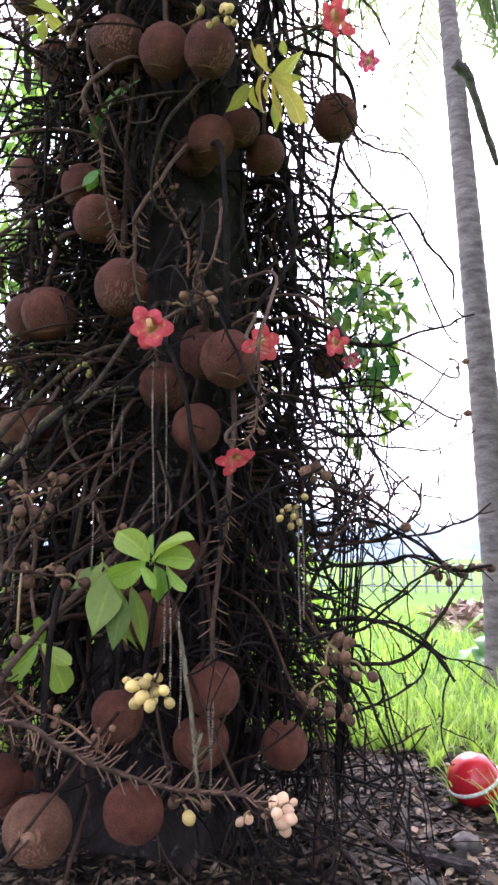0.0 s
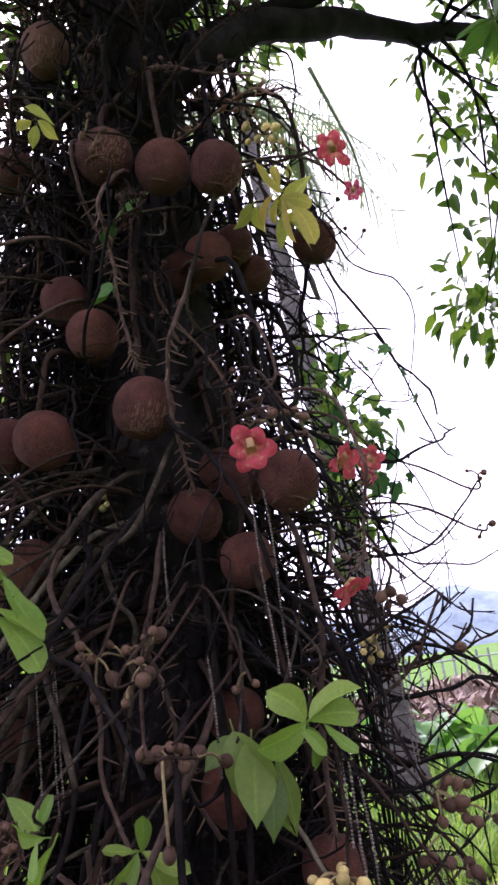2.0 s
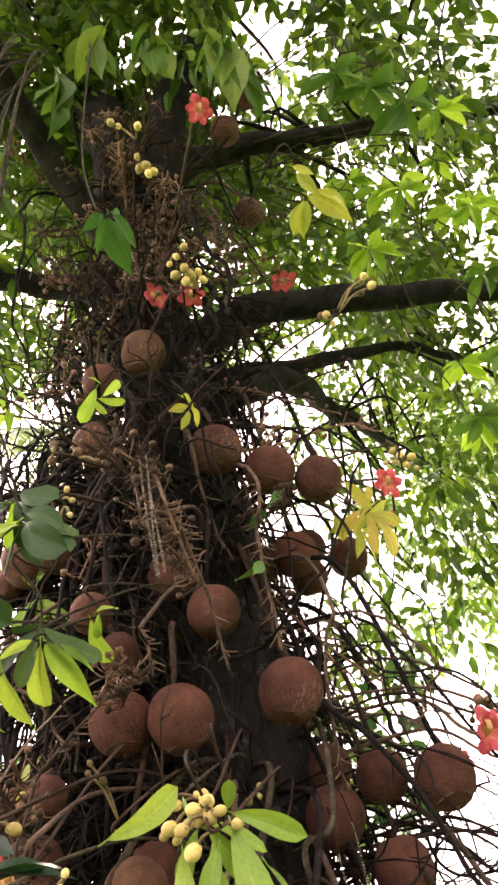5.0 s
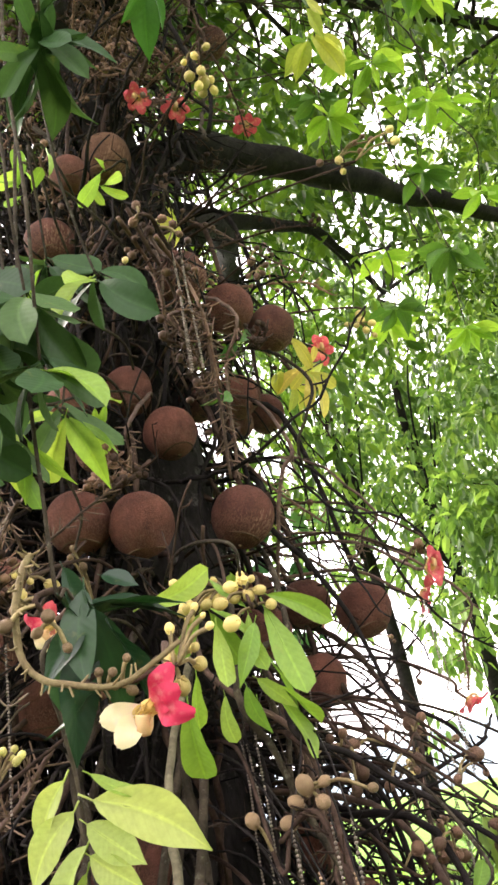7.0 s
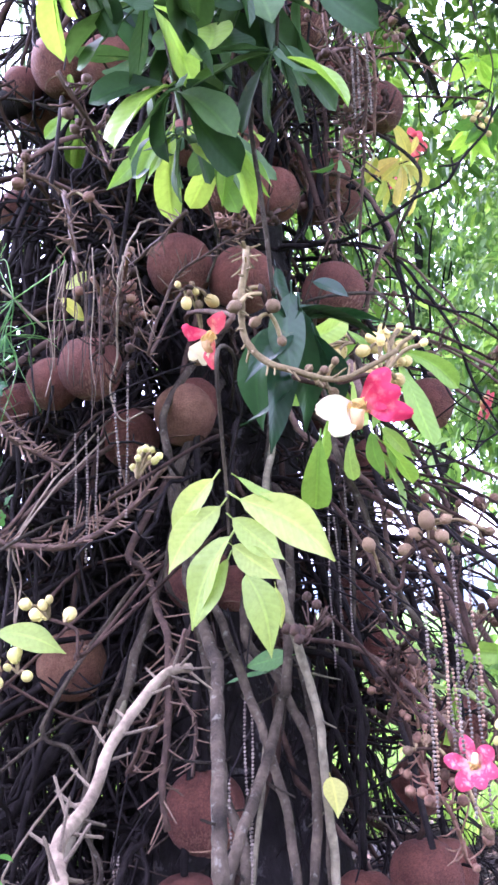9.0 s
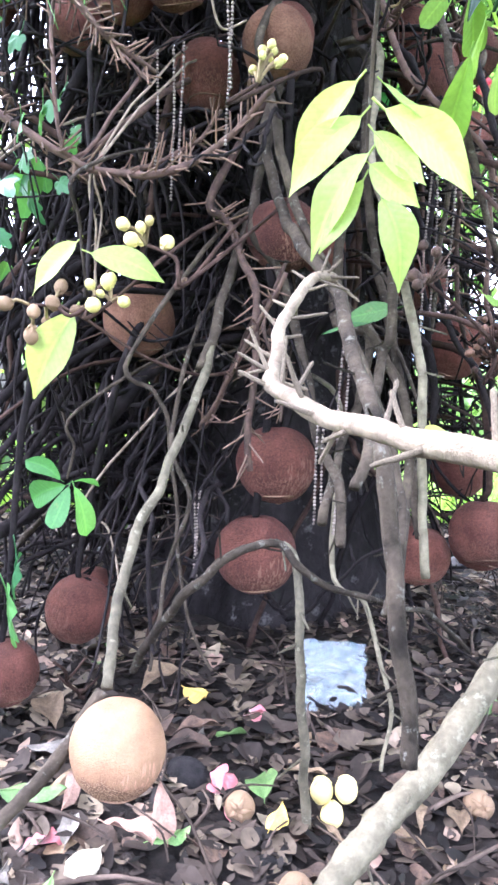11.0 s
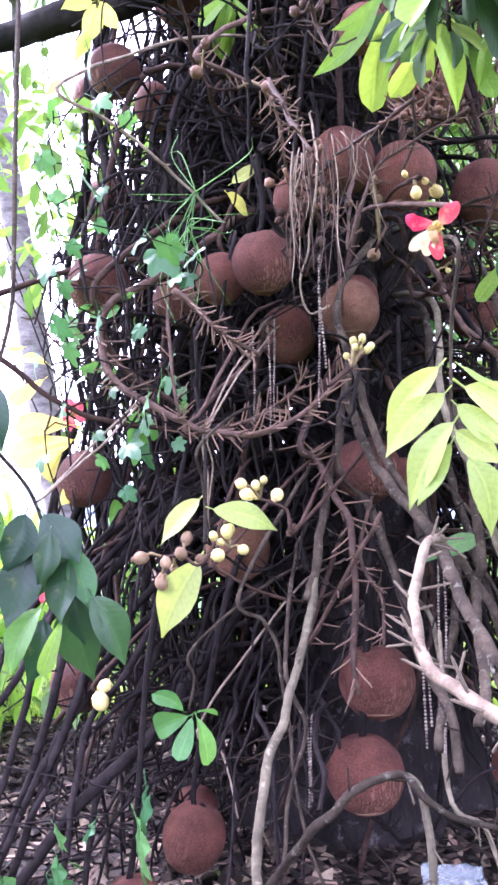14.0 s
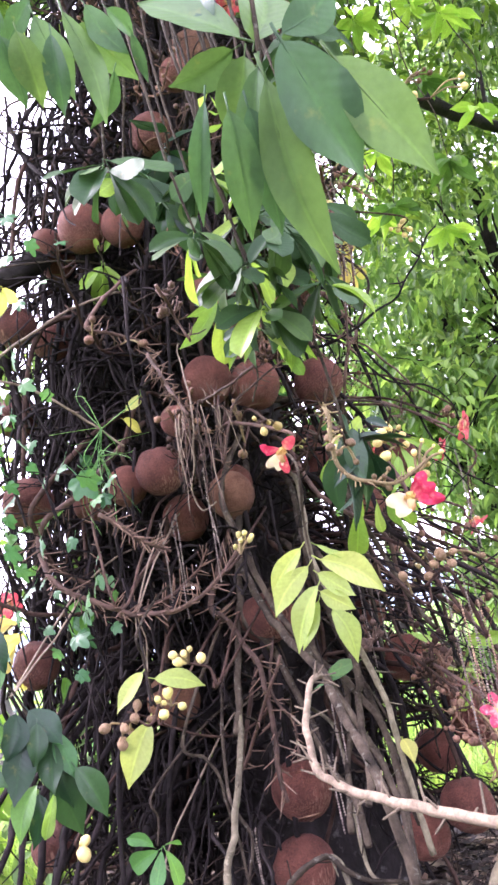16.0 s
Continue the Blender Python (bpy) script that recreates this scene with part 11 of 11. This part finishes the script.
crumpled("plastic_bag", on_ground(0.20, -0.66, -0.01), 0.14, 0.15, Euler((-0.45, 0.1, 0.3)).to_matrix(), film_mat("milky_film", (0.34, 0.38, 0.40), (0.12, 0.30, 0.44), 0.68), "crumpled milky plastic bag with pale blue print", "plastic bag", 3)
crumpled("snack_wrapper", on_ground(-0.33, -1.24, 0.012), 0.05, 0.075, Euler((-1.2, 0.1, 0.5)).to_matrix(), film_mat("foil_wrapper", (0.26, 0.31, 0.35), (0.06, 0.2, 0.4), 0.0), "crumpled white and blue wrapper in the litter", "wrapper", 8)

trio = thing("fallen_bud_group", on_ground(0.17, -1.0, 0.0), "three pale cream fallen buds lying together", "buds")
for dx, dy, dz in ((-0.018, 0.0, 0.06), (0.022, 0.004, 0.062), (0.0, -0.012, 0.026)):
    linked("bud", bud_mesh(3.0 + dx), BUD_CREAM, trio, "", Matrix.Translation((dx, dy, dz)) @ Matrix.Diagonal((0.019, 0.018, 0.021, 1)))
for x, y in ((0.11, -1.19), (0.02, -1.0), (-0.85, -0.85), (0.42, -0.95)):
    nut = thing("fallen_husk", on_ground(x, y, 0.016), "small brown dry husk on the litter", "husk", "fallen husks")
    linked("husk", bud_mesh(x * 9), BUD_TAN, nut, "", Matrix.Rotation(1.2, 4, 'X') @ Matrix.Diagonal((0.026, 0.026, 0.028, 1)))


def grass_tuft(x, y, n, h, seed, label="tuft of bright green grass blades", material=None):
    rnd = random.Random(seed)
    ob = thing("grass_tuft", on_ground(x, y), label, "grass", "grass tufts")
    bm = bmesh.new()
    for k in range(n):
        a, ln, w = rnd.uniform(0, 6.28), h * rnd.uniform(0.5, 1.1), rnd.uniform(0.003, 0.007)
        d, s = Vector((math.cos(a), math.sin(a), 0)), Vector((-math.sin(a), math.cos(a), 0)) * w
        p = d * rnd.uniform(0, 0.03)
        rows = [p + d * ln * 0.55 * t * t + Vector((0, 0, ln * (t - 0.35 * t * t))) for t in (0, 0.35, 0.7, 1.0)]
        vs = [(bm.verts.new(q - s * (1 - 0.85 * i / 3)), bm.verts.new(q + s * (1 - 0.85 * i / 3))) for i, q in enumerate(rows)]
        for (e, f), (g_, h_) in zip(vs, vs[1:]):
            bm.faces.new((e, f, h_, g_))
    part("grass_clump", bm, material or GRASS, ob)


for k, (x, y) in enumerate(((-0.44, -1.42), (-0.52, -1.36), (-0.20, -1.36), (-0.34, -1.33), (-1.0, -0.9), (-0.95, -1.15))):
    grass_tuft(x, y, 14, 0.10, k, material=LEAF_LIVE)
for k in range(34):
    grass_tuft(RND.uniform(-0.6, 1.0), RND.uniform(1.0, 2.4), 26, RND.uniform(0.14, 0.3), 20 + k, "tuft of long bright green grass")


# thin grassy climber caught among the stems
def tendril(at, seed):
    rnd = random.Random(seed)
    ob = thing("grassy_climber", at, "thin bright green grassy climber tangled in the stems", "climber", "grassy climbers")
    for k in range(11):
        a, ln = rnd.uniform(0, 6.28), rnd.uniform(0.10, 0.26)
        d = Vector((math.cos(a) * 0.25, math.sin(a) * 0.25, rnd.uniform(-1.0, 0.5))).normalized()
        side = Vector((rnd.uniform(-0.05, 0.05), rnd.uniform(-0.05, 0.05), rnd.uniform(-0.03, 0.03)))
        bm = bmesh.new()
        tube(bm, flow([Vector((0, 0, 0)), d * ln * 0.5 + side, d * ln - side * 0.5 + Vector((0, 0, -0.03))], 5), 0.0018, 0.0008, 4)
        part("blade", bm, LEAF_LIVE, ob)


tendril((-0.37, -0.68, 1.63), 1)
tendril((-0.35, -0.69, 1.71), 2)


# beyond the tree
def build_ball():
    ob = thing("red_ball", on_ground(0.17, 1.26, 0.092), "shiny red ball with a white band lying in the grass", "ball")
    bm = bmesh.new()
    bmesh.ops.create_uvsphere(bm, u_segments=32, v_segments=20, radius=0.102)
    m, n, l, b = principled("red_plastic", 0.25, 0.5)
    t = noise_node(n, l, 12, 4)
    l.new(ramp(n, l, t.outputs[0], [(0.3, (0.35, 0.01, 0.015)), (0.7, (0.55, 0.02, 0.03))]).outputs[0], b.inputs["Base Color"])
    part("body", bm, m, ob)
    bm = bmesh.new()
    ring = [Vector((0.1007 * math.cos(a), 0.1007 * math.sin(a) * 0.9, 0.1007 * math.sin(a) * 0.42)) for a in (2 * math.pi * k / 40 for k in range(42))]
    tube(bm, ring, 0.009, 0.009, 6, 0.05, False)
    w = rough_mat("white_plastic", (0.6, 0.58, 0.55), (0.78, 0.76, 0.73), 20, 0.4, 0.1, 4, 0.002)
    part("band", bm, w, ob, "white band")


build_ball()


def build_plank():
    ob = thing("dark_plank", on_ground(0.52, 0.72, 0.012), "dark weathered plank lying on the soil", "plank")
    bm = bmesh.new()
    bmesh.ops.create_cube(bm, size=1.0)
    bmesh.ops.subdivide_edges(bm, edges=bm.edges[:], cuts=5, use_grid_fill=True)
    for v in bm.verts:
        v.co = Vector((v.co.x * 0.42, v.co.y * 0.045 * (1 + 0.15 * noise.noise(v.co * 3)), v.co.z * 0.02 + 0.006 * noise.noise(v.co * 4)))
    ob2 = part("board", bm, BARK, ob)
    ob2.matrix_basis = Matrix.Rotation(0.45, 4, 'Z') @ Matrix.Translation((0, 0, 0.012))


build_plank()


def broadleaf(x, y, h, n, seed):
    rnd = random.Random(seed)
    ob = thing("broadleaf_plant", on_ground(x, y), "low plant with large pale green leaves", "plant", "broadleaf plants")
    me = leaf_mesh("leaf", 1.0, 0.7, 0.5, 0.12, 0.03, seed, 0.0)
    for k in range(n):
        a = rnd.uniform(0, 6.28)
        d = Vector((math.cos(a), math.sin(a), 0))
        p = d * rnd.uniform(0.03, 0.15) + Vector((0, 0, h * rnd.uniform(0.4, 1.0)))
        bm = bmesh.new()
        tube(bm, flow([(0, 0, 0), tuple(p * 0.6 + Vector((0, 0, 0.05))), tuple(p)], 4), 0.008, 0.005, 5)
        part("leaf_stalk", bm, GRASS, ob)
        ln = h * rnd.uniform(0.5, 0.9)
        linked("leaf", me, LEAF_LIVE, ob, "", Matrix.Translation(p) @ frame_of(d + Vector((0, 0, rnd.uniform(-0.4, 0.3)))).to_4x4() @ Matrix.Diagonal((ln, ln, ln, 1)))


for k, (x, y, h) in enumerate(((-1.6, 3.9, 0.45), (-2.0, 4.4, 0.5), (-2.5, 4.3, 0.45), (-1.9, 5.0, 0.5), (-2.9, 5.2, 0.5), (-1.2, 4.6, 0.4), (-2.4, 3.6, 0.35), (-3.3, 4.6, 0.5))):
    broadleaf(x, y, h, 9, 60 + k)


def build_heap():
    """A low heap of dead leaves and rubble beyond the grass."""
    g = np.random.default_rng(33)
    n = 2600
    a, r = g.random(n) * 6.283, g.random(n) ** 0.6
    x, y = -4.3 + 2.6 * r * np.cos(a), 7.4 + 2.2 * r * np.sin(a)
    z = np.array([ground_height(u, v) for u, v in zip(x, y)]) + 0.45 * (1 - r ** 2) * (0.7 + 0.3 * np.sin(3 * x) * np.cos(2 * y))
    leaf_cloud("leaf_heap", np.stack([x, y, z], 1).tolist(), 2, 0.05, 0.22, LITTER_FAR, None, "", 34, 0.2)
    tagged(bpy.data.objects["leaf_heap"], "low heap of dead pinkish brown leaves beyond the grass", "leaf heap", kind="stuff")
    bm = bmesh.new()
    rows = []
    for i in range(12):
        rr = i / 11
        rows.append([bm.verts.new((-4.3 + 2.6 * rr * math.cos(t), 7.4 + 2.2 * rr * math.sin(t), ground_height(-4.3, 7.4) - 0.05 + 0.45 * (1 - rr * rr) * (0.7 + 0.3 * math.sin(4 * t + i)))) for t in (2 * math.pi * k / 30 for k in range(30))])
    for p, q in zip(rows, rows[1:]):
        for k in range(30):
            bm.faces.new((p[k], q[k], q[(k + 1) % 30], p[(k + 1) % 30]))
    tagged(part("earth_mound", bm, LITTER_FAR, None), "low brown earth mound under dead leaves", "mound")


LITTER_FAR = rough_mat("pale_dead_leaf", (0.22, 0.15, 0.12), (0.46, 0.36, 0.30), 5, 0.85, 0.4, 6, 0.01, island=True, vary=0.6)
build_heap()


def build_fence():
    t = thing("far_fence", (-9.0, 12.0, ground_height(-9, 12)), "low grey picket fence across the far grass", "fence")
    m = rough_mat("weathered_grey_fence", (0.22, 0.23, 0.24), (0.4, 0.41, 0.42), 6, 0.8, 0.3, 5, 0.01)
    bm = bmesh.new()
    bmesh.ops.create_cube(bm, size=1.0)
    bmesh.ops.scale(bm, vec=(0.05, 0.02, 0.8), verts=bm.verts[:])
    me = finish("slat", bm, False)
    for k in range(64):
        u = -8 + k * 0.25
        linked("slat", me, m, t, "", Matrix.Translation((u * 0.75, u * 0.66, 0.35)) @ Matrix.Rotation(0.72, 4, 'Z'))
    for z in (0.15, 0.6):
        bm = bmesh.new()
        tube(bm, [Vector((-6.0, -5.28, z)), Vector((0, 0, z)), Vector((6.0, 5.28, z))], 0.02, 0.02, 5)
        part("rail", bm, m, t)


build_fence()


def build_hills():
    """Wooded rise far off, its haze put into the blue-grey colour."""
    m, n, l, b = principled("haze_toned_far_woods", 1.0, 0.0)
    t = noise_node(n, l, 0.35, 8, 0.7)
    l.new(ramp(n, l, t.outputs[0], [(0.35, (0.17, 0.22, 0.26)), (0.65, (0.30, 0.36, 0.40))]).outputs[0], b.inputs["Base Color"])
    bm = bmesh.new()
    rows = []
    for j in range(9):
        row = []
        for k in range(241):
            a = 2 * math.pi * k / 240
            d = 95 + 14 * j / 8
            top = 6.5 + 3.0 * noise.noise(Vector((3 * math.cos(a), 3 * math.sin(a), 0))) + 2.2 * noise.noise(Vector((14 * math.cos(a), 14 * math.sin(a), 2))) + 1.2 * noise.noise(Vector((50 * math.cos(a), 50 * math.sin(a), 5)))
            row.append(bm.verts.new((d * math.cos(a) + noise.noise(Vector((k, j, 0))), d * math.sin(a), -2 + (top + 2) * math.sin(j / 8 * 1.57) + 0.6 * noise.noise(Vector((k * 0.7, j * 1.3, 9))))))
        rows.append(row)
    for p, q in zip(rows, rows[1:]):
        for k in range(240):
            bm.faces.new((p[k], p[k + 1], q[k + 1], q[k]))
    tagged(part("backdrop", bm, m, None), "haze-toned wooded rise far beyond the grass", "hill", kind="structure")


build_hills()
